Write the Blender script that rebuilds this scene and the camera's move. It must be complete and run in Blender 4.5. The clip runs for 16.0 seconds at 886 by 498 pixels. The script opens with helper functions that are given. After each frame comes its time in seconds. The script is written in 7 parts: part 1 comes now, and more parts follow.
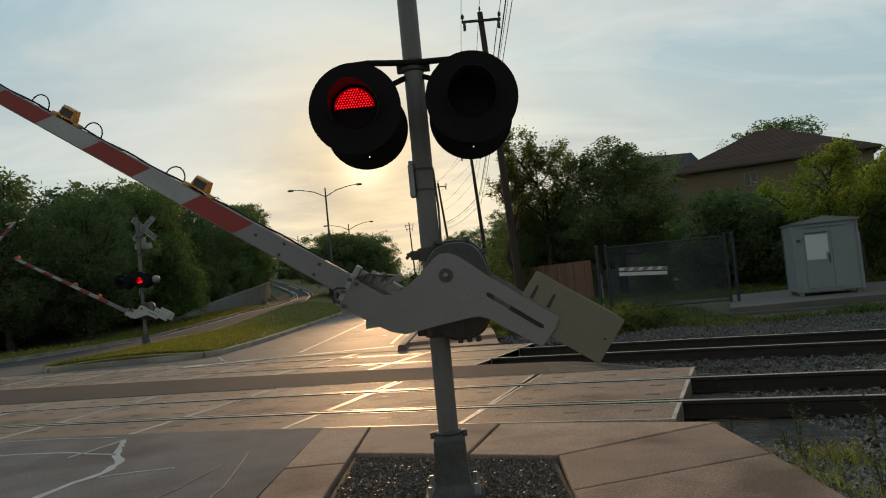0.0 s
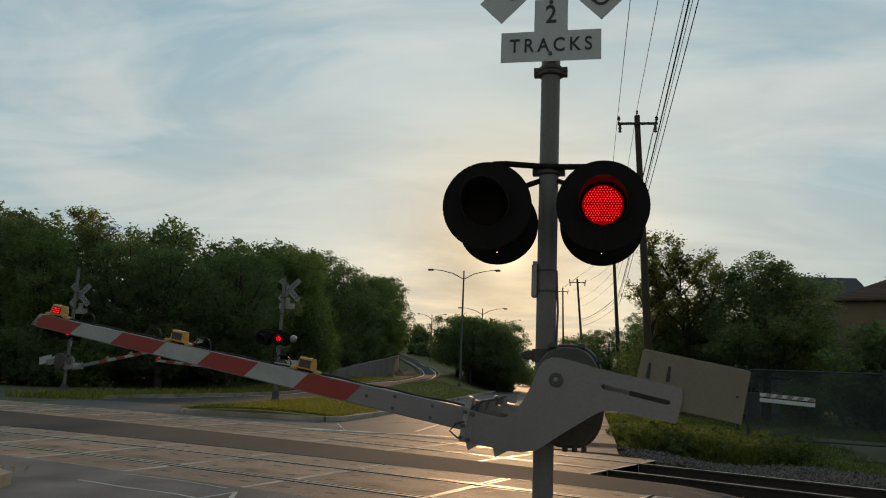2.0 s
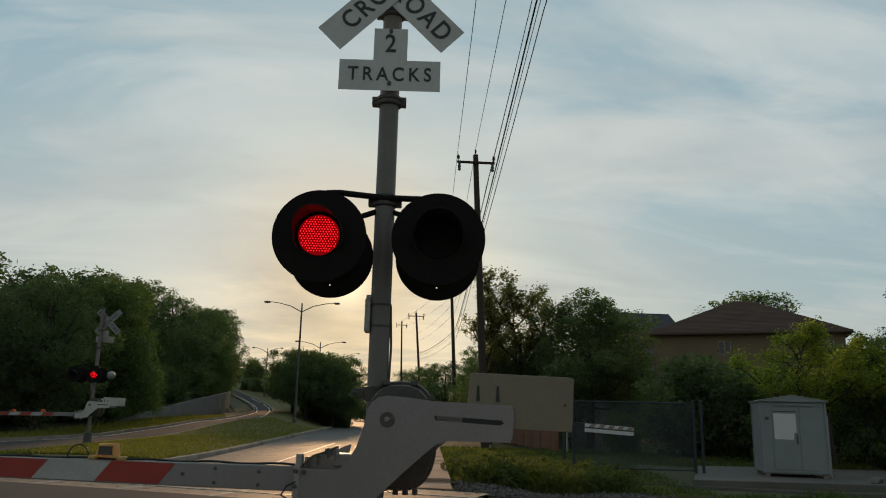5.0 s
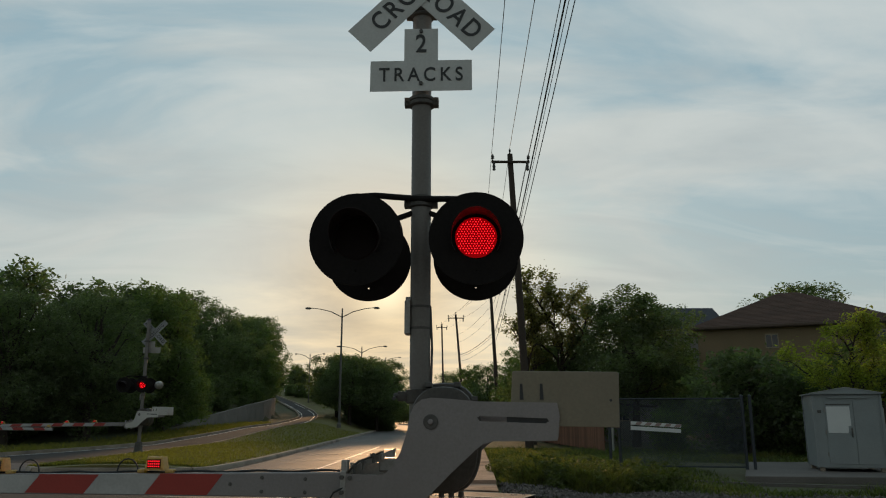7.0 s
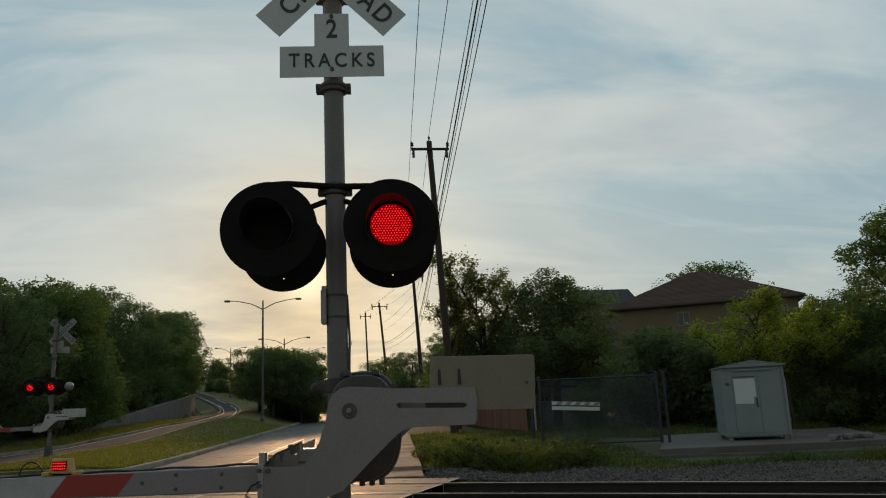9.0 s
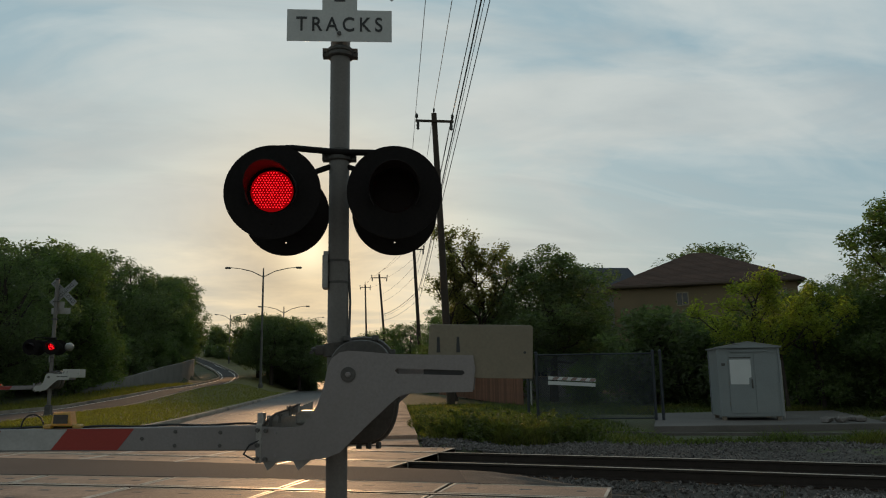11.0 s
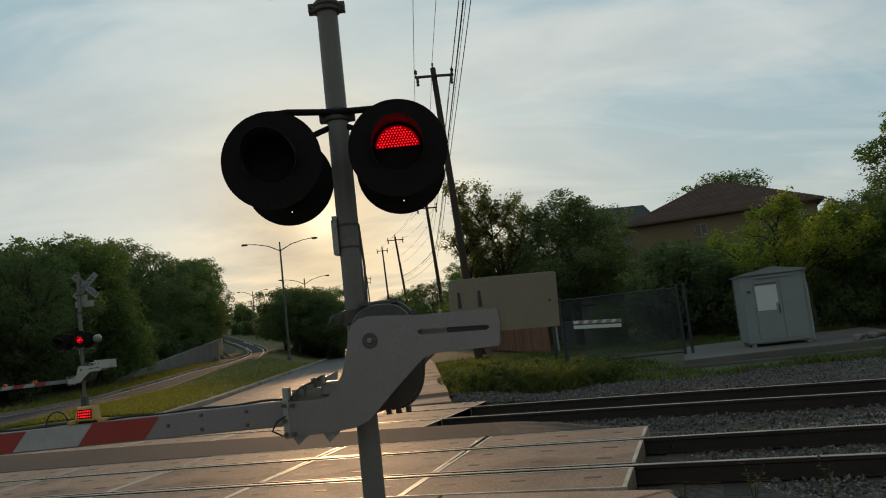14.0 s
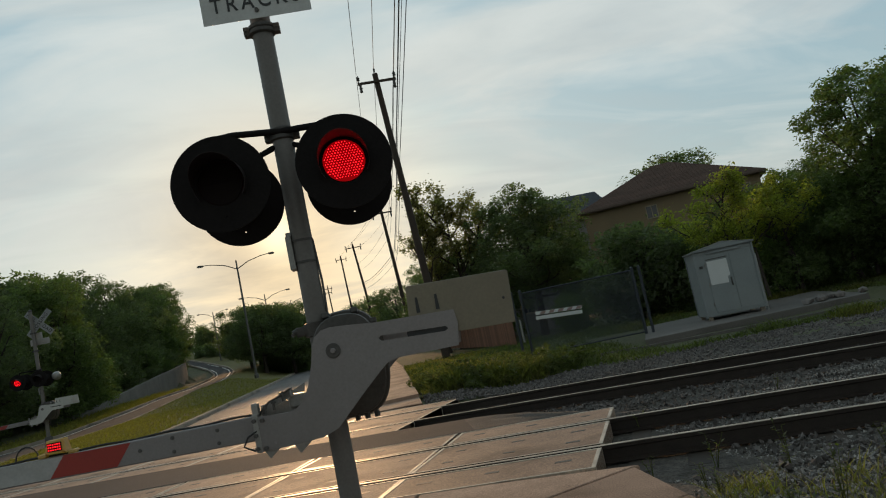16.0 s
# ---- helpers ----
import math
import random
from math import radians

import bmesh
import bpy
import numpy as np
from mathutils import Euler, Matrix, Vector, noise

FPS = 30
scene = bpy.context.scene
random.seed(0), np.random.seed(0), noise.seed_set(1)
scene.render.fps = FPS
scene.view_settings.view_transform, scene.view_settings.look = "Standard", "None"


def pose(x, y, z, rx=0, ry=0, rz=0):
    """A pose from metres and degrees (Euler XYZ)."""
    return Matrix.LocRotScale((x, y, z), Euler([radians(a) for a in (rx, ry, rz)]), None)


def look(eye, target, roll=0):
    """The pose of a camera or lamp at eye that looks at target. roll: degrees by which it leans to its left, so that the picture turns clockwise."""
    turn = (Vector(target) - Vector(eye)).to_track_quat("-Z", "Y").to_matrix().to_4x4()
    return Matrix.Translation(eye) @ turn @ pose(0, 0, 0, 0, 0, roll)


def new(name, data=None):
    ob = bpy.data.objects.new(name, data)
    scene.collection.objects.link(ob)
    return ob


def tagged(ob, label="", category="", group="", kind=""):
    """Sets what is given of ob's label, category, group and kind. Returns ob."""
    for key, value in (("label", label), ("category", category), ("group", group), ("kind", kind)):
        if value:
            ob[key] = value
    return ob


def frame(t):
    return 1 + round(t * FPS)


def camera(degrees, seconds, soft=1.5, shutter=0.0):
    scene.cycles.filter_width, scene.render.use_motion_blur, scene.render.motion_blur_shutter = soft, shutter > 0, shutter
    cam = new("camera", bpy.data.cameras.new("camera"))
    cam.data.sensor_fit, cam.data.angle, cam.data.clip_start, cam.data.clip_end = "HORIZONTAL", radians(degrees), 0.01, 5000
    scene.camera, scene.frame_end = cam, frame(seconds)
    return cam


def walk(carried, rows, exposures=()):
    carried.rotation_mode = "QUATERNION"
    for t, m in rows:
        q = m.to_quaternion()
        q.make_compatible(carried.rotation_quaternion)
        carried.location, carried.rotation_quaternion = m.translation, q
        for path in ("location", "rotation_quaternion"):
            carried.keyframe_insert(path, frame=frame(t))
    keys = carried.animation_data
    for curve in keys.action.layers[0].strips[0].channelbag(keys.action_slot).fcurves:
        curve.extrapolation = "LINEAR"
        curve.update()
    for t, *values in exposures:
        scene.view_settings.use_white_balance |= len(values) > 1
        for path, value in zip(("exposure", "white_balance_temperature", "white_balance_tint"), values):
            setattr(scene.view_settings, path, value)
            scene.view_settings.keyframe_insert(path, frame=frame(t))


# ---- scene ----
cam = camera(61.6, 16.0, 1.1)

PATH = [
    (0, (0.198, -4.983, 1.393), (0.156, -2.985, 1.486), -5.6),
    (0.5, (0.222, -4.969, 1.394), (0.177, -2.971, 1.466), -6.5),
    (1, (0.263, -4.969, 1.398), (0.226, -2.971, 1.474), -5.4),
    (1.5, (0.3, -4.99, 1.415), (0.055, -3.013, 1.593), -0.9),
    (2, (0.319, -5.049, 1.439), (-0.077, -3.118, 1.775), 2.5),
    (2.5, (0.33, -4.979, 1.428), (0.195, -3.02, 1.804), 1.8),
    (3, (0.259, -4.825, 1.418), (0.41, -2.862, 1.772), 3.2),
    (3.5, (0.266, -4.826, 1.442), (0.469, -2.876, 1.84), 4.1),
    (4, (0.295, -4.848, 1.458), (0.505, -2.902, 1.87), 3.3),
    (4.5, (0.346, -4.854, 1.474), (0.459, -2.906, 1.911), 2.4),
    (7, (0.342, -4.805, 1.472), (0.268, -2.855, 1.913), 0.0),
    (7.5, (0.359, -4.79, 1.475), (0.385, -2.841, 1.92), -1.3),
    (8, (0.377, -4.791, 1.479), (0.473, -2.844, 1.924), -1.7),
    (8.5, (0.384, -4.773, 1.474), (0.529, -2.825, 1.904), -1.9),
    (9, (0.384, -4.797, 1.467), (0.518, -2.843, 1.871), -2.6),
    (11.5, (0.37, -4.805, 1.431), (0.498, -2.836, 1.762), -0.6),
    (12, (0.287, -4.673, 1.438), (0.36, -2.705, 1.786), -2.1),
    (12.5, (0.277, -4.639, 1.469), (0.123, -2.685, 1.869), -1.4),
    (13, (0.295, -4.692, 1.456), (0.003, -2.753, 1.85), -2.6),
    (13.5, (0.336, -4.648, 1.432), (0.221, -2.669, 1.697), -4.7),
    (14, (0.395, -4.626, 1.443), (0.478, -2.64, 1.665), -6.4),
    (14.5, (0.424, -4.624, 1.452), (0.598, -2.649, 1.71), -7.3),
    (15, (0.419, -4.653, 1.457), (0.632, -2.682, 1.724), -8.5),
    (15.5, (0.424, -4.668, 1.455), (0.651, -2.698, 1.715), -9.4),
    (16, (0.424, -4.778, 1.439), (0.617, -2.798, 1.647), -11.9),
]
walk(cam, [(t, look(eye, target, roll)) for t, eye, target, roll in PATH],
     exposures=[(0.0, 0.24), (1.2, 0.24), (2.4, 0.03), (4.5, 0.02), (9.0, 0.03), (11.5, 0.03), (12.8, 0.06), (14.0, 0.13), (16.0, 0.22)])

# ---- sky, sun ----
SUN_ELEV, SUN_AZ = 9.6, -6.6  # degrees; azimuth from +y towards +x
SUN_DIR = Vector((math.sin(radians(SUN_AZ)) * math.cos(radians(SUN_ELEV)),
                  math.cos(radians(SUN_AZ)) * math.cos(radians(SUN_ELEV)), math.sin(radians(SUN_ELEV))))
scene.view_settings.exposure = 0.0

world = bpy.data.worlds.new("evening_sky")
scene.world = world
world.use_nodes = True
WT = world.node_tree
WT.nodes.clear()


def wmath(op, a, b=None, c=None, clamp=False):
    n = WT.nodes.new("ShaderNodeMath")
    n.operation, n.use_clamp = op, clamp
    for k, v in enumerate((a, b, c)):
        if v is None:
            continue
        if isinstance(v, (int, float)):
            n.inputs[k].default_value = v
        else:
            WT.links.new(v, n.inputs[k])
    return n.outputs[0]


def wmix(fac, a, b, blend="MIX"):
    n = WT.nodes.new("ShaderNodeMix")
    n.data_type, n.blend_type = "RGBA", blend
    for sock, v in ((n.inputs[0], fac), (n.inputs[6], a), (n.inputs[7], b)):
        if isinstance(v, (int, float)):
            sock.default_value = v
        elif isinstance(v, tuple):
            sock.default_value = v
        else:
            WT.links.new(v, sock)
    return n.outputs[2]


def build_sky():
    sky = WT.nodes.new("ShaderNodeTexSky")
    sky.sky_type, sky.sun_disc = "NISHITA", False
    sky.sun_elevation, sky.sun_rotation = radians(SUN_ELEV), radians(SUN_AZ)
    sky.air_density, sky.dust_density, sky.ozone_density = 1.0, 2.5, 1.6
    coord = WT.nodes.new("ShaderNodeTexCoord")
    sep = WT.nodes.new("ShaderNodeSeparateXYZ")
    WT.links.new(coord.outputs["Generated"], sep.inputs[0])
    x, y, z = sep.outputs
    # flat cloud sheet: directions spread over a plane overhead
    up = wmath("ADD", wmath("MAXIMUM", z, 0.0), 0.22)
    u, v = wmath("DIVIDE", x, up), wmath("DIVIDE", y, up)
    plane = WT.nodes.new("ShaderNodeCombineXYZ")
    WT.links.new(wmath("ADD", wmath("MULTIPLY", u, 0.8), wmath("MULTIPLY", v, 0.30)), plane.inputs[0])
    WT.links.new(wmath("SUBTRACT", wmath("MULTIPLY", v, 1.25), wmath("MULTIPLY", u, 0.16)), plane.inputs[1])
    n1 = WT.nodes.new("ShaderNodeTexNoise")
    n1.inputs["Scale"].default_value, n1.inputs["Detail"].default_value = 1.6, 8.0
    n1.inputs["Roughness"].default_value, n1.inputs["Distortion"].default_value = 0.56, 0.9
    WT.links.new(plane.outputs[0], n1.inputs["Vector"])
    n2 = WT.nodes.new("ShaderNodeTexNoise")
    n2.inputs["Scale"].default_value, n2.inputs["Detail"].default_value = 0.55, 3.0
    n2.inputs["Distortion"].default_value = 0.3
    WT.links.new(plane.outputs[0], n2.inputs["Vector"])
    both = wmath("ADD", wmath("MULTIPLY", n1.outputs[0], 0.72), wmath("MULTIPLY", n2.outputs[0], 0.38))
    cover = wmath("MULTIPLY", wmath("SUBTRACT", both, 0.485), 6.0, clamp=True)
    # long wind-drawn streaks and grey undersides within the sheet
    drawn = WT.nodes.new("ShaderNodeCombineXYZ")
    WT.links.new(wmath("ADD", wmath("MULTIPLY", u, 0.55), wmath("MULTIPLY", v, 0.25)), drawn.inputs[0])
    WT.links.new(wmath("SUBTRACT", wmath("MULTIPLY", v, 1.55), wmath("MULTIPLY", u, 0.3)), drawn.inputs[1])
    n3 = WT.nodes.new("ShaderNodeTexNoise")
    n3.inputs["Scale"].default_value, n3.inputs["Detail"].default_value = 1.9, 6.0
    n3.inputs["Roughness"].default_value, n3.inputs["Distortion"].default_value = 0.54, 1.0
    WT.links.new(drawn.outputs[0], n3.inputs["Vector"])
    streak = wmath("MULTIPLY", wmath("SUBTRACT", n3.outputs[0], 0.5), 4.2, clamp=True)
    under = wmath("MULTIPLY", wmath("SUBTRACT", 0.5, n3.outputs[0]), 4.5, clamp=True)
    # haze towards the sun
    dot = WT.nodes.new("ShaderNodeVectorMath")
    dot.operation = "DOT_PRODUCT"
    WT.links.new(coord.outputs["Generated"], dot.inputs[0])
    dot.inputs[1].default_value = SUN_DIR
    d = wmath("MAXIMUM", dot.outputs["Value"], 0.0)
    wide, near, core = wmath("POWER", d, 4.0), wmath("POWER", d, 110.0), wmath("POWER", d, 1800.0)
    base = wmix(1.0, sky.outputs[0], (SKY_GAIN,) * 3 + (1,), "MULTIPLY")
    base = wmix(0.84, base, (0.268, 0.42, 0.49, 1))
    cloud = wmix(wide, (0.44, 0.515, 0.54, 1), (0.615, 0.64, 0.605, 1))
    col = wmix(wmath("MULTIPLY", cover, 0.9), base, cloud)
    col = wmix(wmath("MULTIPLY", under, 0.55), col, wmix(wide, (0.315, 0.40, 0.45, 1), (0.44, 0.49, 0.49, 1)))
    col = wmix(wmath("MULTIPLY", streak, 0.6), col, wmix(wide, (0.55, 0.61, 0.61, 1), (0.72, 0.74, 0.70, 1)))
    # pale warm band low over the horizon, strongest under the sun
    low = wmath("POWER", wmath("SUBTRACT", 1.0, wmath("MINIMUM", wmath("MAXIMUM", z, 0.0), 1.0)), 6.5)
    col = wmix(wmath("MULTIPLY", low, wmath("ADD", 0.62, wmath("MULTIPLY", wide, 0.16))), col, wmix(wide, (0.52, 0.525, 0.45, 1), (0.55, 0.485, 0.355, 1)))
    col = wmix(wmath("MULTIPLY", near, 0.68, clamp=True), col, (0.60, 0.42, 0.21, 1))
    col = wmix(wmath("MULTIPLY", core, 1.0, clamp=True), col, (1.2, 1.02, 0.68, 1))
    # the sky away from the sunset is dimmer
    away = wmath("MULTIPLY_ADD", dot.outputs["Value"], 0.8, 0.55, clamp=True)
    away = wmath("MAXIMUM", away, 0.6)
    col = wmix(1.0, col, wmix(away, (1.2, 1.0, 0.82, 1), (1.0, 1.0, 1.0, 1)), "MULTIPLY")
    col = wmix(1.0, col, away, "MULTIPLY")
    bg = WT.nodes.new("ShaderNodeBackground")
    bg.inputs["Strength"].default_value = SKY_STRENGTH
    WT.links.new(col, bg.inputs[0])
    out = WT.nodes.new("ShaderNodeOutputWorld")
    WT.links.new(bg.outputs[0], out.inputs[0])


SKY_GAIN, SKY_STRENGTH = 0.11, 1.0
build_sky()

sun = new("sun", bpy.data.lights.new("sun", "SUN"))
sun.data.energy, sun.data.angle, sun.data.color = 1.25, radians(2.5), (1.0, 0.58, 0.28)
sun.matrix_world = look(SUN_DIR * 100, (0, 0, 0))

# ---- materials ----


def material(name, color, rough=0.7, metal=0.0, var=0.25, scale=3.0, fine=60.0, bump=0.2, spec=0.5, stain=None, stain_amount=0.5,
             translucent=0.0, per_island=0.0, emission=None, strength=0.0, per_object=0.0, bump_dist=0.004, coord="Object", grit=0.0, grit_scale=110.0):
    """A procedural surface: colour varied at two scales, fine relief, stains."""
    m = bpy.data.materials.new(name)
    m.use_nodes = True
    nt = m.node_tree
    p = nt.nodes["Principled BSDF"]
    L = nt.links.new
    tc = nt.nodes.new("ShaderNodeTexCoord")
    big, small = nt.nodes.new("ShaderNodeTexNoise"), nt.nodes.new("ShaderNodeTexNoise")
    for n, s, det in ((big, scale, 5.0), (small, fine, 3.0)):
        n.inputs["Scale"].default_value, n.inputs["Detail"].default_value = s, det
        L(tc.outputs[coord], n.inputs["Vector"])
    ramp = nt.nodes.new("ShaderNodeMapRange")
    ramp.inputs["From Min"].default_value, ramp.inputs["From Max"].default_value = 0.3, 0.7
    ramp.inputs["To Min"].default_value, ramp.inputs["To Max"].default_value = 1 - var, 1 + var
    add = nt.nodes.new("ShaderNodeMath")
    add.operation = "MULTIPLY_ADD"
    add.inputs[1].default_value = 0.5
    L(small.outputs[0], add.inputs[0])
    half = nt.nodes.new("ShaderNodeMath")
    half.operation = "MULTIPLY"
    half.inputs[1].default_value = 0.5
    L(big.outputs[0], half.inputs[0])
    L(half.outputs[0], add.inputs[2])
    L(add.outputs[0], ramp.inputs["Value"])
    mul = nt.nodes.new("ShaderNodeMix")
    mul.data_type, mul.blend_type = "RGBA", "MULTIPLY"
    mul.inputs[0].default_value = 1.0
    mul.inputs[6].default_value = (*color, 1)
    L(ramp.outputs[0], mul.inputs[7])
    col = mul.outputs[2]
    if stain:
        sn = nt.nodes.new("ShaderNodeTexNoise")
        sn.inputs["Scale"].default_value, sn.inputs["Detail"].default_value = scale * 0.45, 8.0
        L(tc.outputs[coord], sn.inputs["Vector"])
        sr = nt.nodes.new("ShaderNodeMapRange")
        sr.inputs["From Min"].default_value, sr.inputs["From Max"].default_value = 0.5, 0.68
        sr.inputs["To Max"].default_value = stain_amount
        L(sn.outputs[0], sr.inputs["Value"])
        mx = nt.nodes.new("ShaderNodeMix")
        mx.data_type = "RGBA"
        L(sr.outputs[0], mx.inputs[0])
        L(col, mx.inputs[6])
        mx.inputs[7].default_value = (*stain, 1)
        col = mx.outputs[2]
    if grit:
        gn = nt.nodes.new("ShaderNodeTexNoise")
        gn.inputs["Scale"].default_value, gn.inputs["Detail"].default_value = grit_scale, 2.0
        L(tc.outputs[coord], gn.inputs["Vector"])
        gr = nt.nodes.new("ShaderNodeMapRange")
        gr.inputs["From Min"].default_value, gr.inputs["From Max"].default_value = 0.34, 0.66
        gr.inputs["To Min"].default_value, gr.inputs["To Max"].default_value = 1 - grit, 1 + grit
        L(gn.outputs[0], gr.inputs["Value"])
        gm = nt.nodes.new("ShaderNodeMix")
        gm.data_type, gm.blend_type = "RGBA", "MULTIPLY"
        gm.inputs[0].default_value = 1.0
        L(col, gm.inputs[6])
        L(gr.outputs[0], gm.inputs[7])
        col = gm.outputs[2]
    if per_island or per_object:
        if per_island:
            g = nt.nodes.new("ShaderNodeNewGeometry")
            rnd, amount = g.outputs["Random Per Island"], per_island
        else:
            g = nt.nodes.new("ShaderNodeObjectInfo")
            rnd, amount = g.outputs["Random"], per_object
        hs = nt.nodes.new("ShaderNodeHueSaturation")
        vr = nt.nodes.new("ShaderNodeMapRange")
        vr.inputs["To Min"].default_value, vr.inputs["To Max"].default_value = 1 - amount, 1 + amount
        L(rnd, vr.inputs["Value"])
        L(vr.outputs[0], hs.inputs["Value"])
        L(col, hs.inputs["Color"])
        col = hs.outputs[0]
    L(col, p.inputs["Base Color"])
    p.inputs["Roughness"].default_value, p.inputs["Metallic"].default_value = rough, metal
    p.inputs["Specular IOR Level"].default_value = spec
    if bump:
        b = nt.nodes.new("ShaderNodeBump")
        b.inputs["Strength"].default_value, b.inputs["Distance"].default_value = bump, bump_dist
        L(small.outputs[0], b.inputs["Height"])
        L(b.outputs[0], p.inputs["Normal"])
        if var > 0.05 and not metal:
            rr = nt.nodes.new("ShaderNodeMapRange")
            rr.inputs["To Min"].default_value, rr.inputs["To Max"].default_value = max(rough - 0.12, 0.05), min(rough + 0.12, 1)
            L(big.outputs[0], rr.inputs["Value"])
            L(rr.outputs[0], p.inputs["Roughness"])
    if emission:
        p.inputs["Emission Color"].default_value = (*emission, 1)
        p.inputs["Emission Strength"].default_value = strength
    if translucent:
        t = nt.nodes.new("ShaderNodeBsdfTranslucent")
        br = nt.nodes.new("ShaderNodeMix")
        br.data_type, br.blend_type = "RGBA", "MULTIPLY"
        br.inputs[0].default_value = 1.0
        L(col, br.inputs[6])
        br.inputs[7].default_value = (1.4, 1.75, 0.65, 1)
        L(br.outputs[2], t.inputs[0])
        mix = nt.nodes.new("ShaderNodeMixShader")
        mix.inputs[0].default_value = translucent
        L(p.outputs[0], mix.inputs[1])
        L(t.outputs[0], mix.inputs[2])
        L(mix.outputs[0], nt.nodes["Material Output"].inputs["Surface"])
    return m


ASPHALT = material("asphalt", (0.168, 0.158, 0.158), 0.88, var=0.5, scale=1.5, fine=70, bump=0.22, bump_dist=0.003, stain=(0.088, 0.082, 0.081), stain_amount=0.8, spec=0.16, grit=0.42, grit_scale=75)
# asphalt again, with shade put into a darker, duller base colour
SHADEROAD = material("shaded_asphalt", (0.068, 0.063, 0.062), 0.88, var=0.4, scale=0.5, fine=50, bump=0.4, stain=(0.042, 0.04, 0.04), stain_amount=0.7, spec=0.15, grit=0.3, grit_scale=60)
WORNROAD = material("polished_asphalt", (0.085, 0.078, 0.074), 0.68, var=0.5, scale=0.45, fine=40, bump=0.45, bump_dist=0.006, stain=(0.05, 0.046, 0.044), stain_amount=0.8, spec=0.42, grit=0.6, grit_scale=26)
CONCRETE = material("concrete", (0.375, 0.25, 0.185), 0.85, var=0.42, scale=1.6, fine=90, bump=0.2, bump_dist=0.003, stain=(0.125, 0.08, 0.058), stain_amount=0.85, per_object=0.14, spec=0.25, grit=0.22, grit_scale=70)
PADCONC = material("pad_concrete", (0.145, 0.13, 0.12), 0.85, var=0.35, scale=0.8, fine=40, bump=0.25, stain=(0.15, 0.14, 0.13), stain_amount=0.8, spec=0.3)
PANEL = material("panel_concrete", (0.29, 0.192, 0.137), 0.7, var=0.45, scale=1.8, fine=80, bump=0.22, bump_dist=0.004, stain=(0.09, 0.062, 0.047), stain_amount=0.9, per_object=0.2, spec=0.28, grit=0.3, grit_scale=60)
KERB = material("kerb_concrete", (0.31, 0.255, 0.2), 0.85, var=0.4, scale=1.3, fine=30, bump=0.5, stain=(0.11, 0.088, 0.07), stain_amount=0.8)
WALLC = material("retaining_concrete", (0.2, 0.183, 0.168), 0.85, var=0.3, scale=0.7, fine=25, bump=0.3, stain=(0.09, 0.085, 0.08), stain_amount=0.85)
EDGE = material("panel_edge_steel", (0.52, 0.44, 0.35), 0.45, metal=0.25, var=0.45, scale=4, fine=40, bump=0.3, stain=(0.17, 0.115, 0.08), stain_amount=0.7)
PAINT_LINE = material("road_paint", (0.62, 0.59, 0.54), 0.6, var=0.3, scale=5, fine=60, bump=0.2, stain=(0.2, 0.18, 0.16), stain_amount=0.8)
SCUFF = material("tyre_scuff", (0.135, 0.122, 0.115), 0.6, var=0.4, scale=8, fine=50, bump=0.1)
TAR = material("sealed_crack", (0.42, 0.40, 0.37), 0.35, var=0.2, scale=6, fine=50, bump=0.2)
RAIL = material("rail_steel", (0.034, 0.024, 0.019), 0.6, metal=0.2, var=0.4, scale=6, fine=60, bump=0.4)
RAILTOP = material("rail_head", (0.44, 0.36, 0.28), 0.42, metal=0.85, var=0.3, scale=3, fine=40, bump=0.08, stain=(0.13, 0.08, 0.055), stain_amount=0.6)
TIE = material("tie_wood", (0.05, 0.036, 0.027), 0.85, var=0.4, scale=5, fine=40, bump=0.6, per_object=0.25)
# ballast stone again, darker: the dimmer light farther off is in its colour
FARSTONE = material("shaded_ballast_stone", (0.125, 0.11, 0.102), 0.88, var=0.3, scale=10, fine=60, bump=0.4, per_island=0.6)
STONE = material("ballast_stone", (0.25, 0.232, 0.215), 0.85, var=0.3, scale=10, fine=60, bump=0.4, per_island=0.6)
BALLAST = material("ballast_bed", (0.085, 0.072, 0.06), 0.95, var=0.7, scale=9, fine=32, bump=1.0, bump_dist=0.04, stain=(0.035, 0.028, 0.022), stain_amount=0.8)
DIRT = material("trodden_dirt", (0.085, 0.068, 0.056), 0.95, var=0.5, scale=3, fine=40, bump=0.8, bump_dist=0.02, stain=(0.045, 0.036, 0.03), stain_amount=0.7)
MULCH = material("mulch_bed", (0.06, 0.046, 0.036), 0.85, var=0.5, scale=14, fine=70, bump=1.0, bump_dist=0.02)
CHIP = material("mulch_chip", (0.115, 0.085, 0.064), 0.42, var=0.3, scale=20, fine=80, bump=0.3, per_island=0.6)
SOIL = material("grass_ground", (0.075, 0.08, 0.032), 0.95, var=0.5, scale=0.6, fine=14, bump=0.8, bump_dist=0.03, stain=(0.10, 0.08, 0.05), stain_amount=0.6)
LAWN = material("lawn_ground", (0.145, 0.13, 0.038), 0.95, var=0.35, scale=0.9, fine=25, bump=0.8, bump_dist=0.03, stain=(0.12, 0.105, 0.05), stain_amount=0.5)
BLADE = material("grass_blade", (0.18, 0.152, 0.04), 0.6, var=0.2, scale=0.7, fine=9, bump=0, per_island=0.4, translucent=0.55)
TALL = material("tall_grass_blade", (0.125, 0.112, 0.037), 0.6, var=0.3, scale=0.6, fine=6, bump=0, per_island=0.4, translucent=0.6)
CLUMPLEAF = material("clump_leaf", (0.098, 0.108, 0.036), 0.6, var=0.3, scale=0.6, fine=6, bump=0, per_island=0.4, translucent=0.5)
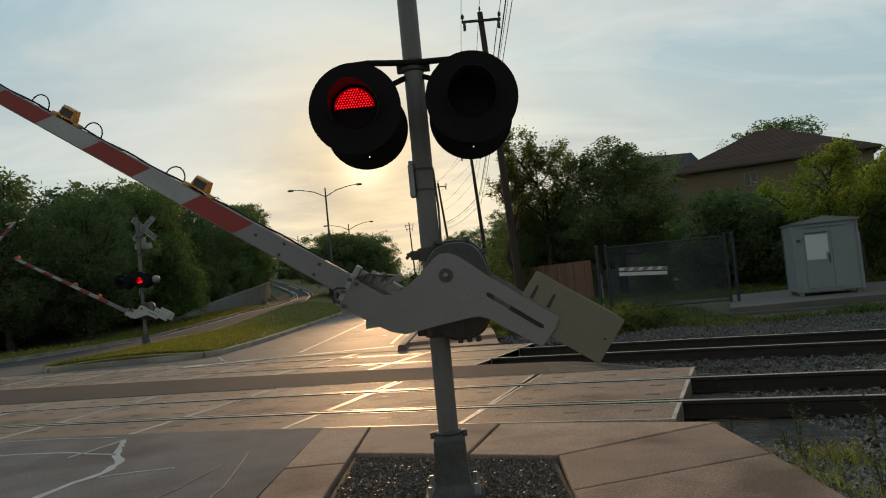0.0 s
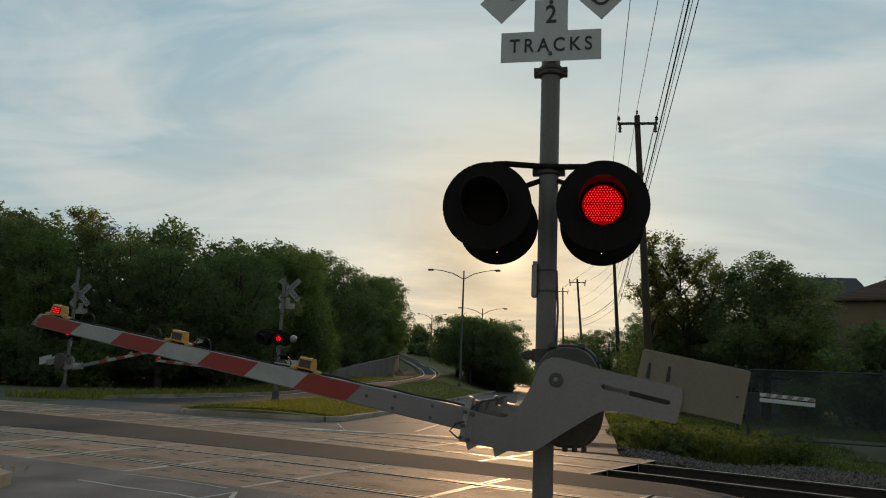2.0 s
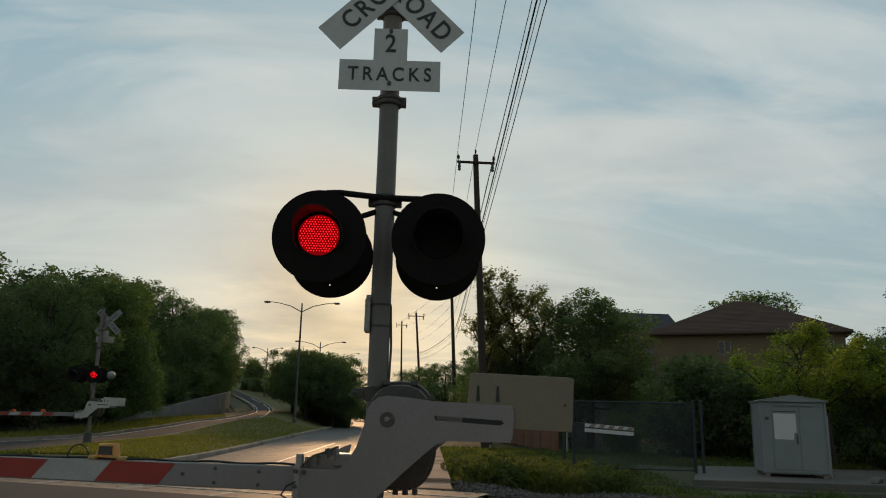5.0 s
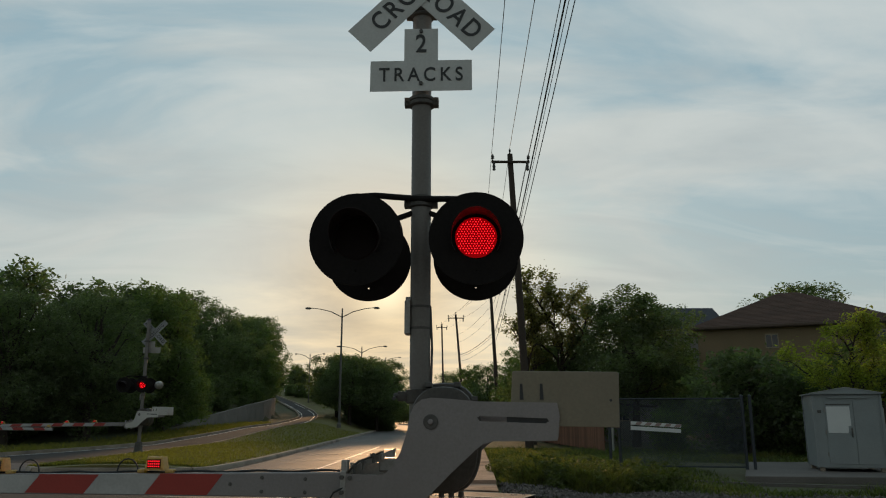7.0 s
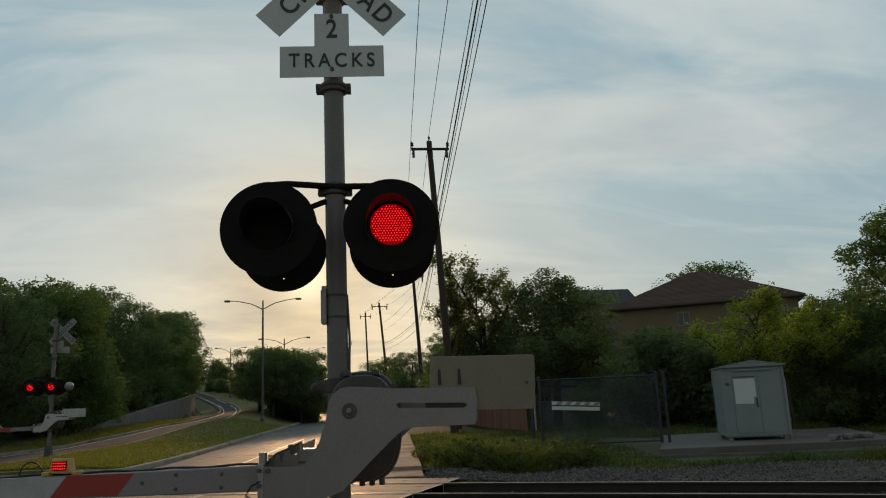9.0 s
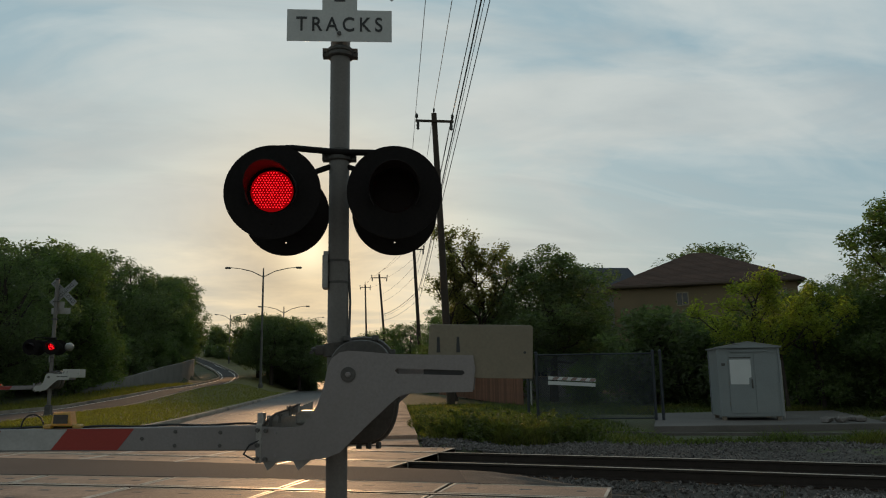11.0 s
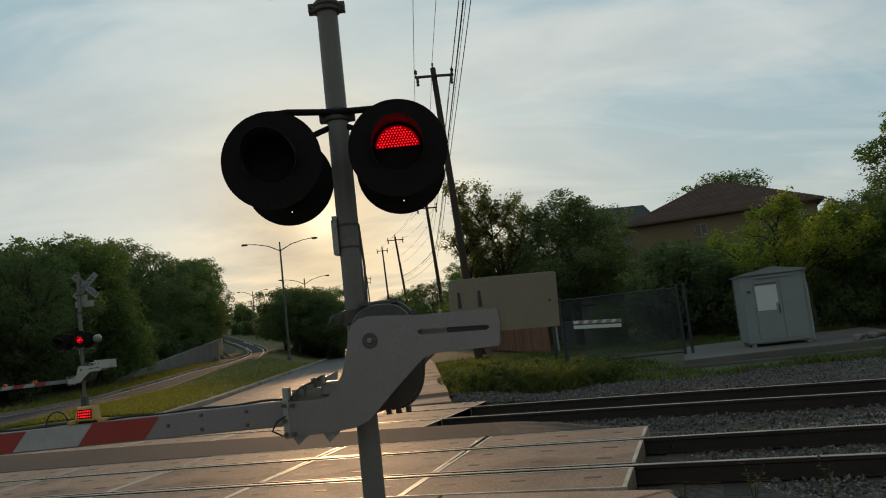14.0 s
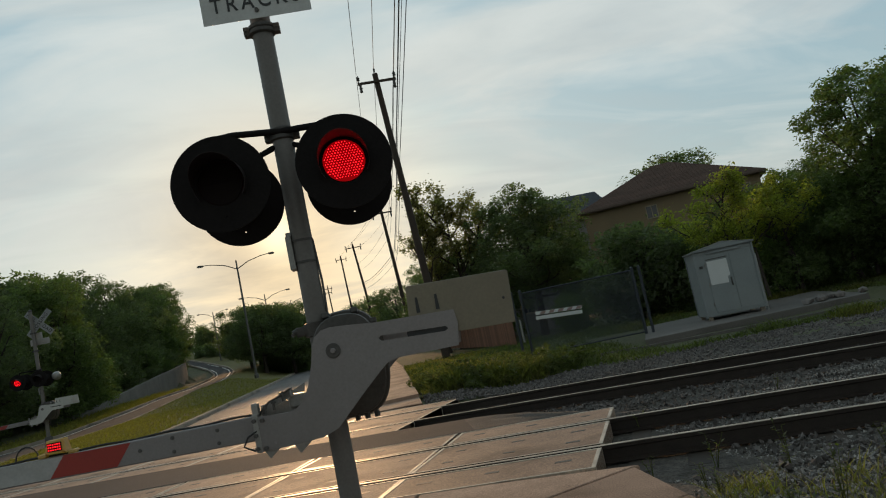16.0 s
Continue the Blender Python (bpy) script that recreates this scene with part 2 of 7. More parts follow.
DRYBLADE = material("dry_grass_blade", (0.16, 0.155, 0.062), 0.6, var=0.25, scale=0.9, fine=9, bump=0, per_island=0.45, translucent=0.55)
WEED = material("weed_leaf", (0.085, 0.098, 0.03), 0.6, var=0.45, scale=0.5, fine=5, bump=0, per_island=0.5, translucent=0.52)
LEAF_DARK = material("oak_leaf", (0.115, 0.135, 0.082), 0.65, var=0.4, scale=0.35, fine=4, bump=0, per_island=0.28, translucent=0.55)
LEAF_MID = material("elm_leaf", (0.115, 0.15, 0.06), 0.65, var=0.35, scale=0.4, fine=4, bump=0, per_island=0.28, translucent=0.45)
LEAF_AIRY = material("thin_elm_leaf", (0.185, 0.165, 0.07), 0.65, var=0.3, scale=0.5, fine=4, bump=0, per_island=0.3, translucent=0.5)
LEAF_LIGHT = material("young_leaf", (0.25, 0.25, 0.055), 0.6, var=0.3, scale=0.6, fine=5, bump=0, per_island=0.35, translucent=0.6)
BARK = material("bark", (0.055, 0.042, 0.033), 0.9, var=0.4, scale=4, fine=30, bump=0.9, bump_dist=0.02)
LAMPSTEEL = material("lamp_post_steel", (0.15, 0.145, 0.138), 0.6, metal=0.4, var=0.2, scale=3, fine=50, bump=0.1, stain=(0.1, 0.09, 0.08), stain_amount=0.5)
POLEWOOD = material("pole_wood", (0.055, 0.04, 0.03), 0.85, var=0.3, scale=2.5, fine=30, bump=0.5)
CABLE = material("cable_black", (0.02, 0.02, 0.02), 0.6, var=0.1, bump=0)
GALV = material("galvanised_steel", (0.36, 0.35, 0.335), 0.5, metal=0.55, var=0.2, scale=5, fine=70, bump=0.15, stain=(0.2, 0.18, 0.16), stain_amount=0.5)
MASTMAT = material("mast_aluminium", (0.185, 0.172, 0.162), 0.55, metal=0.2, var=0.18, scale=3, fine=60, bump=0.15, stain=(0.14, 0.125, 0.112), stain_amount=0.6)
ARMPAINT = material("gate_aluminium", (0.265, 0.245, 0.245), 0.5, metal=0.2, var=0.14, scale=2.2, fine=70, bump=0.08, stain=(0.19, 0.172, 0.165), stain_amount=0.5)
WEIGHT = material("counterweight_paint", (0.235, 0.205, 0.15), 0.55, metal=0.1, var=0.14, scale=3.5, fine=60, bump=0.15, stain=(0.2, 0.17, 0.125), stain_amount=0.45)
FARPAINT = material("white_gate_paint", (0.52, 0.51, 0.49), 0.5, var=0.12, scale=3, fine=60, bump=0.1, stain=(0.36, 0.35, 0.33), stain_amount=0.4)
MECH = material("mechanism_paint", (0.078, 0.069, 0.062), 0.6, metal=0.2, var=0.3, scale=4, fine=50, bump=0.25)
IRON = material("base_iron", (0.10, 0.095, 0.09), 0.65, metal=0.3, var=0.35, scale=5, fine=50, bump=0.35)
BLACK = material("matt_black_paint", (0.016, 0.014, 0.014), 0.88, var=0.25, scale=5, fine=60, bump=0.15, spec=0.15)
HOODIN = material("hood_black", (0.026, 0.02, 0.02), 0.6, var=0.2, scale=5, fine=60, bump=0.15, spec=0.2)
BOOMWHITE = material("dull_white_sheeting", (0.43, 0.425, 0.415), 0.55, var=0.14, scale=5, fine=60, bump=0.05, stain=(0.3, 0.29, 0.275), stain_amount=0.5)
DULLSIGN = material("shaded_sign_sheeting", (0.3, 0.31, 0.31), 0.6, var=0.15, scale=6, fine=60, bump=0.05, stain=(0.2, 0.2, 0.19), stain_amount=0.6)
WHITE = material("white_sheeting", (0.60, 0.605, 0.60), 0.5, var=0.1, scale=6, fine=60, bump=0.05, stain=(0.46, 0.45, 0.43), stain_amount=0.4)
RED = material("red_sheeting", (0.34, 0.04, 0.03), 0.45, var=0.12, scale=6, fine=80, bump=0.05, stain=(0.3, 0.03, 0.03), stain_amount=0.4)
SIGNBLACK = material("sign_black", (0.042, 0.043, 0.045), 0.6, var=0.15, scale=20, fine=80, bump=0)
LEDON = material("led_glow", (0.1, 0.0, 0.0), 0.6, spec=0.1, var=0.0, bump=0, emission=(1.0, 0.0, 0.006), strength=0.2)
LEDDOT = material("led_point", (0.5, 0.02, 0.02), 0.4, var=0.0, bump=0, emission=(1.0, 0.012, 0.02), strength=3.2)
LEDOFF = material("lens_dark", (0.014, 0.010, 0.010), 0.8, var=0.1, bump=0, spec=0.1)
SEAL = material("rubber_seal", (0.012, 0.011, 0.011), 0.97, var=0.3, scale=4, fine=40, bump=0.5, spec=0.02)
AMBER = material("lamp_plastic", (0.60, 0.40, 0.17), 0.2, var=0.2, scale=20, fine=60, bump=0.1, translucent=0.34)
ARMLED = material("arm_led", (0.3, 0.01, 0.01), 0.4, var=0.0, bump=0, emission=(1.0, 0.012, 0.02), strength=1.3, spec=0.1)
STUCCO = material("tan_stucco", (0.25, 0.182, 0.108), 0.85, var=0.12, scale=0.8, fine=30, bump=0.25)
SIDING = material("grey_siding", (0.22, 0.21, 0.2), 0.8, var=0.12, scale=0.8, fine=30, bump=0.2)
SHINGLE = material("brown_shingle", (0.098, 0.060, 0.046), 0.95, var=0.3, scale=1.2, fine=12, bump=0.5, per_object=0.1, spec=0.2)
SLATE = material("slate_shingle", (0.06, 0.065, 0.08), 0.85, var=0.25, scale=1.2, fine=14, bump=0.5)
EAVES = material("brown_eaves_paint", (0.11, 0.075, 0.055), 0.7, var=0.15, scale=2, fine=30, bump=0.1)
TRIM = material("house_trim", (0.36, 0.3, 0.22), 0.7, var=0.12, scale=2, fine=30, bump=0.1)
GLASS = material("window_glass", (0.02, 0.025, 0.03), 0.08, var=0.05, bump=0, spec=0.8)
FENCEWOOD = material("cedar_fence", (0.21, 0.095, 0.055), 0.8, var=0.25, scale=3, fine=30, bump=0.4, per_object=0.25)
CABINET = material("cabinet_paint", (0.27, 0.295, 0.302), 0.45, metal=0.25, var=0.12, scale=1.5, fine=40, bump=0.1, stain=(0.28, 0.29, 0.28), stain_amount=0.4)
FENCEWIRE = material("fence_wire", (0.05, 0.057, 0.068), 0.6, metal=0.4, var=0.2, scale=4, fine=40, bump=0.1)
PLACARD = material("placard_white", (0.68, 0.69, 0.69), 0.5, var=0.06, scale=3, fine=40, bump=0.05)
ORANGE = material("placard_stripe", (0.34, 0.24, 0.22), 0.6, var=0.2, scale=3, fine=40, bump=0.05)
CARWHITE = material("white_car_paint", (0.7, 0.7, 0.7), 0.3, var=0.05, scale=2, fine=20, bump=0)
CARPAINT = material("car_paint", (0.25, 0.26, 0.28), 0.3, metal=0.4, var=0.05, scale=2, fine=20, bump=0)

# ---- mesh helpers ----


def box(bm, x0, x1, y0, y1, z0, z1, bevel=0.0, m=None):
    r = bmesh.ops.create_cube(bm, size=1.0)
    mat = Matrix.Translation(((x0 + x1) / 2, (y0 + y1) / 2, (z0 + z1) / 2)) @ Matrix.Diagonal((x1 - x0, y1 - y0, z1 - z0, 1))
    bmesh.ops.transform(bm, matrix=(m @ mat) if m else mat, verts=r["verts"])
    if bevel:
        edges = list({e for v in r["verts"] for e in v.link_edges})
        bmesh.ops.bevel(bm, geom=edges, offset=bevel, segments=2, affect="EDGES", profile=0.5)
    return bm


def tube(bm, pts, radii, sides=8, cap=True):
    """A round bar through pts; radii one number or one a point."""
    pts = [Vector(p) for p in pts]
    if isinstance(radii, (int, float)):
        radii = [radii] * len(pts)
    rings, side = [], None
    for k, p in enumerate(pts):
        d = (pts[min(k + 1, len(pts) - 1)] - pts[max(k - 1, 0)]).normalized()
        if side is None:
            side = d.orthogonal().normalized()
        side = (side - d * side.dot(d)).normalized()
        other = d.cross(side)
        rings.append([bm.verts.new(p + (side * math.cos(a) + other * math.sin(a)) * radii[k])
                      for a in (2 * math.pi * s / sides for s in range(sides))])
    for a, b in zip(rings, rings[1:]):
        for s in range(sides):
            bm.faces.new((a[s], a[(s + 1) % sides], b[(s + 1) % sides], b[s]))
    if cap:
        bm.faces.new(rings[0][::-1])
        bm.faces.new(rings[-1])
    return bm


def prism(bm, outline, y0, y1, bevel=0.0):
    """An outline in x and z, thick from y0 to y1."""
    a = [bm.verts.new((x, y0, z)) for x, z in outline]
    b = [bm.verts.new((x, y1, z)) for x, z in outline]
    n = len(outline)
    faces = [bm.faces.new(a), bm.faces.new(b[::-1])]
    for k in range(n):
        faces.append(bm.faces.new((a[k], b[k], b[(k + 1) % n], a[(k + 1) % n])))
    bmesh.ops.recalc_face_normals(bm, faces=faces)
    if bevel:
        edges = [e for e in faces[0].edges] + [e for e in faces[1].edges]
        bmesh.ops.bevel(bm, geom=edges, offset=bevel, segments=2, affect="EDGES", profile=0.5)
    return bm


def slab(bm, outline, z0, z1, bevel=0.0):
    """An outline in x and y, thick from z0 to z1."""
    a = [bm.verts.new((x, y, z0)) for x, y in outline]
    b = [bm.verts.new((x, y, z1)) for x, y in outline]
    n = len(outline)
    faces = [bm.faces.new(a[::-1]), bm.faces.new(b)]
    for k in range(n):
        faces.append(bm.faces.new((a[k], a[(k + 1) % n], b[(k + 1) % n], b[k])))
    bmesh.ops.recalc_face_normals(bm, faces=faces)
    if bevel:
        bmesh.ops.bevel(bm, geom=list(faces[1].edges), offset=bevel, segments=2, affect="EDGES", profile=0.5)
    return bm


def lathe(bm, profile, sides=24, m=None):
    """A turned form: profile of (radius, z)."""
    rings = []
    for r, z in profile:
        rings.append([bm.verts.new((r * math.cos(2 * math.pi * s / sides), r * math.sin(2 * math.pi * s / sides), z)) for s in range(sides)])
    for a, b in zip(rings, rings[1:]):
        for s in range(sides):
            bm.faces.new((a[s], a[(s + 1) % sides], b[(s + 1) % sides], b[s]))
    bm.faces.new(rings[0][::-1])
    bm.faces.new(rings[-1])
    if m:
        bmesh.ops.transform(bm, matrix=m, verts=[v for ring in rings for v in ring])
    return bm


def finish(name, bm, mat, smooth=False):
    me = bpy.data.meshes.new(name)
    bm.to_mesh(me)
    bm.free()
    me.materials.append(mat)
    if smooth:
        for p in me.polygons:
            p.use_smooth = True
        me.set_sharp_from_angle(angle=radians(40))
    return me


def part(name, bm, mat, parent=None, label="", smooth=False, at=None, kind="", category=""):
    ob = new(name, finish(name, bm, mat, smooth))
    if parent is not None:
        ob.parent = parent
    if at is not None:
        ob.matrix_basis = at
    return tagged(ob, label, category, "", kind)


def repeats(name, bm, mat, parent, places, label=""):
    """Alike small parts on one mesh."""
    me = finish(name, bm, mat)
    for m in places:
        o = new(name, me)
        o.parent = parent
        o.matrix_basis = m
        tagged(o, label)


def thing(name, m, label, category, group="", kind=""):
    ob = new(name)
    ob.empty_display_size = 0.1
    ob.matrix_basis = m
    return tagged(ob, label, category, group, kind)


def raw_mesh(name, verts, faces, mat):
    me = bpy.data.meshes.new(name)
    me.from_pydata([tuple(v) for v in verts], [], faces)
    me.materials.append(mat)
    return me


def quads_mesh(name, corners, mat):
    """One mesh of loose four-cornered pieces: corners is an array (n, 4, 3)."""
    n = len(corners)
    me = bpy.data.meshes.new(name)
    me.vertices.add(4 * n)
    me.vertices.foreach_set("co", np.ascontiguousarray(corners, dtype=np.float32).ravel())
    me.loops.add(4 * n)
    me.loops.foreach_set("vertex_index", np.arange(4 * n, dtype=np.int32))
    me.polygons.add(n)
    me.polygons.foreach_set("loop_start", np.arange(0, 4 * n, 4, dtype=np.int32))
    me.polygons.foreach_set("loop_total", np.full(n, 4, dtype=np.int32))
    me.update(calc_edges=True)
    me.materials.append(mat)
    return me


def tris_mesh(name, corners, mat):
    n = len(corners)
    me = bpy.data.meshes.new(name)
    me.vertices.add(3 * n)
    me.vertices.foreach_set("co", np.ascontiguousarray(corners, dtype=np.float32).ravel())
    me.loops.add(3 * n)
    me.loops.foreach_set("vertex_index", np.arange(3 * n, dtype=np.int32))
    me.polygons.add(n)
    me.polygons.foreach_set("loop_start", np.arange(0, 3 * n, 3, dtype=np.int32))
    me.polygons.foreach_set("loop_total", np.full(n, 3, dtype=np.int32))
    me.update(calc_edges=True)
    me.materials.append(mat)
    return me


def letters(text, size, mat, name="lettering", depth=0.002, spacing=1.2):
    """Built-in lettering as a mesh, centred, upright in x and z, facing -y."""
    cu = bpy.data.curves.new(name, "FONT")
    cu.body, cu.size, cu.align_x, cu.align_y, cu.extrude, cu.offset = text, size, "CENTER", "CENTER", depth, size * 0.011
    cu.space_character = spacing
    tmp = bpy.data.objects.new(name, cu)
    scene.collection.objects.link(tmp)
    bpy.context.view_layer.update()
    me = bpy.data.meshes.new_from_object(tmp.evaluated_get(bpy.context.evaluated_depsgraph_get()))
    bpy.data.objects.remove(tmp)
    bpy.data.curves.remove(cu)
    me.transform(Matrix.Rotation(radians(90), 4, "X") @ Matrix.Diagonal((0.86, 1, 1, 1)))
    me.materials.clear()
    me.materials.append(mat)
    return me


def lettering(text, size, parent, at, spacing=1.2):
    """Words on a sign, each character an object of its own."""
    whole = bmesh.new()
    me = letters(text, size, SIGNBLACK, spacing=spacing)
    whole.from_mesh(me)
    bpy.data.meshes.remove(me)
    left = set(whole.faces)
    while left:
        stack, island = [next(iter(left))], set()
        while stack:
            f = stack.pop()
            if f in island:
                continue
            island.add(f)
            stack += [g for e in f.edges for g in e.link_faces if g not in island]
        left -= island
        bm, made = bmesh.new(), {}
        for f in island:
            for v in f.verts:
                if v not in made:
                    made[v] = bm.verts.new(v.co)
            bm.faces.new([made[v] for v in f.verts])
        part("letter", bm, SIGNBLACK, parent, "", False, at)
    whole.free()


# ---- the lie of the land ----


def ramp(x, xs, ys):
    return float(np.interp(x, xs, ys))


def smooth(a, b, x):
    t = min(max((x - a) / (b - a), 0.0), 1.0)
    return t * t * (3 - 2 * t)


ROAD_L_Y = (-15, 15, 20, 26, 33, 44, 70, 96, 140, 190, 420)      # near carriageway, median side
ROAD_L_X = (-6.85, -6.85, -6.75, -7.0, -7.4, -8.0, -9.5, -11.0, -14.5, -19.5, -41)
ROAD_R_Y = (-15, 3, 17, 30, 60, 96, 140, 190, 420)       # near carriageway, pavement side
ROAD_R_X = (-1.42, -1.42, -1.36, -1.45, -2.6, -4.2, -7.5, -12.5, -34)
FAR_R_Y = (-15, 15, 24, 30, 44, 60, 70, 78, 86, 94, 104, 116, 130, 180, 260)   # far carriageway, median side
FAR_R_X = (-12.2, -12.2, -12.75, -13.1, -13.5, -13.9, -15.2, -16.6, -18.1, -19.9, -22.9, -28.6, -36, -70, -130)
FAR_L_Y = FAR_R_Y
FAR_L_X = (-18.0, -18.0, -18.0, -17.3, -16.4, -16.7, -17.6, -18.7, -20.4, -22.3, -25.3, -30.8, -38.5, -73, -134)
BANK_X = (-18.0, -18.0, -18.2, -18.2, -18.6, -18.6, -18.9, -19.9, -21.9, -25.0, -30.2, -37.5, -47, -84, -146)


def land(x, y):
    """Height of the ground."""
    f = ramp(y, (35, 50, 60, 90, 104, 118, 135, 180, 420), (0, 0.65, 0.85, 1.65, 2.5, 4.2, 6.3, 7.8, 10.0))
    left = smooth(0.0, 4.5, ramp(y, ROAD_L_Y, ROAD_L_X) - 0.6 - x)
    z = f * left
    bank = ramp(y, FAR_L_Y, BANK_X) - 1.5 - x
    z += smooth(0.1, 0.9, bank) * smooth(44, 76, y) * 1.9 + smooth(0, 8, bank) * smooth(30, 60, y) * 0.4
    z -= 0.14 * smooth(1.6, 3.2, x) * smooth(22, 14, y)
    return z


def strip(name, left, right, ys, rise, mat, across=6, parent=None, kind="structure", label="", category="", thick=0.0):
    """A band of ground between two edges, laid rise above the land."""
    verts, faces = [], []
    n = across + 1
    for y in ys:
        a, b = left(y), right(y)
        for k in range(n):
            x = a + (b - a) * k / across
            verts.append((x, y, land(x, y) + rise))
    for j in range(len(ys) - 1):
        for k in range(across):
            a = j * n + k
            faces.append((a, a + 1, a + n + 1, a + n))
    ob = new(name, raw_mesh(name, verts, faces, mat))
    ob.parent = parent
    return tagged(ob, label, category, "", kind)


def edge_bar(name, line, rise0, rise1, width, mat, label, category):
    """A kerb: a raised bar along a line of (x, y), with a rounded top edge."""
    bm = bmesh.new()
    rows = []
    pts = [Vector((x, y, 0)) for x, y in line]
    for k, p in enumerate(pts):
        d = (pts[min(k + 1, len(pts) - 1)] - pts[max(k - 1, 0)]).normalized()
        s = Vector((d.y, -d.x, 0))
        z = land(p.x, p.y)
        rows.append([bm.verts.new(p + s * o + Vector((0, 0, z + h))) for o, h in
                     ((width / 2, rise0), (width / 2 - 0.02, rise1 - 0.03), (width / 2 - 0.05, rise1), (-width / 2, rise1), (-width / 2, rise0))])
    for a, b in zip(rows, rows[1:]):
        for k in range(4):
            bm.faces.new((a[k], a[k + 1], b[k + 1], b[k]))
    bm.faces.new(rows[0][::-1])
    bm.faces.new(rows[-1])
    bmesh.ops.recalc_face_normals(bm, faces=bm.faces[:])
    return part(name, bm, mat, None, label, True, None, "structure", category)

# ---- ground, roads, medians ----


def ground_sheet():
    xs = np.unique(np.concatenate([np.arange(-30, 30.1, 0.75), np.linspace(-90, -30, 31), np.linspace(30, 90, 31), [-900, -500, -250, -150, 150, 250, 500, 900]]))
    ys = np.unique(np.concatenate([np.arange(-14, 60.1, 1.0), np.linspace(60, 260, 81), [-200, -90, -45, -25, 320, 420, 600, 900, 1500]]))
    verts, faces = [], []
    for y in ys:
        for x in xs:
            z = land(x, y) - 0.05
            over = min(x - ramp(y, FAR_L_Y, FAR_L_X), ramp(y, ROAD_R_Y, ROAD_R_X) + 2.4 - x)
            z -= 0.3 * smooth(0.0, 0.8, over)
            if abs(x) < 32:
                near = min(abs(y - 4.22 + 0.345 * x + 0.007 * x * x), abs(y - 9.35 + 0.43 * x + 0.006 * x * x))
                z -= 0.25 * smooth(3.6, 2.4, near)
            z += 0.06 * noise.noise(Vector((x * 0.35, y * 0.35, 0))) * smooth(1.5, 4, abs(x)) * smooth(0, -0.5, over)
            verts.append((x, y, z))
    n = len(xs)
    for j in range(len(ys) - 1):
        for k in range(n - 1):
            a = j * n + k
            faces.append((a, a + 1, a + n + 1, a + n))
    ob = new("ground", raw_mesh("ground", verts, faces, SOIL))
    return tagged(ob, "rough grass verge and soil around the crossing", "ground", "", "structure")


ground_sheet()
YS = list(np.arange(-14, 60, 1.0)) + list(np.linspace(60, 260, 80)) + [300, 360, 420]


# tracks: centre lines and the crossing's edges
def track_one(x):
    return 4.22 - 0.345 * x - 0.007 * x * x


def track_two(x):
    return 9.35 - 0.43 * x - 0.006 * x * x


def along(track, x):
    e = 0.01
    d = Vector((1, (track(x + e) - track(x - e)) / (2 * e), 0)).normalized()
    return Vector((x, track(x), 0)), d, Vector((-d.y, d.x, 0))


def offset_line(track, off):
    def f(x):
        p, d, n = along(track, x)
        return p.y + off / n.y
    return f


def paved(name, lo, hi, x0, x1, label, rows=14, cols=24, rise=0.0, mat=ASPHALT):
    """Asphalt between two lines y = lo(x) and y = hi(x)."""
    verts, faces = [], []
    for j in range(rows + 1):
        for k in range(cols + 1):
            x = x0 + (x1 - x0) * k / cols
            y = lo(x) + (hi(x) - lo(x)) * j / rows
            verts.append((x, y, rise))
    n = cols + 1
    for j in range(rows):
        for k in range(cols):
            a = j * n + k
            faces.append((a, a + 1, a + n + 1, a + n))
    return tagged(new(name, raw_mesh(name, verts, faces, mat)), label, "road", "", "structure")


paved("road_approach", lambda x: -14.0, offset_line(track_one, -1.665), -18.0, -1.42, "worn grey asphalt approach before the tracks")
paved("road_between", offset_line(track_one, 1.665), offset_line(track_two, -1.665), -20.0, 1.35, "asphalt strip between the two tracks, darkened for shade", 4, mat=SHADEROAD)
paved("road_beyond", offset_line(track_two, 1.665), lambda x: 20.0, -18.0, -1.36, "sunlit worn asphalt beyond the tracks", mat=WORNROAD)
strip("road_near", lambda y: ramp(y, ROAD_L_Y, ROAD_L_X) + 0.02, lambda y: ramp(y, ROAD_R_Y, ROAD_R_X), [y for y in YS if y >= 20], 0.0, WORNROAD, 8,
      label="worn grey asphalt road with sun glare leading away", category="road")
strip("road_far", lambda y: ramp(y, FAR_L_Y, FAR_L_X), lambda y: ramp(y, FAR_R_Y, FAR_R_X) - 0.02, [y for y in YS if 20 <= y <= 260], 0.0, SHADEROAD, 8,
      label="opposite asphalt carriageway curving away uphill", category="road")


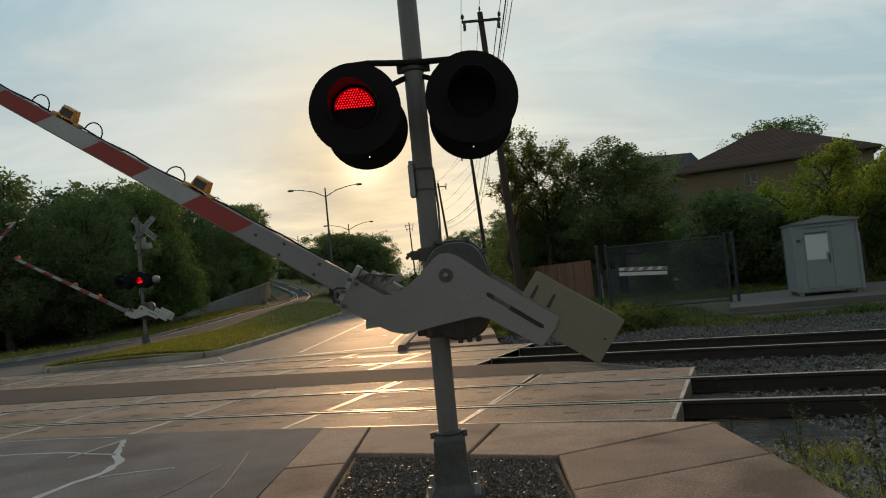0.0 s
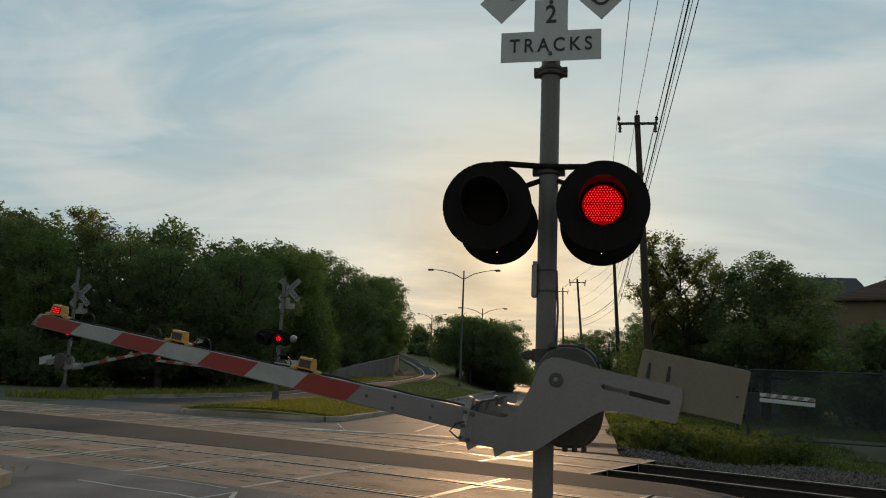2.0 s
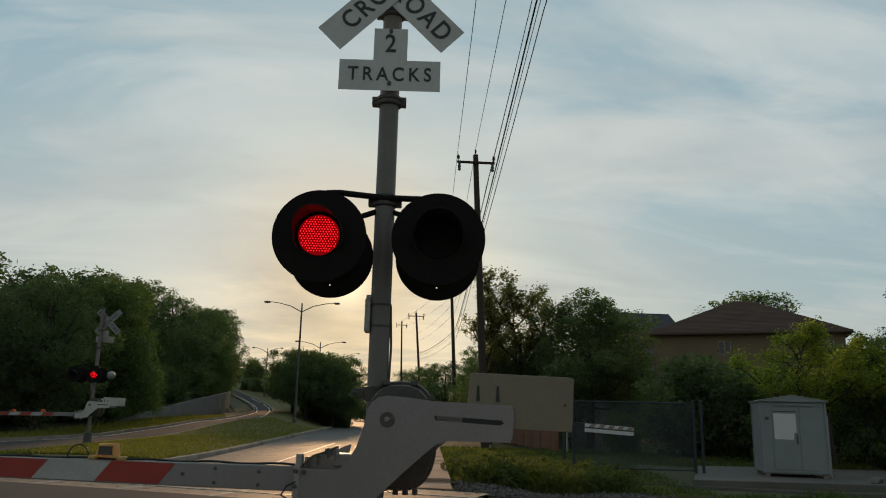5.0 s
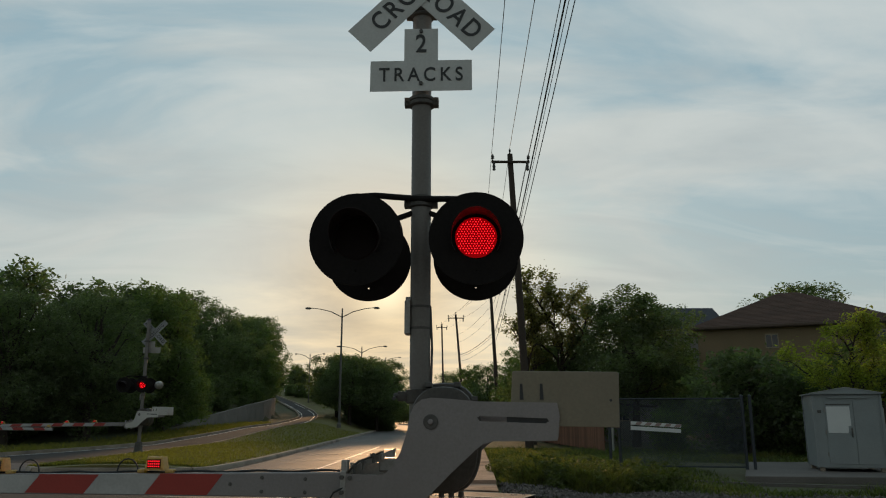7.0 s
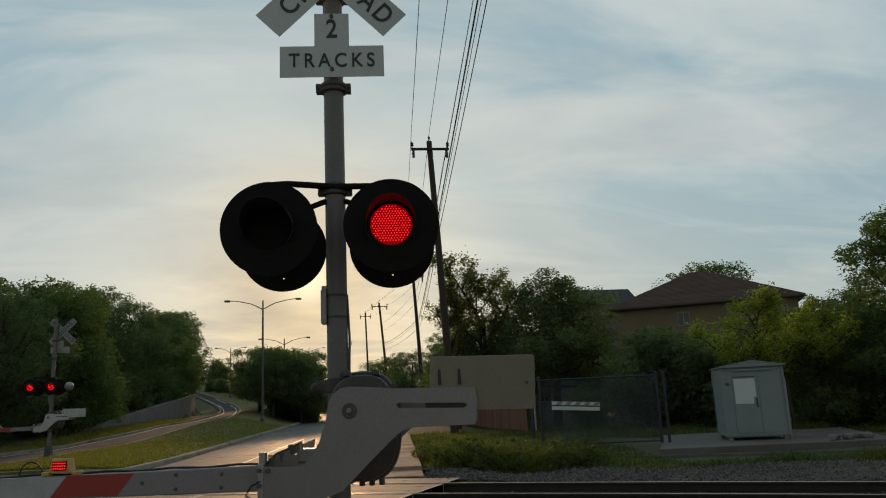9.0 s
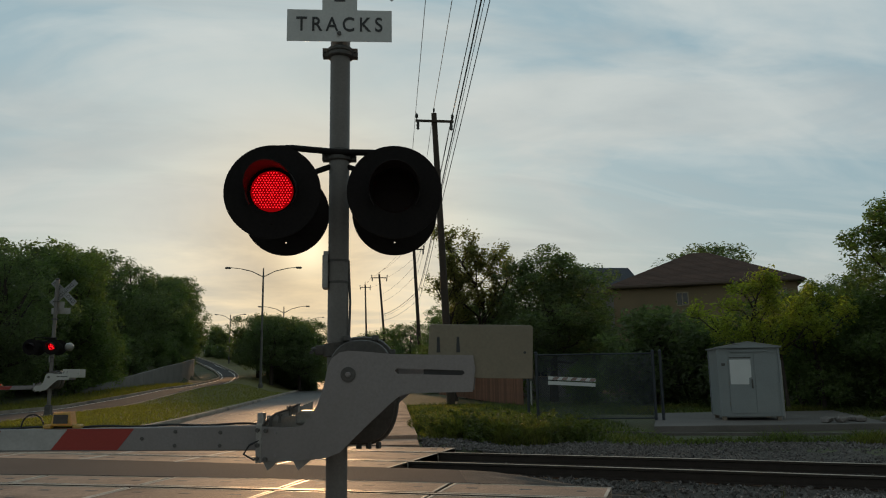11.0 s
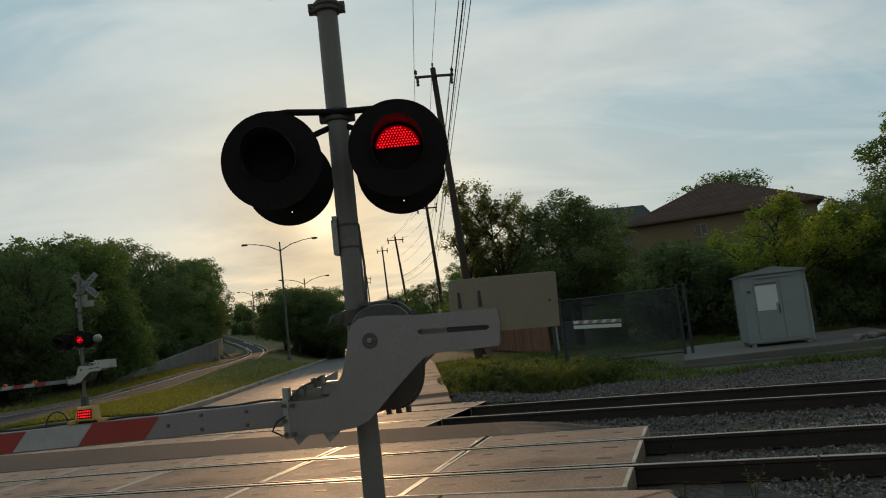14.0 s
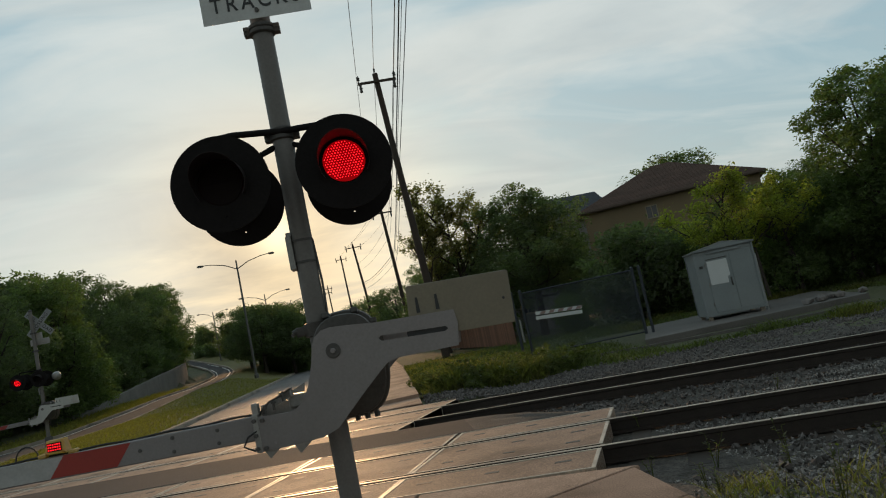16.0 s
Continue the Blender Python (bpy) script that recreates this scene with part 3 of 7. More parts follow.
def median(name, right_line, left_line, label):
    """A kerbed island of lawn: kerb right round, turf inside."""
    verts, faces, n = [], [], 9
    for (xr, yr), (xl, yl) in zip(right_line, left_line):
        for k in range(n):
            f = k / (n - 1)
            x, y = xr + (xl - xr) * f, yr + (yl - yr) * f
            crown = 0.10 * math.sin(math.pi * f)
            verts.append((x, y, land(x, y) + 0.11 + crown))
    # the turf's front edge runs down behind the kerb
    verts = [(x, y, z - 0.4) for x, y, z in verts[:n]] + verts
    for j in range(len(right_line)):
        for k in range(n - 1):
            a = j * n + k
            faces.append((a, a + n, a + n + 1, a + 1))
    turf = tagged(new(name, raw_mesh(name, verts, faces, LAWN)), label, "median", "", "structure")
    edge_bar("kerb", [(x - 0.0, y) for x, y in right_line], -0.05, 0.14, 0.18, KERB, "weathered concrete kerb along the grassy median", "kerb")
    edge_bar("kerb", [(x, y) for x, y in left_line[::-1]], -0.05, 0.14, 0.18, KERB, "weathered concrete kerb along the grassy median", "kerb")
    edge_bar("kerb", [left_line[0], right_line[0]] if right_line[1][1] > right_line[0][1] else [right_line[0], left_line[0]], -0.05, 0.14, 0.18, KERB,
             "concrete kerb at the median's nose", "kerb")
    return turf


MED_Y = [15.9, 16.4, 17.5, 19, 21, 24, 27, 30, 34, 38, 42, 46, 50, 55, 60, 66, 72, 80, 90, 100, 110, 125, 145, 165, 190]
med_r = [(-7.2, 15.75)] + [(ramp(y, ROAD_L_Y, ROAD_L_X) - (0.15 if y < 16.2 else 0.0), y) for y in MED_Y[1:]]
med_l = [(-11.5, 15.65)] + [(ramp(y, FAR_R_Y, FAR_R_X) + (0.2 if y < 17 else 0.0), y) for y in MED_Y[1:]]
median("median_far", med_r, med_l, "mown grass median lit low by the sun")
near_y = [2.9, 2.5, 1.8, 0.5, -2, -5, -9, -13]
near_r = [(-6.9, 3.0), (-6.25, 2.6), (-6.05, 1.9)] + [(-6.0, y) for y in near_y[3:]]
near_l = [(-10.5, 4.2), (-11.6, 3.6), (-12.1, 2.4)] + [(-12.2, y) for y in near_y[3:]]
median("median_near", near_r, near_l, "grassy median with a broad concrete kerb before the tracks")
edge_bar("kerb", [(ramp(y, FAR_L_Y, FAR_L_X), y) for y in (260, 220, 180, 160, 145, 130, 115, 102, 90, 82, 75, 68, 60, 52, 44, 36, 30, 26, 23, 21)], -0.05, 0.13, 0.18, KERB,
         "concrete kerb along the far carriageway", "kerb")
edge_bar("kerb", [(ramp(y, ROAD_R_Y, ROAD_R_X) + 0.09, y) for y in (11.6, 13, 16, 20, 25, 30, 38, 46, 54, 62, 72, 84, 96, 118, 140, 165, 190)][::-1], -0.05, 0.13, 0.18, KERB,
         "concrete kerb along the pavement past the tracks", "kerb")
edge_bar("kerb", [(-0.9 - 0.09, y) for y in (-1.0, -4, -8, -13)][::-1], -0.05, 0.13, 0.18, KERB, "concrete kerb beside the pavement", "kerb")


# ---- tracks ----
def sweep(bm, track, xs, profile, side=1.0):
    """A profile of (across, height) swept along a track."""
    rows = []
    for x in xs:
        p, d, n = along(track, x)
        rows.append([bm.verts.new(p + n * a * side + Vector((0, 0, h))) for a, h in profile])
    k = len(profile)
    for a, b in zip(rows, rows[1:]):
        for j in range(k):
            bm.faces.new((a[j], a[(j + 1) % k], b[(j + 1) % k], b[j]))
    bm.faces.new(rows[0][::-1])
    bm.faces.new(rows[-1])
    bmesh.ops.recalc_face_normals(bm, faces=bm.faces[:])


RAIL_WEB = [(0.072, -0.178), (0.072, -0.165), (0.012, -0.15), (0.010, -0.05), (0.036, -0.038), (0.036, -0.006),
            (-0.036, -0.006), (-0.036, -0.038), (-0.010, -0.05), (-0.012, -0.15), (-0.072, -0.165), (-0.072, -0.178)]
RAIL_HEAD = [(0.033, -0.0055), (0.033, -0.002), (0.026, 0.0), (-0.026, 0.0), (-0.033, -0.002), (-0.033, -0.0055)]


def railway(track, right_end, label):
    t = thing("railway_track", pose(0, 0, 0), label, "railway track", "tracks")
    xs = list(np.linspace(-30, 30, 41))
    for side in (-1, 1):
        for name, prof, mat in (("rail", RAIL_WEB, RAIL), ("rail_head", RAIL_HEAD, RAILTOP)):
            bm = bmesh.new()
            sweep(bm, track, xs, [(a + 0.7535 * side, h) for a, h in prof])
            r = part(name, bm, mat, t, "" if name == "rail" else "bright worn running surface", True)
    bm = bmesh.new()
    box(bm, -1.3, 1.3, -0.11, 0.11, -0.35, -0.182, 0.015)
    me = finish("tie", bm, TIE)
    x = right_end + 0.3
    while x < 16:
        p, d, n = along(track, x)
        tie = new("tie", me)
        tie.parent = t
        m = Matrix.Rotation(math.atan2(n.y, n.x) + random.uniform(-0.02, 0.02), 4, "Z")
        tie.matrix_basis = Matrix.Translation(p + Vector((0, 0, random.uniform(-0.012, 0)))) @ m
        x += 0.53
    # ballast shoulder
    bm = bmesh.new()
    sweep(bm, track, list(np.linspace(right_end - 0.4, 30, 60)), [(-2.6, -0.5), (-2.5, -0.27), (-1.5, -0.196), (1.5, -0.196), (2.5, -0.27), (2.6, -0.5)])
    part("ballast_bed", bm, BALLAST, t, "dark crushed stone bed")
    return t


T1 = railway(track_one, 2.55, "rusty running rails of the nearer track on timber ties")
T2 = railway(track_two, 0.95, "rusty running rails of the farther track on timber ties")

PANEL_LEN = 2.1


def crossing(track, x_end, count, label):
    """Concrete crossing panels with steel edges, in and beside the rails."""
    t = thing("level_crossing", pose(0, 0, 0), label, "level crossing", "crossings", "structure")
    meshes = {}
    for key, (a, b) in (("field_near", (-1.66, -0.85)), ("gauge", (-0.64, 0.64)), ("field_far", (0.85, 1.66))):
        bm = bmesh.new()
        box(bm, -PANEL_LEN / 2 + 0.012, PANEL_LEN / 2 - 0.012, a + 0.02, b - 0.02, -0.25, -0.008)
        panel = finish("panel", bm, PANEL)
        bm = bmesh.new()
        for y in (a, b - 0.028):
            box(bm, -PANEL_LEN / 2 + 0.008, PANEL_LEN / 2 - 0.008, y, y + 0.028, -0.2, -0.003, 0.004)
        for x in (-PANEL_LEN / 2 + 0.012, PANEL_LEN / 2 - 0.054):
            box(bm, x, x + 0.042, a + 0.028, b - 0.028, -0.2, -0.003, 0.004)
        frame_mesh = finish("steel_edge", bm, EDGE)
        # raised black blocks stand for the shade down in the lag holes
        bm = bmesh.new()
        for y in ((a + b) / 2 - 0.3, (a + b) / 2 + 0.3) if key == "gauge" else ((a + b) / 2 + 0.05,):
            for x in (-0.7, 0.0, 0.7):
                w = 0.06 + 0.025 * random.random()
                box(bm, x - w, x + w, y - 0.034, y + 0.034, -0.02, -0.006)
        holes = finish("lag_hole", bm, SIGNBLACK)
        meshes[key] = (panel, frame_mesh, holes)
    p, d, n = along(track, x_end)
    x = x_end
    for k in range(count):
        p, d, n = along(track, x)
        x -= PANEL_LEN / 2 * d.x
        p, d, n = along(track, x)
        m = Matrix.Translation(p) @ Matrix.Rotation(math.atan2(d.y, d.x), 4, "Z")
        for key in meshes:
            panel, edge, holes = meshes[key]
            ob = new("panel", panel)
            ob.parent = t
            ob.matrix_basis = m @ Matrix.Translation((0, 0, random.uniform(-0.004, 0.0)))
            for nm, me in (("steel_edge", edge), ("lag_hole", holes)):
                sub = new(nm, me)
                sub.parent = ob
        x -= PANEL_LEN / 2 * d.x
    # rubber seals on both sides of each rail
    for a, b in ((-0.846, -0.794), (-0.712, -0.645), (0.645, 0.712), (0.794, 0.846)):
        bm = bmesh.new()
        sweep(bm, track, list(np.linspace(x, x_end - 0.03, 40)), [(a, -0.12), (a, -0.006), (b, -0.006), (b, -0.12)])
        part("rubber_seal", bm, SEAL, t, "black rubber flangeway seal")
    # dark filler under the flangeways
    bm = bmesh.new()
    sweep(bm, track, list(np.linspace(x, x_end - 0.05, 14)), [(-1.62, -0.4), (-1.62, -0.13), (1.62, -0.13), (1.62, -0.4)])
    part("flangeway_bed", bm, TIE, t, "dark grimy flangeway bed")
    return t


crossing(track_one, 2.55, 12, "tan concrete crossing panels with pale steel edges between rails")
crossing(track_two, 0.93, 12, "tan concrete crossing panels with pale steel edges between rails")


# painted edge lines and the pale sealed cracks on the approach
def painted(name, pts, width, mat, rise=0.004, label="worn white painted road line", category="road marking"):
    bm = bmesh.new()
    rows = []
    pts = [Vector((*p, 0)) for p in pts]
    for k, p in enumerate(pts):
        d = (pts[min(k + 1, len(pts) - 1)] - pts[max(k - 1, 0)]).normalized()
        s = Vector((d.y, -d.x, 0)) * width / 2 * random.uniform(0.75, 1.2)
        z = Vector((0, 0, land(p.x, p.y) + rise))
        rows.append((bm.verts.new(p + s + z), bm.verts.new(p - s + z), bm.verts.new(p - s + z - Vector((0, 0, 0.006))), bm.verts.new(p + s + z - Vector((0, 0, 0.006)))))
    for a, b in zip(rows, rows[1:]):
        for j in range(4):
            bm.faces.new((a[j], a[(j + 1) % 4], b[(j + 1) % 4], b[j]))
    bmesh.ops.recalc_face_normals(bm, faces=bm.faces[:])
    return part(name, bm, mat, None, label, False, None, "structure", category)


def wobble(a, b, n, amp, seed):
    rnd = random.Random(seed)
    a, b = Vector(a), Vector(b)
    side = Vector((-(b - a).y, (b - a).x)).normalized()
    return [tuple(a + (b - a) * (k / n) + side * (rnd.uniform(-amp, amp) if 0 < k < n else 0)) for k in range(n + 1)]


CRACK = "pale sealed crack winding over the asphalt"
def joined(*pts):
    out = []
    for k, (p, q) in enumerate(zip(pts, pts[1:])):
        out += wobble(p, q, 4, 0.013, 40 + k)[(1 if k else 0):]
    return out


painted("crack", joined((-3.5, 0.3), (-3.37, 1.02), (-3.31, 1.34), (-3.17, 1.7), (-3.23, 2.14), (-3.44, 2.5), (-3.54, 2.77)), 0.08, TAR, label=CRACK, category="crack")
painted("crack", joined((-3.54, 2.77), (-3.62, 3.0), (-3.75, 3.34)), 0.055, TAR, label=CRACK, category="crack")
painted("crack", joined((-3.44, 2.5), (-4.2, 2.89), (-4.99, 3.07), (-5.8, 3.3)), 0.045, TAR, label=CRACK, category="crack")
painted("crack", joined((-3.14, 1.53), (-2.85, 1.6), (-2.5, 1.63)), 0.025, TAR, label=CRACK, category="crack")
painted("crack", joined((-3.75, 3.3), (-3.87, 2.83), (-3.97, 2.57)), 0.035, TAR, label=CRACK, category="crack")
painted("crack", joined((-5.6, 4.0), (-4.8, 3.85), (-3.95, 3.55)), 0.03, TAR, label=CRACK, category="crack")
painted("scuff", joined((-1.77, 0.2), (-1.8, 0.9), (-1.95, 2.0)), 0.02, SCUFF, label="faint pale scuff on the asphalt", category="scuff")
painted("scuff", joined((-2.3, 0.3), (-2.15, 1.0), (-2.05, 1.6)), 0.018, SCUFF, label="faint pale scuff on the asphalt", category="scuff")
painted("crack", wobble((-2.6, 12.6), (-6.9, 13.5), 12, 0.05, 10), 0.05, TAR, label=CRACK, category="crack")
painted("crack", wobble((-5.6, 12.9), (-6.6, 15.2), 7, 0.06, 11), 0.05, TAR, label=CRACK, category="crack")
painted("lane_line", [(-4.1 - 0.012 * max(y - 14, 0), y) for y in np.linspace(14, 34, 12)], 0.10, PAINT_LINE)
painted("stop_line", [(x, 13.2 + 0.05 * x) for x in np.linspace(-6.7, -1.6, 8)], 0.3, PAINT_LINE)
painted("edge_line", [(-1.75, y) for y in np.linspace(14, 36, 12)], 0.10, PAINT_LINE)
for k in range(4):
    painted("crack", wobble((-6.2, 17 + 4.4 * k), (-2.2, 17.6 + 4.4 * k), 8, 0.06, 20 + k), 0.05, TAR, label=CRACK, category="crack")

for line, off in ((FAR_L_X, 0.35), (FAR_R_X, -0.45)):
    painted("edge_line", [(ramp(y, FAR_L_Y, line) + off, y) for y in np.linspace(24, 112, 45)], 0.13, PAINT_LINE)

# ---- pavements ----
def edge_y(x, off=-1.69):
    return offset_line(track_one, off)(x)


PAVING = thing("pavement_near", pose(0, 0, 0), "tan concrete pavement round a planting square beside the mast", "pavement", "", "structure")


def flag(outline, top=0.0, name="paving_slab", parent=PAVING):
    bm = bmesh.new()
    mid = Vector((sum(p[0] for p in outline) / len(outline), sum(p[1] for p in outline) / len(outline)))
    inset = [tuple(Vector(p) - (Vector(p) - mid).normalized() * 0.009) for p in outline]
    slab(bm, inset, -0.3, top, 0.012)
    return part(name, bm, CONCRETE, parent)


flag([(-1.42, edge_y(-1.42)), (-1.42, 1.2), (-0.905, 1.2), (-0.895, edge_y(-0.9))], 0.004)
flag([(-1.42, 1.188), (-1.40, -1.0), (-0.905, -1.0), (-0.905, 1.188)], 0.004)
flag([(-0.885, edge_y(-0.885)), (-0.885, 1.56), (0.1, 1.13), (0.42, edge_y(0.42))], 0.0)
flag([(0.432, edge_y(0.432)), (0.112, 1.125), (0.78, 0.82), (2.15, 1.44), (2.28, edge_y(2.28) - 0.12), (1.2, edge_y(1.2) - 0.02)], -0.004)
flag([(2.22, 1.42), (0.80, 0.80), (0.77, -0.14), (2.23, 0.31)], 0.0)
flag([(2.23, 0.297), (0.77, -0.153), (0.76, -1.1), (2.2, -1.1)], 0.003)
for k in range(6):
    flag([(-1.42, -1.012 - 2.0 * k), (-1.42, -3.0 - 2.0 * k), (-1.085, -3.0 - 2.0 * k), (-1.085, -1.012 - 2.0 * k)], -0.004, "gutter_slab")
    flag([(2.2, -1.112 - 1.4 * k), (0.66, -1.112 - 1.4 * k), (0.66, -2.5 - 1.4 * k), (2.18, -2.5 - 1.4 * k)], random.uniform(-0.003, 0.004))
    flag([(0.648, -1.112 - 1.4 * k), (-0.9, -1.112 - 1.4 * k), (-0.9, -2.5 - 1.4 * k), (0.648, -2.5 - 1.4 * k)], random.uniform(-0.003, 0.004))
PAVING2 = thing("pavement_far", pose(0, 0, 0), "tan concrete pavement running on past the tracks", "pavement", "", "structure")
y = 11.05
first = True
while y < 60:
    l, r = ramp(y, ROAD_R_Y, ROAD_R_X) + 0.19, 0.88 - 0.02 * max(y - 30, 0)
    l2, r2 = ramp(y + 1.5, ROAD_R_Y, ROAD_R_X) + 0.19, 0.88 - 0.02 * max(y - 28.5, 0)
    flag([(l, y + (0.62 if first else 0)), (r, y - (0.15 if first else 0)), (r2, y + 1.488), (l2, y + 1.488)], 0.02 if first else 0.1, "paving_slab", PAVING2)
    first = False
    y += 1.5

# planting square
bm = bmesh.new()
slab(bm, [(-0.885, 1.55), (-0.885, -1.1), (0.76, -1.1), (0.78, 0.81)], -0.3, -0.035)
part("planting_bed", bm, MULCH, None, "dark mulch bed round the mast foot", False, None, "structure", "planting bed")


def scatter_stones(name, count, place, size, mat, label, category, flat=0.6, seed=1):
    """Loose angular pieces, each a lopsided eight-faced lump, joined as stuff."""
    rnd = np.random.RandomState(seed)
    base = np.array([(1, 0, 0), (-1, 0, 0), (0, 1, 0), (0, -1, 0), (0, 0, 1), (0, 0, -1)], float)
    tri = np.array([(0, 2, 4), (2, 1, 4), (1, 3, 4), (3, 0, 4), (2, 0, 5), (1, 2, 5), (3, 1, 5), (0, 3, 5)])
    out = []
    for k in range(count):
        p = place(rnd)
        if p is None:
            continue
        s = size * rnd.uniform(0.5, 1.35)
        v = base * rnd.uniform(0.6, 1.2, (6, 1)) + rnd.uniform(-0.3, 0.3, (6, 3))
        v = v * (s, s * rnd.uniform(0.6, 1), s * flat)
        q = Euler(rnd.uniform(0, 6.28, 3) * (0.25, 0.25, 1)).to_matrix()
        v = v @ np.array(q).T + p
        out.append(v[tri])
    me = tris_mesh(name, np.concatenate(out), mat)
    return tagged(new(name, me), label, category, "", "stuff")


def in_bed(rnd):
    x, y = rnd.uniform(-0.85, 0.74), rnd.uniform(-1.05, 1.5)
    if y > 1.5 - 0.43 * (x + 0.85) or x * x + y * y < 0.03:
        return None
    return np.array((x, y, -0.035 + rnd.uniform(0, 0.012)))


scatter_stones("mulch_chips", 11000, in_bed, 0.013, CHIP, "loose dark wood mulch and grit", "mulch", 0.5, 5)


def in_ballast(rnd):
    x = 1.6 + 13 * rnd.rand() ** 1.6
    y = rnd.uniform(-3.5, 13.5)
    d1 = (y - track_one(x)) * 0.94
    d2 = (y - track_two(x)) * 0.92
    if x < 2.6 and y < 1.7 or (x < 3.3 and abs(d1) < 1.75):
        return None
    if x < 0.9 + 0.35 * (y - 7) and 6.9 < y < 10.6 or y > 11.9 - 0.16 * x or (y > 10.4 and x < 1.2):
        return None
    if y < 0.2 and rnd.rand() < 0.5:
        return None
    for d in (d1, d2):
        if 0.64 < abs(d) < 0.84:
            return None
    z = -0.19 if min(abs(d1), abs(d2)) < 1.9 else -0.225 if min(abs(d1), abs(d2)) < 2.4 else land(x, y) - 0.045
    return np.array((x, y, z + rnd.uniform(0, 0.02)))


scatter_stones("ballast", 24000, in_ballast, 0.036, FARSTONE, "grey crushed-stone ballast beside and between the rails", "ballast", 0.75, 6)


def in_near(rnd):
    x, y = 2.15 + 5.5 * rnd.rand() ** 1.3, rnd.uniform(-2.5, 4.8)
    d1 = (y - track_one(x)) * 0.94
    if x < 3.2 and d1 > -1.72 or x < 2.32 + 0.1 * max(y, 0) and y < 1.5 or 0.66 < abs(d1) < 0.86:
        return None
    z = -0.215 if abs(d1) < 2.5 else land(x, y) - 0.04
    return np.array((x, y, z + rnd.uniform(0, 0.015)))


scatter_stones("ballast_near", 26000, in_near, 0.024, STONE, "small grey stones scattered by the pavement and track", "ballast", 0.7, 16)


def gravel_ground():
    """The stony ground beside the tracks."""
    verts, faces = [], []
    xs, n = np.linspace(2.15, 22, 40), 30
    for x in xs:
        top = 14.0 - 0.20 * x + 0.35 * math.sin(x * 1.3)
        for k in range(n):
            y = -9.0 + (top + 9.0) * k / (n - 1)
            z = land(x, y) - 0.04 + 0.02 * noise.noise(Vector((x * 2, y * 2, 5)))
            d = min(abs(y - track_one(x)), abs(y - track_two(x)))
            verts.append((x, y, z - 0.12 * smooth(2.5, 1.9, d)))
    for j in range(len(xs) - 1):
        for k in range(n - 1):
            a = j * n + k
            faces.append((a, a + n, a + n + 1, a + 1))
    return tagged(new("gravel_ground", raw_mesh("gravel_ground", verts, faces, BALLAST)), "stony dark ground along the tracks", "ground", "", "structure")


gravel_ground()


def dirt_ramp():
    """Trodden dirt falling from the asphalt between the tracks to the ballast."""
    lo, hi = offset_line(track_one, 1.68), offset_line(track_two, -1.68)
    verts, faces, cols, rows = [], [], 14, 8
    for j in range(rows + 1):
        for k in range(cols + 1):
            x = 1.34 + (2.3 + 0.3 * math.sin(j * 1.9)) * k / cols
            y = lo(x) + (hi(x) - lo(x)) * j / rows
            f = k / cols
            verts.append((x, y, 0.002 - 0.215 * smooth(0.05, 1.0, f) + 0.015 * noise.noise(Vector((x * 3, y * 3, 1))) * smooth(0.0, 0.3, f)))
    n = cols + 1
    for j in range(rows):
        for k in range(cols):
            a = j * n + k
            faces.append((a, a + 1, a + n + 1, a + n))
    return tagged(new("dirt_ramp", raw_mesh("dirt_ramp", verts, faces, DIRT)), "trodden dirt between the tracks beside the crossing", "ground", "", "structure")


dirt_ramp()


def in_verge(rnd):
    x, y = rnd.uniform(0.95, 14), rnd.uniform(10.3, 14.2)
    if y > 13.6 - 0.2 * x + rnd.uniform(-0.5, 0.5) or y < track_two(x) + 1.5:
        return None
    return np.array((x, y, land(x, y) - 0.03))


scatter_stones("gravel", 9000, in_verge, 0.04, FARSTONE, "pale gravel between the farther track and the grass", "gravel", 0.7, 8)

# ---- crossing gates with flashing lights ----
PLATE = [(-0.122, 0.045), (-0.10, 0.095), (-0.055, 0.128), (0.0, 0.138), (0.10, 0.132), (0.27, 0.116), (0.73, 0.107), (0.742, 0.03), (0.725, -0.102),
         (0.36, -0.108), (0.30, -0.125), (0.25, -0.165), (0.116, -0.287), (-0.044, -0.442), (-0.13, -0.475), (-0.246, -0.487), (-0.51, -0.497),
         (-0.51, -0.295), (-0.32, -0.302), (-0.265, -0.288), (-0.225, -0.25), (-0.178, -0.17), (-0.140, -0.05)]
MOVERS = []


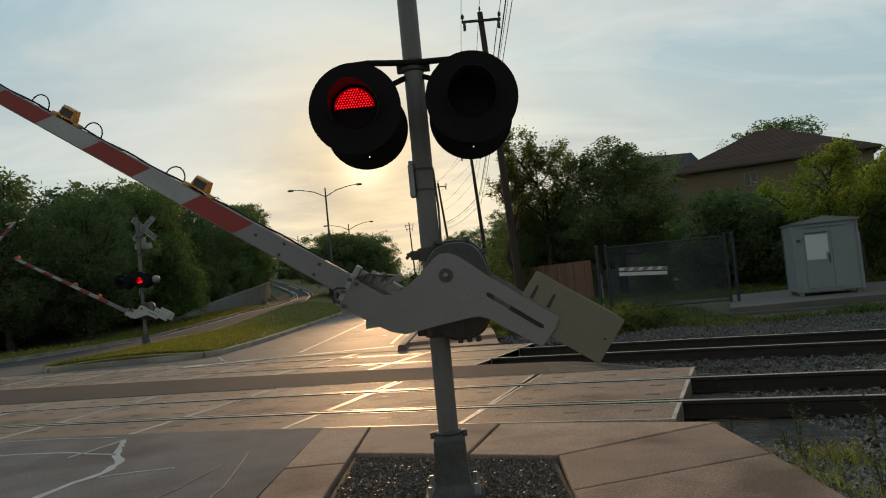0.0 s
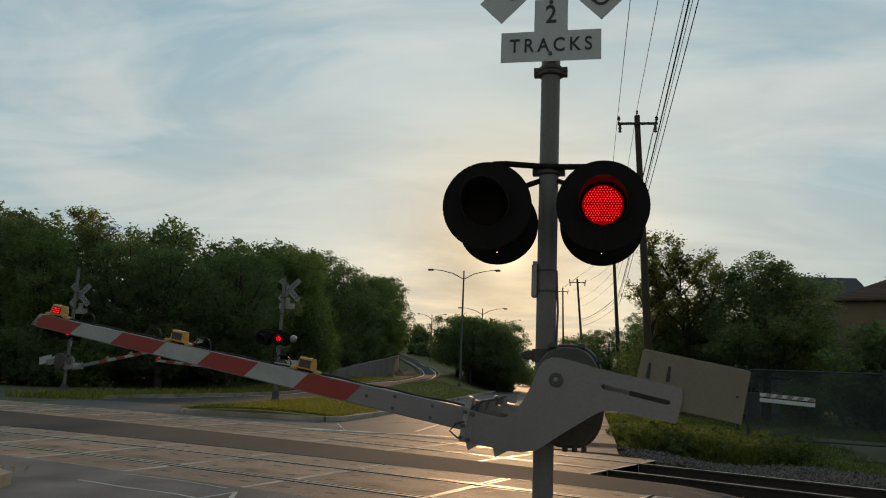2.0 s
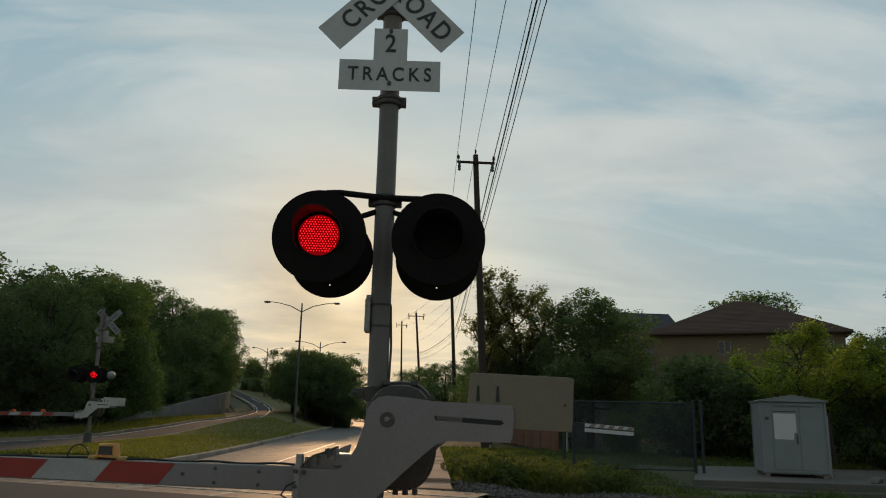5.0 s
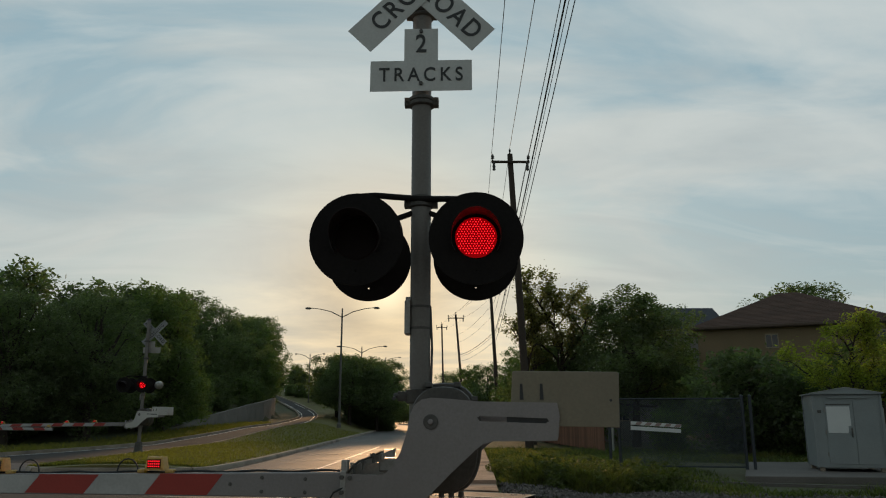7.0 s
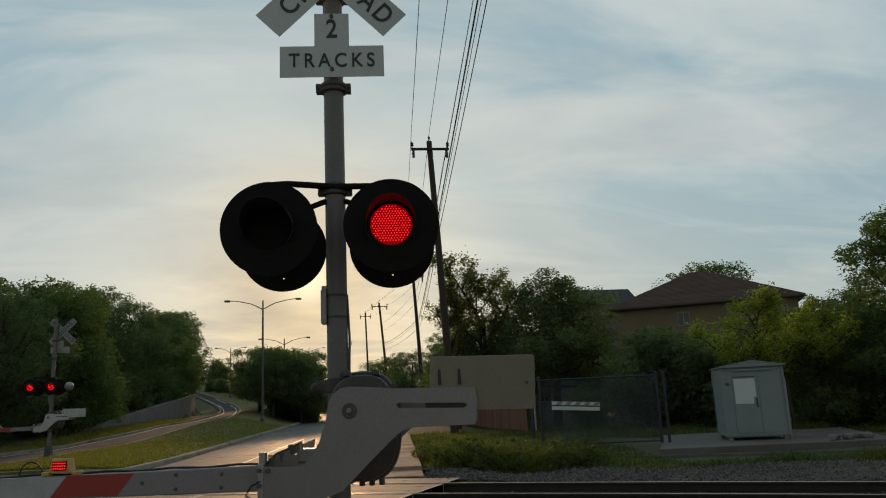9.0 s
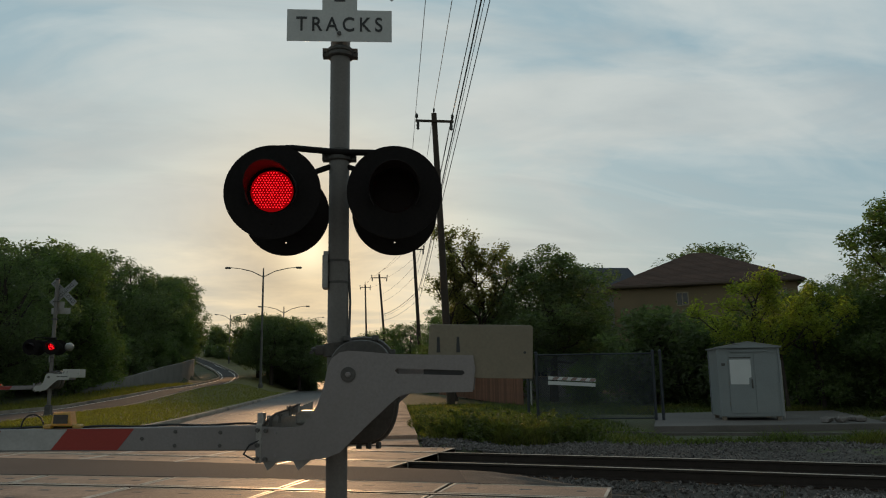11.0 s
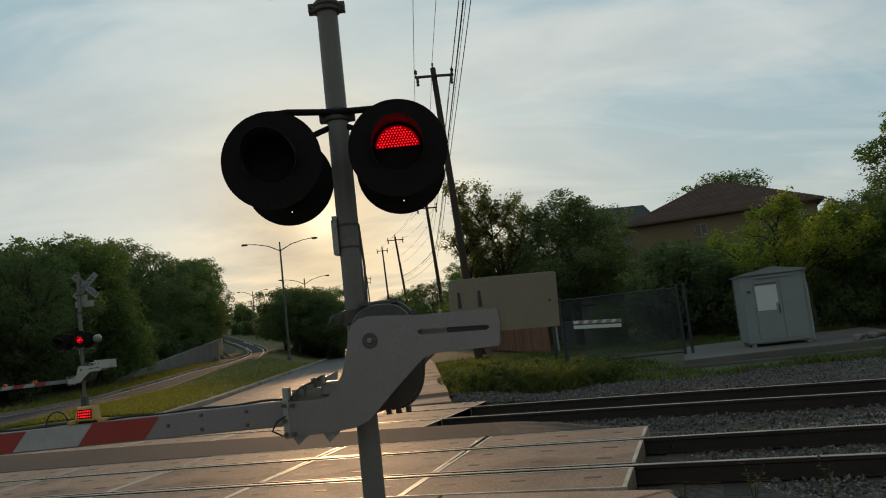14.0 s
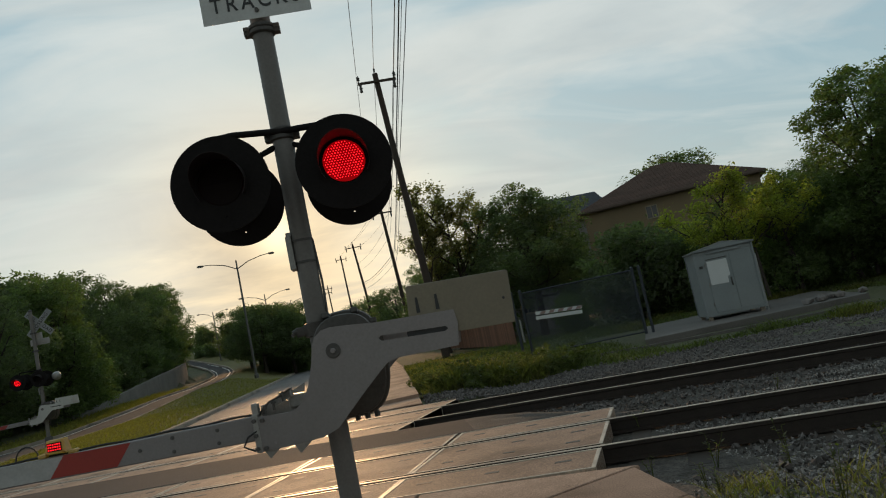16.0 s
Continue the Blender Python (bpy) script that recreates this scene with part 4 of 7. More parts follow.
def flasher(parent, x, y, z, facing, lit):
    """One light unit: round background, housing, hood, and the lens plate with its light points, which turns over when dark."""
    turn = Matrix.Translation((x, y, z)) @ Matrix.Rotation(radians(facing), 4, "Z")
    bm = bmesh.new()
    # round sheet with the lamp opening and a small drain hole near its foot
    edges = []
    for r, cz, n in ((0.296, 0.0, 56), (0.134, 0.0, 32), (0.006, -0.205, 8)):
        loop = [bm.verts.new((r * math.cos(2 * math.pi * k / n), -0.006, cz + r * math.sin(2 * math.pi * k / n))) for k in range(n)]
        edges += [bm.edges.new((loop[k], loop[(k + 1) % n])) for k in range(n)]
    bmesh.ops.triangle_fill(bm, use_beauty=True, use_dissolve=False, edges=edges)
    geo = bmesh.ops.extrude_face_region(bm, geom=bm.faces[:])
    bmesh.ops.translate(bm, vec=(0, 0.012, 0), verts=[v for v in geo["geom"] if isinstance(v, bmesh.types.BMVert)])
    bmesh.ops.recalc_face_normals(bm, faces=bm.faces[:])
    unit = part("light_unit", bm, BLACK, parent, "round black background with hooded red signal lamp", False, turn)
    bm = bmesh.new()
    lathe(bm, [(0.139, -0.008), (0.162, -0.02), (0.158, -0.13), (0.115, -0.175), (0.03, -0.18)], 32, Matrix.Rotation(radians(90), 4, "X"))
    part("housing", bm, BLACK, unit, smooth=True)
    # hood: a sheet-metal tube cut away below
    bm = bmesh.new()
    rows = []
    for s in range(33):
        a = radians(-35 + 250 * s / 32)
        cut = 0.07 + 0.20 * max(0.0, math.sin(a)) ** 0.7
        ring = []
        for r in (0.156, 0.152):
            for d in (0.0, cut):
                ring.append(bm.verts.new((r * math.cos(a), -0.007 - d, r * math.sin(a) - 0.10 * d)))
        rows.append(ring)
    for a, b in zip(rows, rows[1:]):
        for i, j in ((0, 1), (1, 3), (3, 2), (2, 0)):
            bm.faces.new((a[i], a[j], b[j], b[i]))
    bmesh.ops.recalc_face_normals(bm, faces=bm.faces[:])
    part("hood", bm, HOODIN, unit, smooth=True)
    # the lens in an upper and a lower half plate, each with its own light points
    for half in (1, -1):
        on = lit[0 if half > 0 else 1] if lit else None
        bm = bmesh.new()
        rim = [(0.130 * math.cos(math.pi * k / 24), half * (0.0002 + 0.130 * math.sin(math.pi * k / 24))) for k in range(25)]
        prism(bm, rim if half > 0 else rim[::-1], -0.007, 0.004)
        lens = part("lens", bm, LEDON, unit, "red lens half made of small light points" if lit else "dark lens half", False)
        lens.data.materials.append(LEDOFF)
        for p in lens.data.polygons:
            if p.center.y > -0.005:
                p.material_index = 1
        if not on:
            lens.matrix_basis = pose(0, -0.004, 0, 0, 0, 180)
            continue
        bm = bmesh.new()
        step = 0.0178
        for j in range(-7, 8):
            for i in range(-8, 9):
                px, pz = (i + 0.5 * (j % 2)) * step, (j + 0.5) * step * 0.87
                if px * px + pz * pz < 0.122 ** 2 and pz * half > 0:
                    bmesh.ops.create_icosphere(bm, subdivisions=1, radius=0.0034, matrix=Matrix.Translation((px, -0.009, pz)))
        tagged(part("led_cluster", bm, LEDDOT, lens), kind="stuff")
        MOVERS.append((lens, on))
    return unit


def crossing_gate(m, arm_rows, lit_left, lit_right, label, yaw=7.0, boom=3.66, lights_shift=0.0, counted=True, boom_blink=(None, None),
                  mast_top=4.86, cross_z=4.452, cross_x=0.0, away=False):
    g = thing("crossing_gate", m, label, "crossing gate", "crossing gates")
    # foot casting on its foundation
    bm = bmesh.new()
    box(bm, -0.2, 0.2, -0.2, 0.2, -0.2, 0.0, 0.012)
    part("foundation", bm, MULCH, g, "dark dirt-covered foundation block")
    bm = bmesh.new()
    lathe(bm, [(0.25, -0.01), (0.25, 0.03), (0.19, 0.05), (0.165, 0.09), (0.152, 0.2), (0.145, 0.37), (0.12, 0.40), (0.08, 0.402)], 4, Matrix.Rotation(radians(45), 4, "Z"))
    bmesh.ops.bevel(bm, geom=[e for e in bm.edges if abs(e.verts[0].co.z - e.verts[1].co.z) > 0.01], offset=0.01, segments=2, affect="EDGES", profile=0.5)
    base = part("base_casting", bm, IRON, g, "weathered cast base with bolted flanges")
    bm = bmesh.new()
    tube(bm, [(0, 0, 0.03), (0, 0, 0.10)], 0.016, 6)
    repeats("anchor_bolt", bm, GALV, base, [Matrix.Translation((0.21 * math.cos(radians(45 + 90 * k)), 0.21 * math.sin(radians(45 + 90 * k)), 0)) for k in range(4)])
    bm = bmesh.new()
    tube(bm, [(0, 0, 0.36), (0, 0, 1.5), (0, 0, 3.0), (0, 0, mast_top)], 0.0665, 28)
    part("mast", bm, MASTMAT, g, "weathered aluminium mast", True)
    for z, r, h in ((3.60, 0.088, 0.07), (2.88, 0.082, 0.085), (4.27, 0.084, 0.06), (0.40, 0.092, 0.05)):
        bm = bmesh.new()
        lathe(bm, [(r - 0.012, z - h / 2), (r, z - h / 2 + 0.008), (r, z - 0.008), (r - 0.008, z), (r, z + 0.008), (r, z + h / 2 - 0.008), (r - 0.012, z + h / 2)], 24)
        for s in (-1, 1):
            box(bm, s * (r - 0.01), s * (r + 0.03), -0.03, 0.03, z - h / 2 + 0.005, z + h / 2 - 0.005, 0.004)
            tube(bm, [(s * (r + 0.012), -0.05, z), (s * (r + 0.012), 0.05, z)], 0.008, 6)
        part("clamp", bm, IRON, g, "bolted cast clamp", True)
    bm = bmesh.new()
    lathe(bm, [(0.06, mast_top - 0.01), (0.078, mast_top), (0.07, mast_top + 0.04), (0.02, mast_top + 0.07)], 24)
    part("mast_cap", bm, IRON, g, smooth=True)
    # signs
    bm = bmesh.new()
    prism(bm, [(-0.35, 3.646), (0.35, 3.646), (0.35, 3.872), (0.117, 3.872), (0.117, 4.112), (-0.117, 4.112), (-0.117, 3.872), (-0.35, 3.872)], -0.098, -0.094, 0.001)
    if not counted:
        bmesh.ops.translate(bm, verts=bm.verts[:], vec=(cross_x * 0.7, -0.18 if away else 0.2, cross_z - 4.452))
    sign = part("track_count_sign", bm, WHITE if counted else GALV, g, "white plate lettered 2 TRACKS" if counted else "dull metal back of a plate")
    for word, size, z in (("2", 0.19, 3.992), ("TRACKS", 0.142, 3.763)):
        if not counted:
            break
        lettering(word, size, sign, pose(0.0, -0.0995, z), 1.42)
    for angle, name, word, shift in ((45, "crossbuck_blade", "CROSSING", 0.0), (-45, "crossbuck_blade", "RAIL   ROAD", -0.0)):
        bm = bmesh.new()
        prism(bm, [(-0.61, -0.114), (0.61, -0.114), (0.61, 0.114), (-0.61, 0.114)], -0.002, 0.002, 0.001)
        facing = pose(cross_x, (-0.104 if angle > 0 else -0.095) if counted else (0.1 if angle > 0 else 0.109), cross_z)
        if away:
            facing = pose(cross_x, -0.1 if angle > 0 else -0.109, cross_z, 0, 0, 180)
        at = facing @ Matrix.Rotation(radians(-angle), 4, "Y")
        blade = part(name, bm, WHITE if counted else DULLSIGN, g, "white crossbuck blade lettered " + " ".join(word.split()), False, at)
        lettering(word, 0.19, blade, pose(0, -0.0035, 0), 1.22)
    bm = bmesh.new()
    tube(bm, [(0, -0.115, 0), (0, 0.0, 0)], 0.013, 8)
    repeats("sign_bolt", bm, IRON, g, [Matrix.Translation((0, 0, z)) for z in ((3.70, 4.09, 4.452) if counted else (cross_z,))])
    # light bracket and the four units, two facing each way
    sx = lights_shift
    bm = bmesh.new()
    tube(bm, [(-0.385 + sx, -0.08, 2.905), (-0.30 + sx, -0.06, 2.915), (0.0, -0.07, 2.885), (0.30 + sx, -0.06, 2.885), (0.38 + sx, -0.08, 2.87)], 0.021, 10)
    tube(bm, [(-0.385 + sx, -0.13, 2.56), (-0.2 + sx, -0.05, 2.74), (-0.06, -0.02, 2.80)], 0.019, 8)
    tube(bm, [(0.365 + sx, -0.13, 2.56), (0.2 + sx, -0.05, 2.74), (0.06, -0.02, 2.80)], 0.019, 8)
    for x in (-0.385 + sx, 0.365 + sx):
        tube(bm, [(x, -0.14, 2.56), (x, 0.11, 2.56)], 0.03, 10)
        tube(bm, [(x, -0.03, 2.56), (x, -0.08, 2.90)], 0.025, 10)
    part("light_bracket", bm, BLACK, g, "dark tubular bracket carrying the lights", True)
    flasher(g, -0.385 + sx, -0.30, 2.56, 0, None if away else lit_left)
    flasher(g, 0.365 + sx, -0.30, 2.56, 0, None if away else lit_right)
    flasher(g, -0.385 + sx, 0.31, 2.555, 180, lit_right if away else None)
    flasher(g, 0.365 + sx, 0.31, 2.555, 180, lit_left if away else None)
    if not counted:
        bm = bmesh.new()
        lathe(bm, [(0.02, 0.12), (0.1, 0.1), (0.15, 0.03), (0.16, -0.05), (0.13, -0.1), (0.02, -0.1)], 20, Matrix.Translation((-0.6 if away else 0.6, 0.02 if away else -0.02, 2.56)) @ Matrix.Rotation(radians(-90 if away else 90), 4, "X"))
        part("rear_lamp", bm, GALV, g, "pale rounded back of a lamp facing away", True)
    # cable box on the mast
    bm = bmesh.new()
    box(bm, -0.10, -0.062, -0.05, 0.05, 1.99, 2.21, 0.008)
    box(bm, -0.095, -0.06, -0.03, 0.03, 2.21, 2.235, 0.004)
    part("cable_box", bm, GALV, g, "small grey cable box")
    bm = bmesh.new()
    for z in (2.03, 2.17):
        lathe(bm, [(0.066, z - 0.008), (0.071, z - 0.008), (0.071, z + 0.008), (0.066, z + 0.008)], 20)
    tube(bm, [(0.066, -0.01, 2.17), (0.078, -0.012, 1.9), (0.072, -0.02, 1.65)], 0.008, 6)
    part("strap", bm, IRON, g, smooth=True)
    # mechanism case behind the arms
    bm = bmesh.new()
    out = []
    for k in range(36):
        a = 2 * math.pi * k / 36
        c, sn = math.cos(a), math.sin(a)
        out.append((0.155 + 0.238 * math.copysign(abs(c) ** 0.75, c), 1.345 + 0.345 * math.copysign(abs(sn) ** 0.8, sn)))
    prism(bm, out, 0.075, 0.33, 0.03)
    prism(bm, [(x * 0.9 + 0.015, 1.34 + (z - 1.34) * 0.9) for x, z in out], -0.19, 0.08, 0.025)
    case = part("mechanism_case", bm, MECH, g, "dark rounded gate mechanism case", True)
    bm = bmesh.new()
    box(bm, -0.022, 0.022, -0.12, 0.1, -0.02, 0.012, 0.005)
    repeats("case_lug", bm, IRON, case, [Matrix.Translation((x, 0, z)) for x, z in ((0.24, 1.672), (0.06, 1.672), (0.345, 1.585))])
    bm = bmesh.new()
    tube(bm, [(-0.07, 0.0, 1.62), (-0.15, -0.02, 1.605), (-0.16, -0.02, 1.60)], 0.016, 8)
    tube(bm, [(-0.16, -0.06, 1.585), (-0.16, 0.05, 1.60)], 0.012, 6)
    part("case_latch", bm, IRON, case)
    bm = bmesh.new()
    tube(bm, [(0, -0.05, 1.03), (0, -0.05, 0.992)], 0.018, 6)
    repeats("case_bolt", bm, IRON, case, [Matrix.Translation((x, 0, 0)) for x in (0.14, 0.2, 0.26)])
    for z in (1.09, 1.6):
        bm = bmesh.new()
        lathe(bm, [(0.075, z - 0.045), (0.09, z - 0.04), (0.09, z + 0.04), (0.075, z + 0.045)], 20)
        box(bm, -0.14, -0.075, -0.03, 0.03, z - 0.03, z + 0.03, 0.006)
        part("mast_clamp", bm, MECH, g, smooth=True)
    # the turning arm: near side plate, with everything that swings on it
    pivot = Matrix.Translation((0.092, -0.37, 1.444)) @ Matrix.Rotation(radians(-yaw), 4, "Z")
    bm = bmesh.new()
    # side plate with its long slot
    slot = [(0.27, 0.022), (0.285, 0.034), (0.67, 0.020), (0.682, 0.004), (0.66, -0.008), (0.285, 0.004)]
    outer = [bm.verts.new((x, -0.008, z)) for x, z in PLATE]
    inner = [bm.verts.new((x, -0.008, z)) for x, z in slot]
    edges = [bm.edges.new((outer[k], outer[(k + 1) % len(outer)])) for k in range(len(outer))]
    edges += [bm.edges.new((inner[k], inner[(k + 1) % len(inner)])) for k in range(len(inner))]
    bmesh.ops.triangle_fill(bm, use_beauty=True, use_dissolve=False, edges=edges)
    geo = bmesh.ops.extrude_face_region(bm, geom=bm.faces[:])
    bmesh.ops.translate(bm, vec=(0, 0.016, 0), verts=[v for v in geo["geom"] if isinstance(v, bmesh.types.BMVert)])
    bmesh.ops.recalc_face_normals(bm, faces=bm.faces[:])
    arm = part("gate_arm", bm, ARMPAINT if counted else FARPAINT, g, "pale grey cranked metal support arm", False)
    bm = bmesh.new()
    prism(bm, PLATE, 0.60, 0.615)
    part("far_arm", bm, ARMPAINT, arm, "matching support arm behind the mast")
    bm = bmesh.new()
    tube(bm, [(0, -0.016, 0), (0, 0.62, 0)], 0.026, 16)
    lathe(bm, [(0.017, 0.0), (0.017, 0.012), (0.012, 0.016), (0.002, 0.016)], 6, Matrix.Translation((0, -0.012, 0)) @ Matrix.Rotation(radians(90), 4, "X"))
    part("pivot_shaft", bm, ARMPAINT, arm, "steel pivot bolt")
    bm = bmesh.new()
    lathe(bm, [(0.044, 0.0), (0.044, 0.006), (0.038, 0.008), (0.03, 0.008)], 24, Matrix.Translation((0, -0.009, 0)) @ Matrix.Rotation(radians(90), 4, "X"))
    part("pivot_washer", bm, IRON, arm, smooth=True)
    bm = bmesh.new()
    spots = ((-0.42, -0.33), (-0.42, -0.46))
    lathe(bm, [(0.008, 0.0), (0.007, 0.003), (0.002, 0.004)], 8, Matrix.Rotation(radians(90), 4, "X"))
    repeats("rivet", bm, ARMPAINT, arm, [Matrix.Translation((x, -0.009, z)) for x, z in spots])
    # counterweights
    bm = bmesh.new()
    prism(bm, [(0.475, 0.283), (0.49, 0.290), (1.07, 0.279), (1.082, 0.268), (1.072, -0.03), (0.46, -0.02)], 0.012, 0.05, 0.004)
    part("counterweight", bm, WEIGHT if counted else FARPAINT, arm, "cream painted counterweight plate")
    # black inlays for the shade inside the weight's slots and drilled hole
    bm = bmesh.new()
    prism(bm, [(-0.010, 0.125), (0.012, 0.125), (0.007, 0.215), (-0.007, 0.215)], 0.006, 0.0125)
    repeats("weight_slot", bm, SIGNBLACK, arm, [Matrix.Translation((x, 0, 0)) for x in (0.527, 0.642)])
    bm = bmesh.new()
    lathe(bm, [(0.008, 0.0), (0.008, 0.003), (0.001, 0.003)], 10, Matrix.Translation((1.03, 0.0125, 0.12)) @ Matrix.Rotation(radians(90), 4, "X"))
    part("weight_hole", bm, SIGNBLACK, arm, "black disc for the shade in a drilled hole")
    # black strip added behind the slot, for the shade within it
    bm = bmesh.new()
    prism(bm, [(0.44, -0.02), (0.69, -0.02), (0.69, 0.045), (0.44, 0.045)], 0.0085, 0.0115)
    part("slot_shade", bm, SIGNBLACK, arm, "black strip for the shade inside the slot")
    bm = bmesh.new()
    prism(bm, [(0.475, 0.283), (1.07, 0.279), (1.08, -0.03), (0.46, -0.02)], 0.56, 0.595, 0.004)
    part("counterweight", bm, WEIGHT if counted else FARPAINT, arm, "cream painted counterweight plate")
    # boom bracket and shear pin plates
    bm = bmesh.new()
    box(bm, -0.535, -0.50, -0.012, 0.63, -0.50, -0.28, 0.004)
    box(bm, -0.52, -0.30, 0.14, 0.155, -0.47, -0.24, 0.003)
    box(bm, -0.52, -0.30, 0.42, 0.435, -0.47, -0.24, 0.003)
    box(bm, -0.535, -0.495, 0.0, 0.05, -0.29, -0.215, 0.008)
    for y in (0.06, 0.38):
        prism(bm, [(-0.50, -0.300), (-0.30, -0.215), (-0.295, -0.165), (-0.49, -0.245)], y, y + 0.012)
    for x in (-0.36, -0.30):
        tube(bm, [(x, 0.05, -0.215), (x, 0.05, -0.18)], 0.016, 8)
    box(bm, -0.33, -0.22, 0.08, 0.2, -0.29, -0.21, 0.012)
    for x in (-0.45, -0.27):
        prism(bm, [(x - 0.05, -0.492), (x + 0.05, -0.488), (x - 0.02, -0.545)], 0.02, 0.05)
    part("boom_bracket", bm, GALV, arm, "bright galvanised breakaway bracket with bolts")
    bm = bmesh.new()
    tube(bm, [(0, -0.022, 0), (0, 0.004, 0)], 0.013, 6)
    repeats("bracket_bolt", bm, IRON, arm, [Matrix.Translation((x, -0.008, z)) for x, z in ((-0.523, -0.315), (-0.523, -0.40), (-0.523, -0.475), (-0.475, -0.318), (-0.475, -0.478))])
    bm = bmesh.new()
    for x, z in ((-0.46, -0.268), (-0.405, -0.245), (-0.345, -0.205)):
        tube(bm, [(x, 0.02, z - 0.03), (x, 0.02, z + 0.028)], 0.009, 6)
        tube(bm, [(x, 0.02, z + 0.008), (x, 0.02, z + 0.022)], 0.017, 6)
    tube(bm, [(-0.50, 0.03, -0.285), (-0.43, 0.015, -0.225), (-0.36, 0.03, -0.20), (-0.30, 0.04, -0.17)], 0.007, 6)
    part("shear_bolt", bm, IRON, arm, "dark shear bolts and a wire on the bracket")
    # boom of fibreglass and aluminium, with stripes
    root = -0.51
    tip = root - boom
    n = 14
    bm = bmesh.new()

    def at(s):
        """Half height, centre height and depth of the boom s metres past its root."""
        f = s / boom
        return 0.0725 - 0.020 * f, -0.362 - 0.010 * s, 0.03
    rows = []
    for k in range(n + 1):
        s = boom * k / n
        h, c, d = at(s)
        rows.append([bm.verts.new((root - s, 0.06 + y, c + z)) for y, z in ((-d, -h), (d, -h), (d, h), (-d, h))])
    for a, b in zip(rows, rows[1:]):
        for j in range(4):
            bm.faces.new((a[j], a[(j + 1) % 4], b[(j + 1) % 4], b[j]))
    bm.faces.new(rows[0][::-1])
    bm.faces.new(rows[-1])
    bmesh.ops.recalc_face_normals(bm, faces=bm.faces[:])
    bmesh.ops.bevel(bm, geom=[e for e in bm.edges if abs((e.verts[0].co - e.verts[1].co).x) > 0.1], offset=0.008, segments=2, affect="EDGES", profile=0.5)
    part("boom", bm, ARMPAINT, arm, "slender pale grey gate boom")
    # sheeting: alternate white and red, edges slanting, on both faces
    start, pitch = 1.28 - 0.51, 0.4065
    k = 0
    while start + k * pitch < boom - 0.02:
        s0, s1 = start + k * pitch, min(start + (k + 1) * pitch, boom - 0.005)
        slant = 0.095
        for y in (0.0285, 0.0915):
            bm = bmesh.new()
            h0, c, d = at(s0)
            h0 -= 0.007
            e0, e1 = -slant, -slant if s1 < boom - 0.01 else 0.0
            prism(bm, [(root - s0, c + h0), (root - s0 + e0, c - h0), (root - s1 + e1, c - h0), (root - s1, c + h0)], y - 0.0008, y + 0.0008)
            part("red_stripe" if k % 2 == 0 else "white_stripe", bm, RED if k % 2 == 0 else BOOMWHITE, arm)
        k += 1
    # lights on the boom with their cable
    for s, blink in ((1.22, boom_blink[0]), (2.31, boom_blink[1]), (boom - 0.17, None)):
        h, c, d = at(s)
        bm = bmesh.new()
        prism(bm, [(root - s - 0.068, c + h + 0.016), (root - s + 0.068, c + h + 0.016), (root - s + 0.05, c + h + 0.098), (root - s - 0.05, c + h + 0.098)], 0.024, 0.096, 0.01)
        for q in (-0.092, 0.092):
            box(bm, root - s + q - 0.026, root - s + q + 0.026, 0.035, 0.085, c + h, c + h + 0.024, 0.008)
        lamp = part("boom_lamp", bm, AMBER, arm, "amber plastic boom lamp with red lens")
        # lens plate: light points on one face, plain on the other; it turns over as the lamp blinks
        bm = bmesh.new()
        box(bm, -0.044, 0.044, -0.0015, 0.0015, -0.026, 0.026)
        for i in range(6):
            for j in range(3):
                box(bm, -0.038 + i * 0.0138, -0.0308 + i * 0.0138, -0.0045, -0.0017, -0.0195 + j * 0.0155, -0.0115 + j * 0.0155)
        lens = part("lamp_lens", bm, LEDOFF, arm, "small lens with rows of red light points", False)
        lens.data.materials.append(ARMLED)
        lens.data.materials.append(MECH)
        for p in lens.data.polygons:
            p.material_index = 1 if p.center.y < -0.0016 else 2 if p.center.y > 0.001 else 0
        seat = Matrix.Translation((root - s, 0.0255, c + h + 0.056))
        if blink:
            MOVERS.append((lens, [(t, seat @ q) for t, q in lens_rows(blink)]))
        else:
            lens.matrix_basis = seat @ pose(0, -0.004, 0)
    bm = bmesh.new()
    pts = []
    for k in range(60):
        s = 0.05 + (boom - 0.2) * k / 59
        h, c, d = at(s)
        pts.append((root - s, 0.075, c + h + 0.006 + 0.004 * math.sin(k * 0.9)))
    tube(bm, pts, 0.007, 6)
    for s in (1.42, 2.1, 2.55, 3.2):
        h, c, d = at(s)
        tube(bm, [(root - s + 0.07 * math.cos(a), 0.07, c + h + 0.01 + 0.075 * math.sin(a)) for a in np.linspace(0, math.pi, 9)], 0.005, 5)
    tube(bm, [(root + 0.02, 0.0, -0.36), (root - 0.06, -0.02, -0.40), (root - 0.09, -0.02, -0.45), (root - 0.03, -0.01, -0.485)], 0.006, 6)
    part("cable", bm, CABLE, arm, "black cable clipped along the boom")
    bm = bmesh.new()
    lathe(bm, [(0.012, 0.0), (0.010, 0.006), (0.002, 0.007)], 8, Matrix.Rotation(radians(90), 4, "X"))
    repeats("boom_bolt", bm, IRON, arm, [Matrix.Translation((root - s, 0.0295, -0.366 + zz)) for s, zz in ((0.25, 0.035), (0.25, -0.04), (0.52, 0.04), (0.52, -0.04), (0.72, 0.0))])
    MOVERS.append((arm, [(t, pivot @ Matrix.Rotation(radians(a), 4, "Y")) for t, a in arm_rows]))
    return g


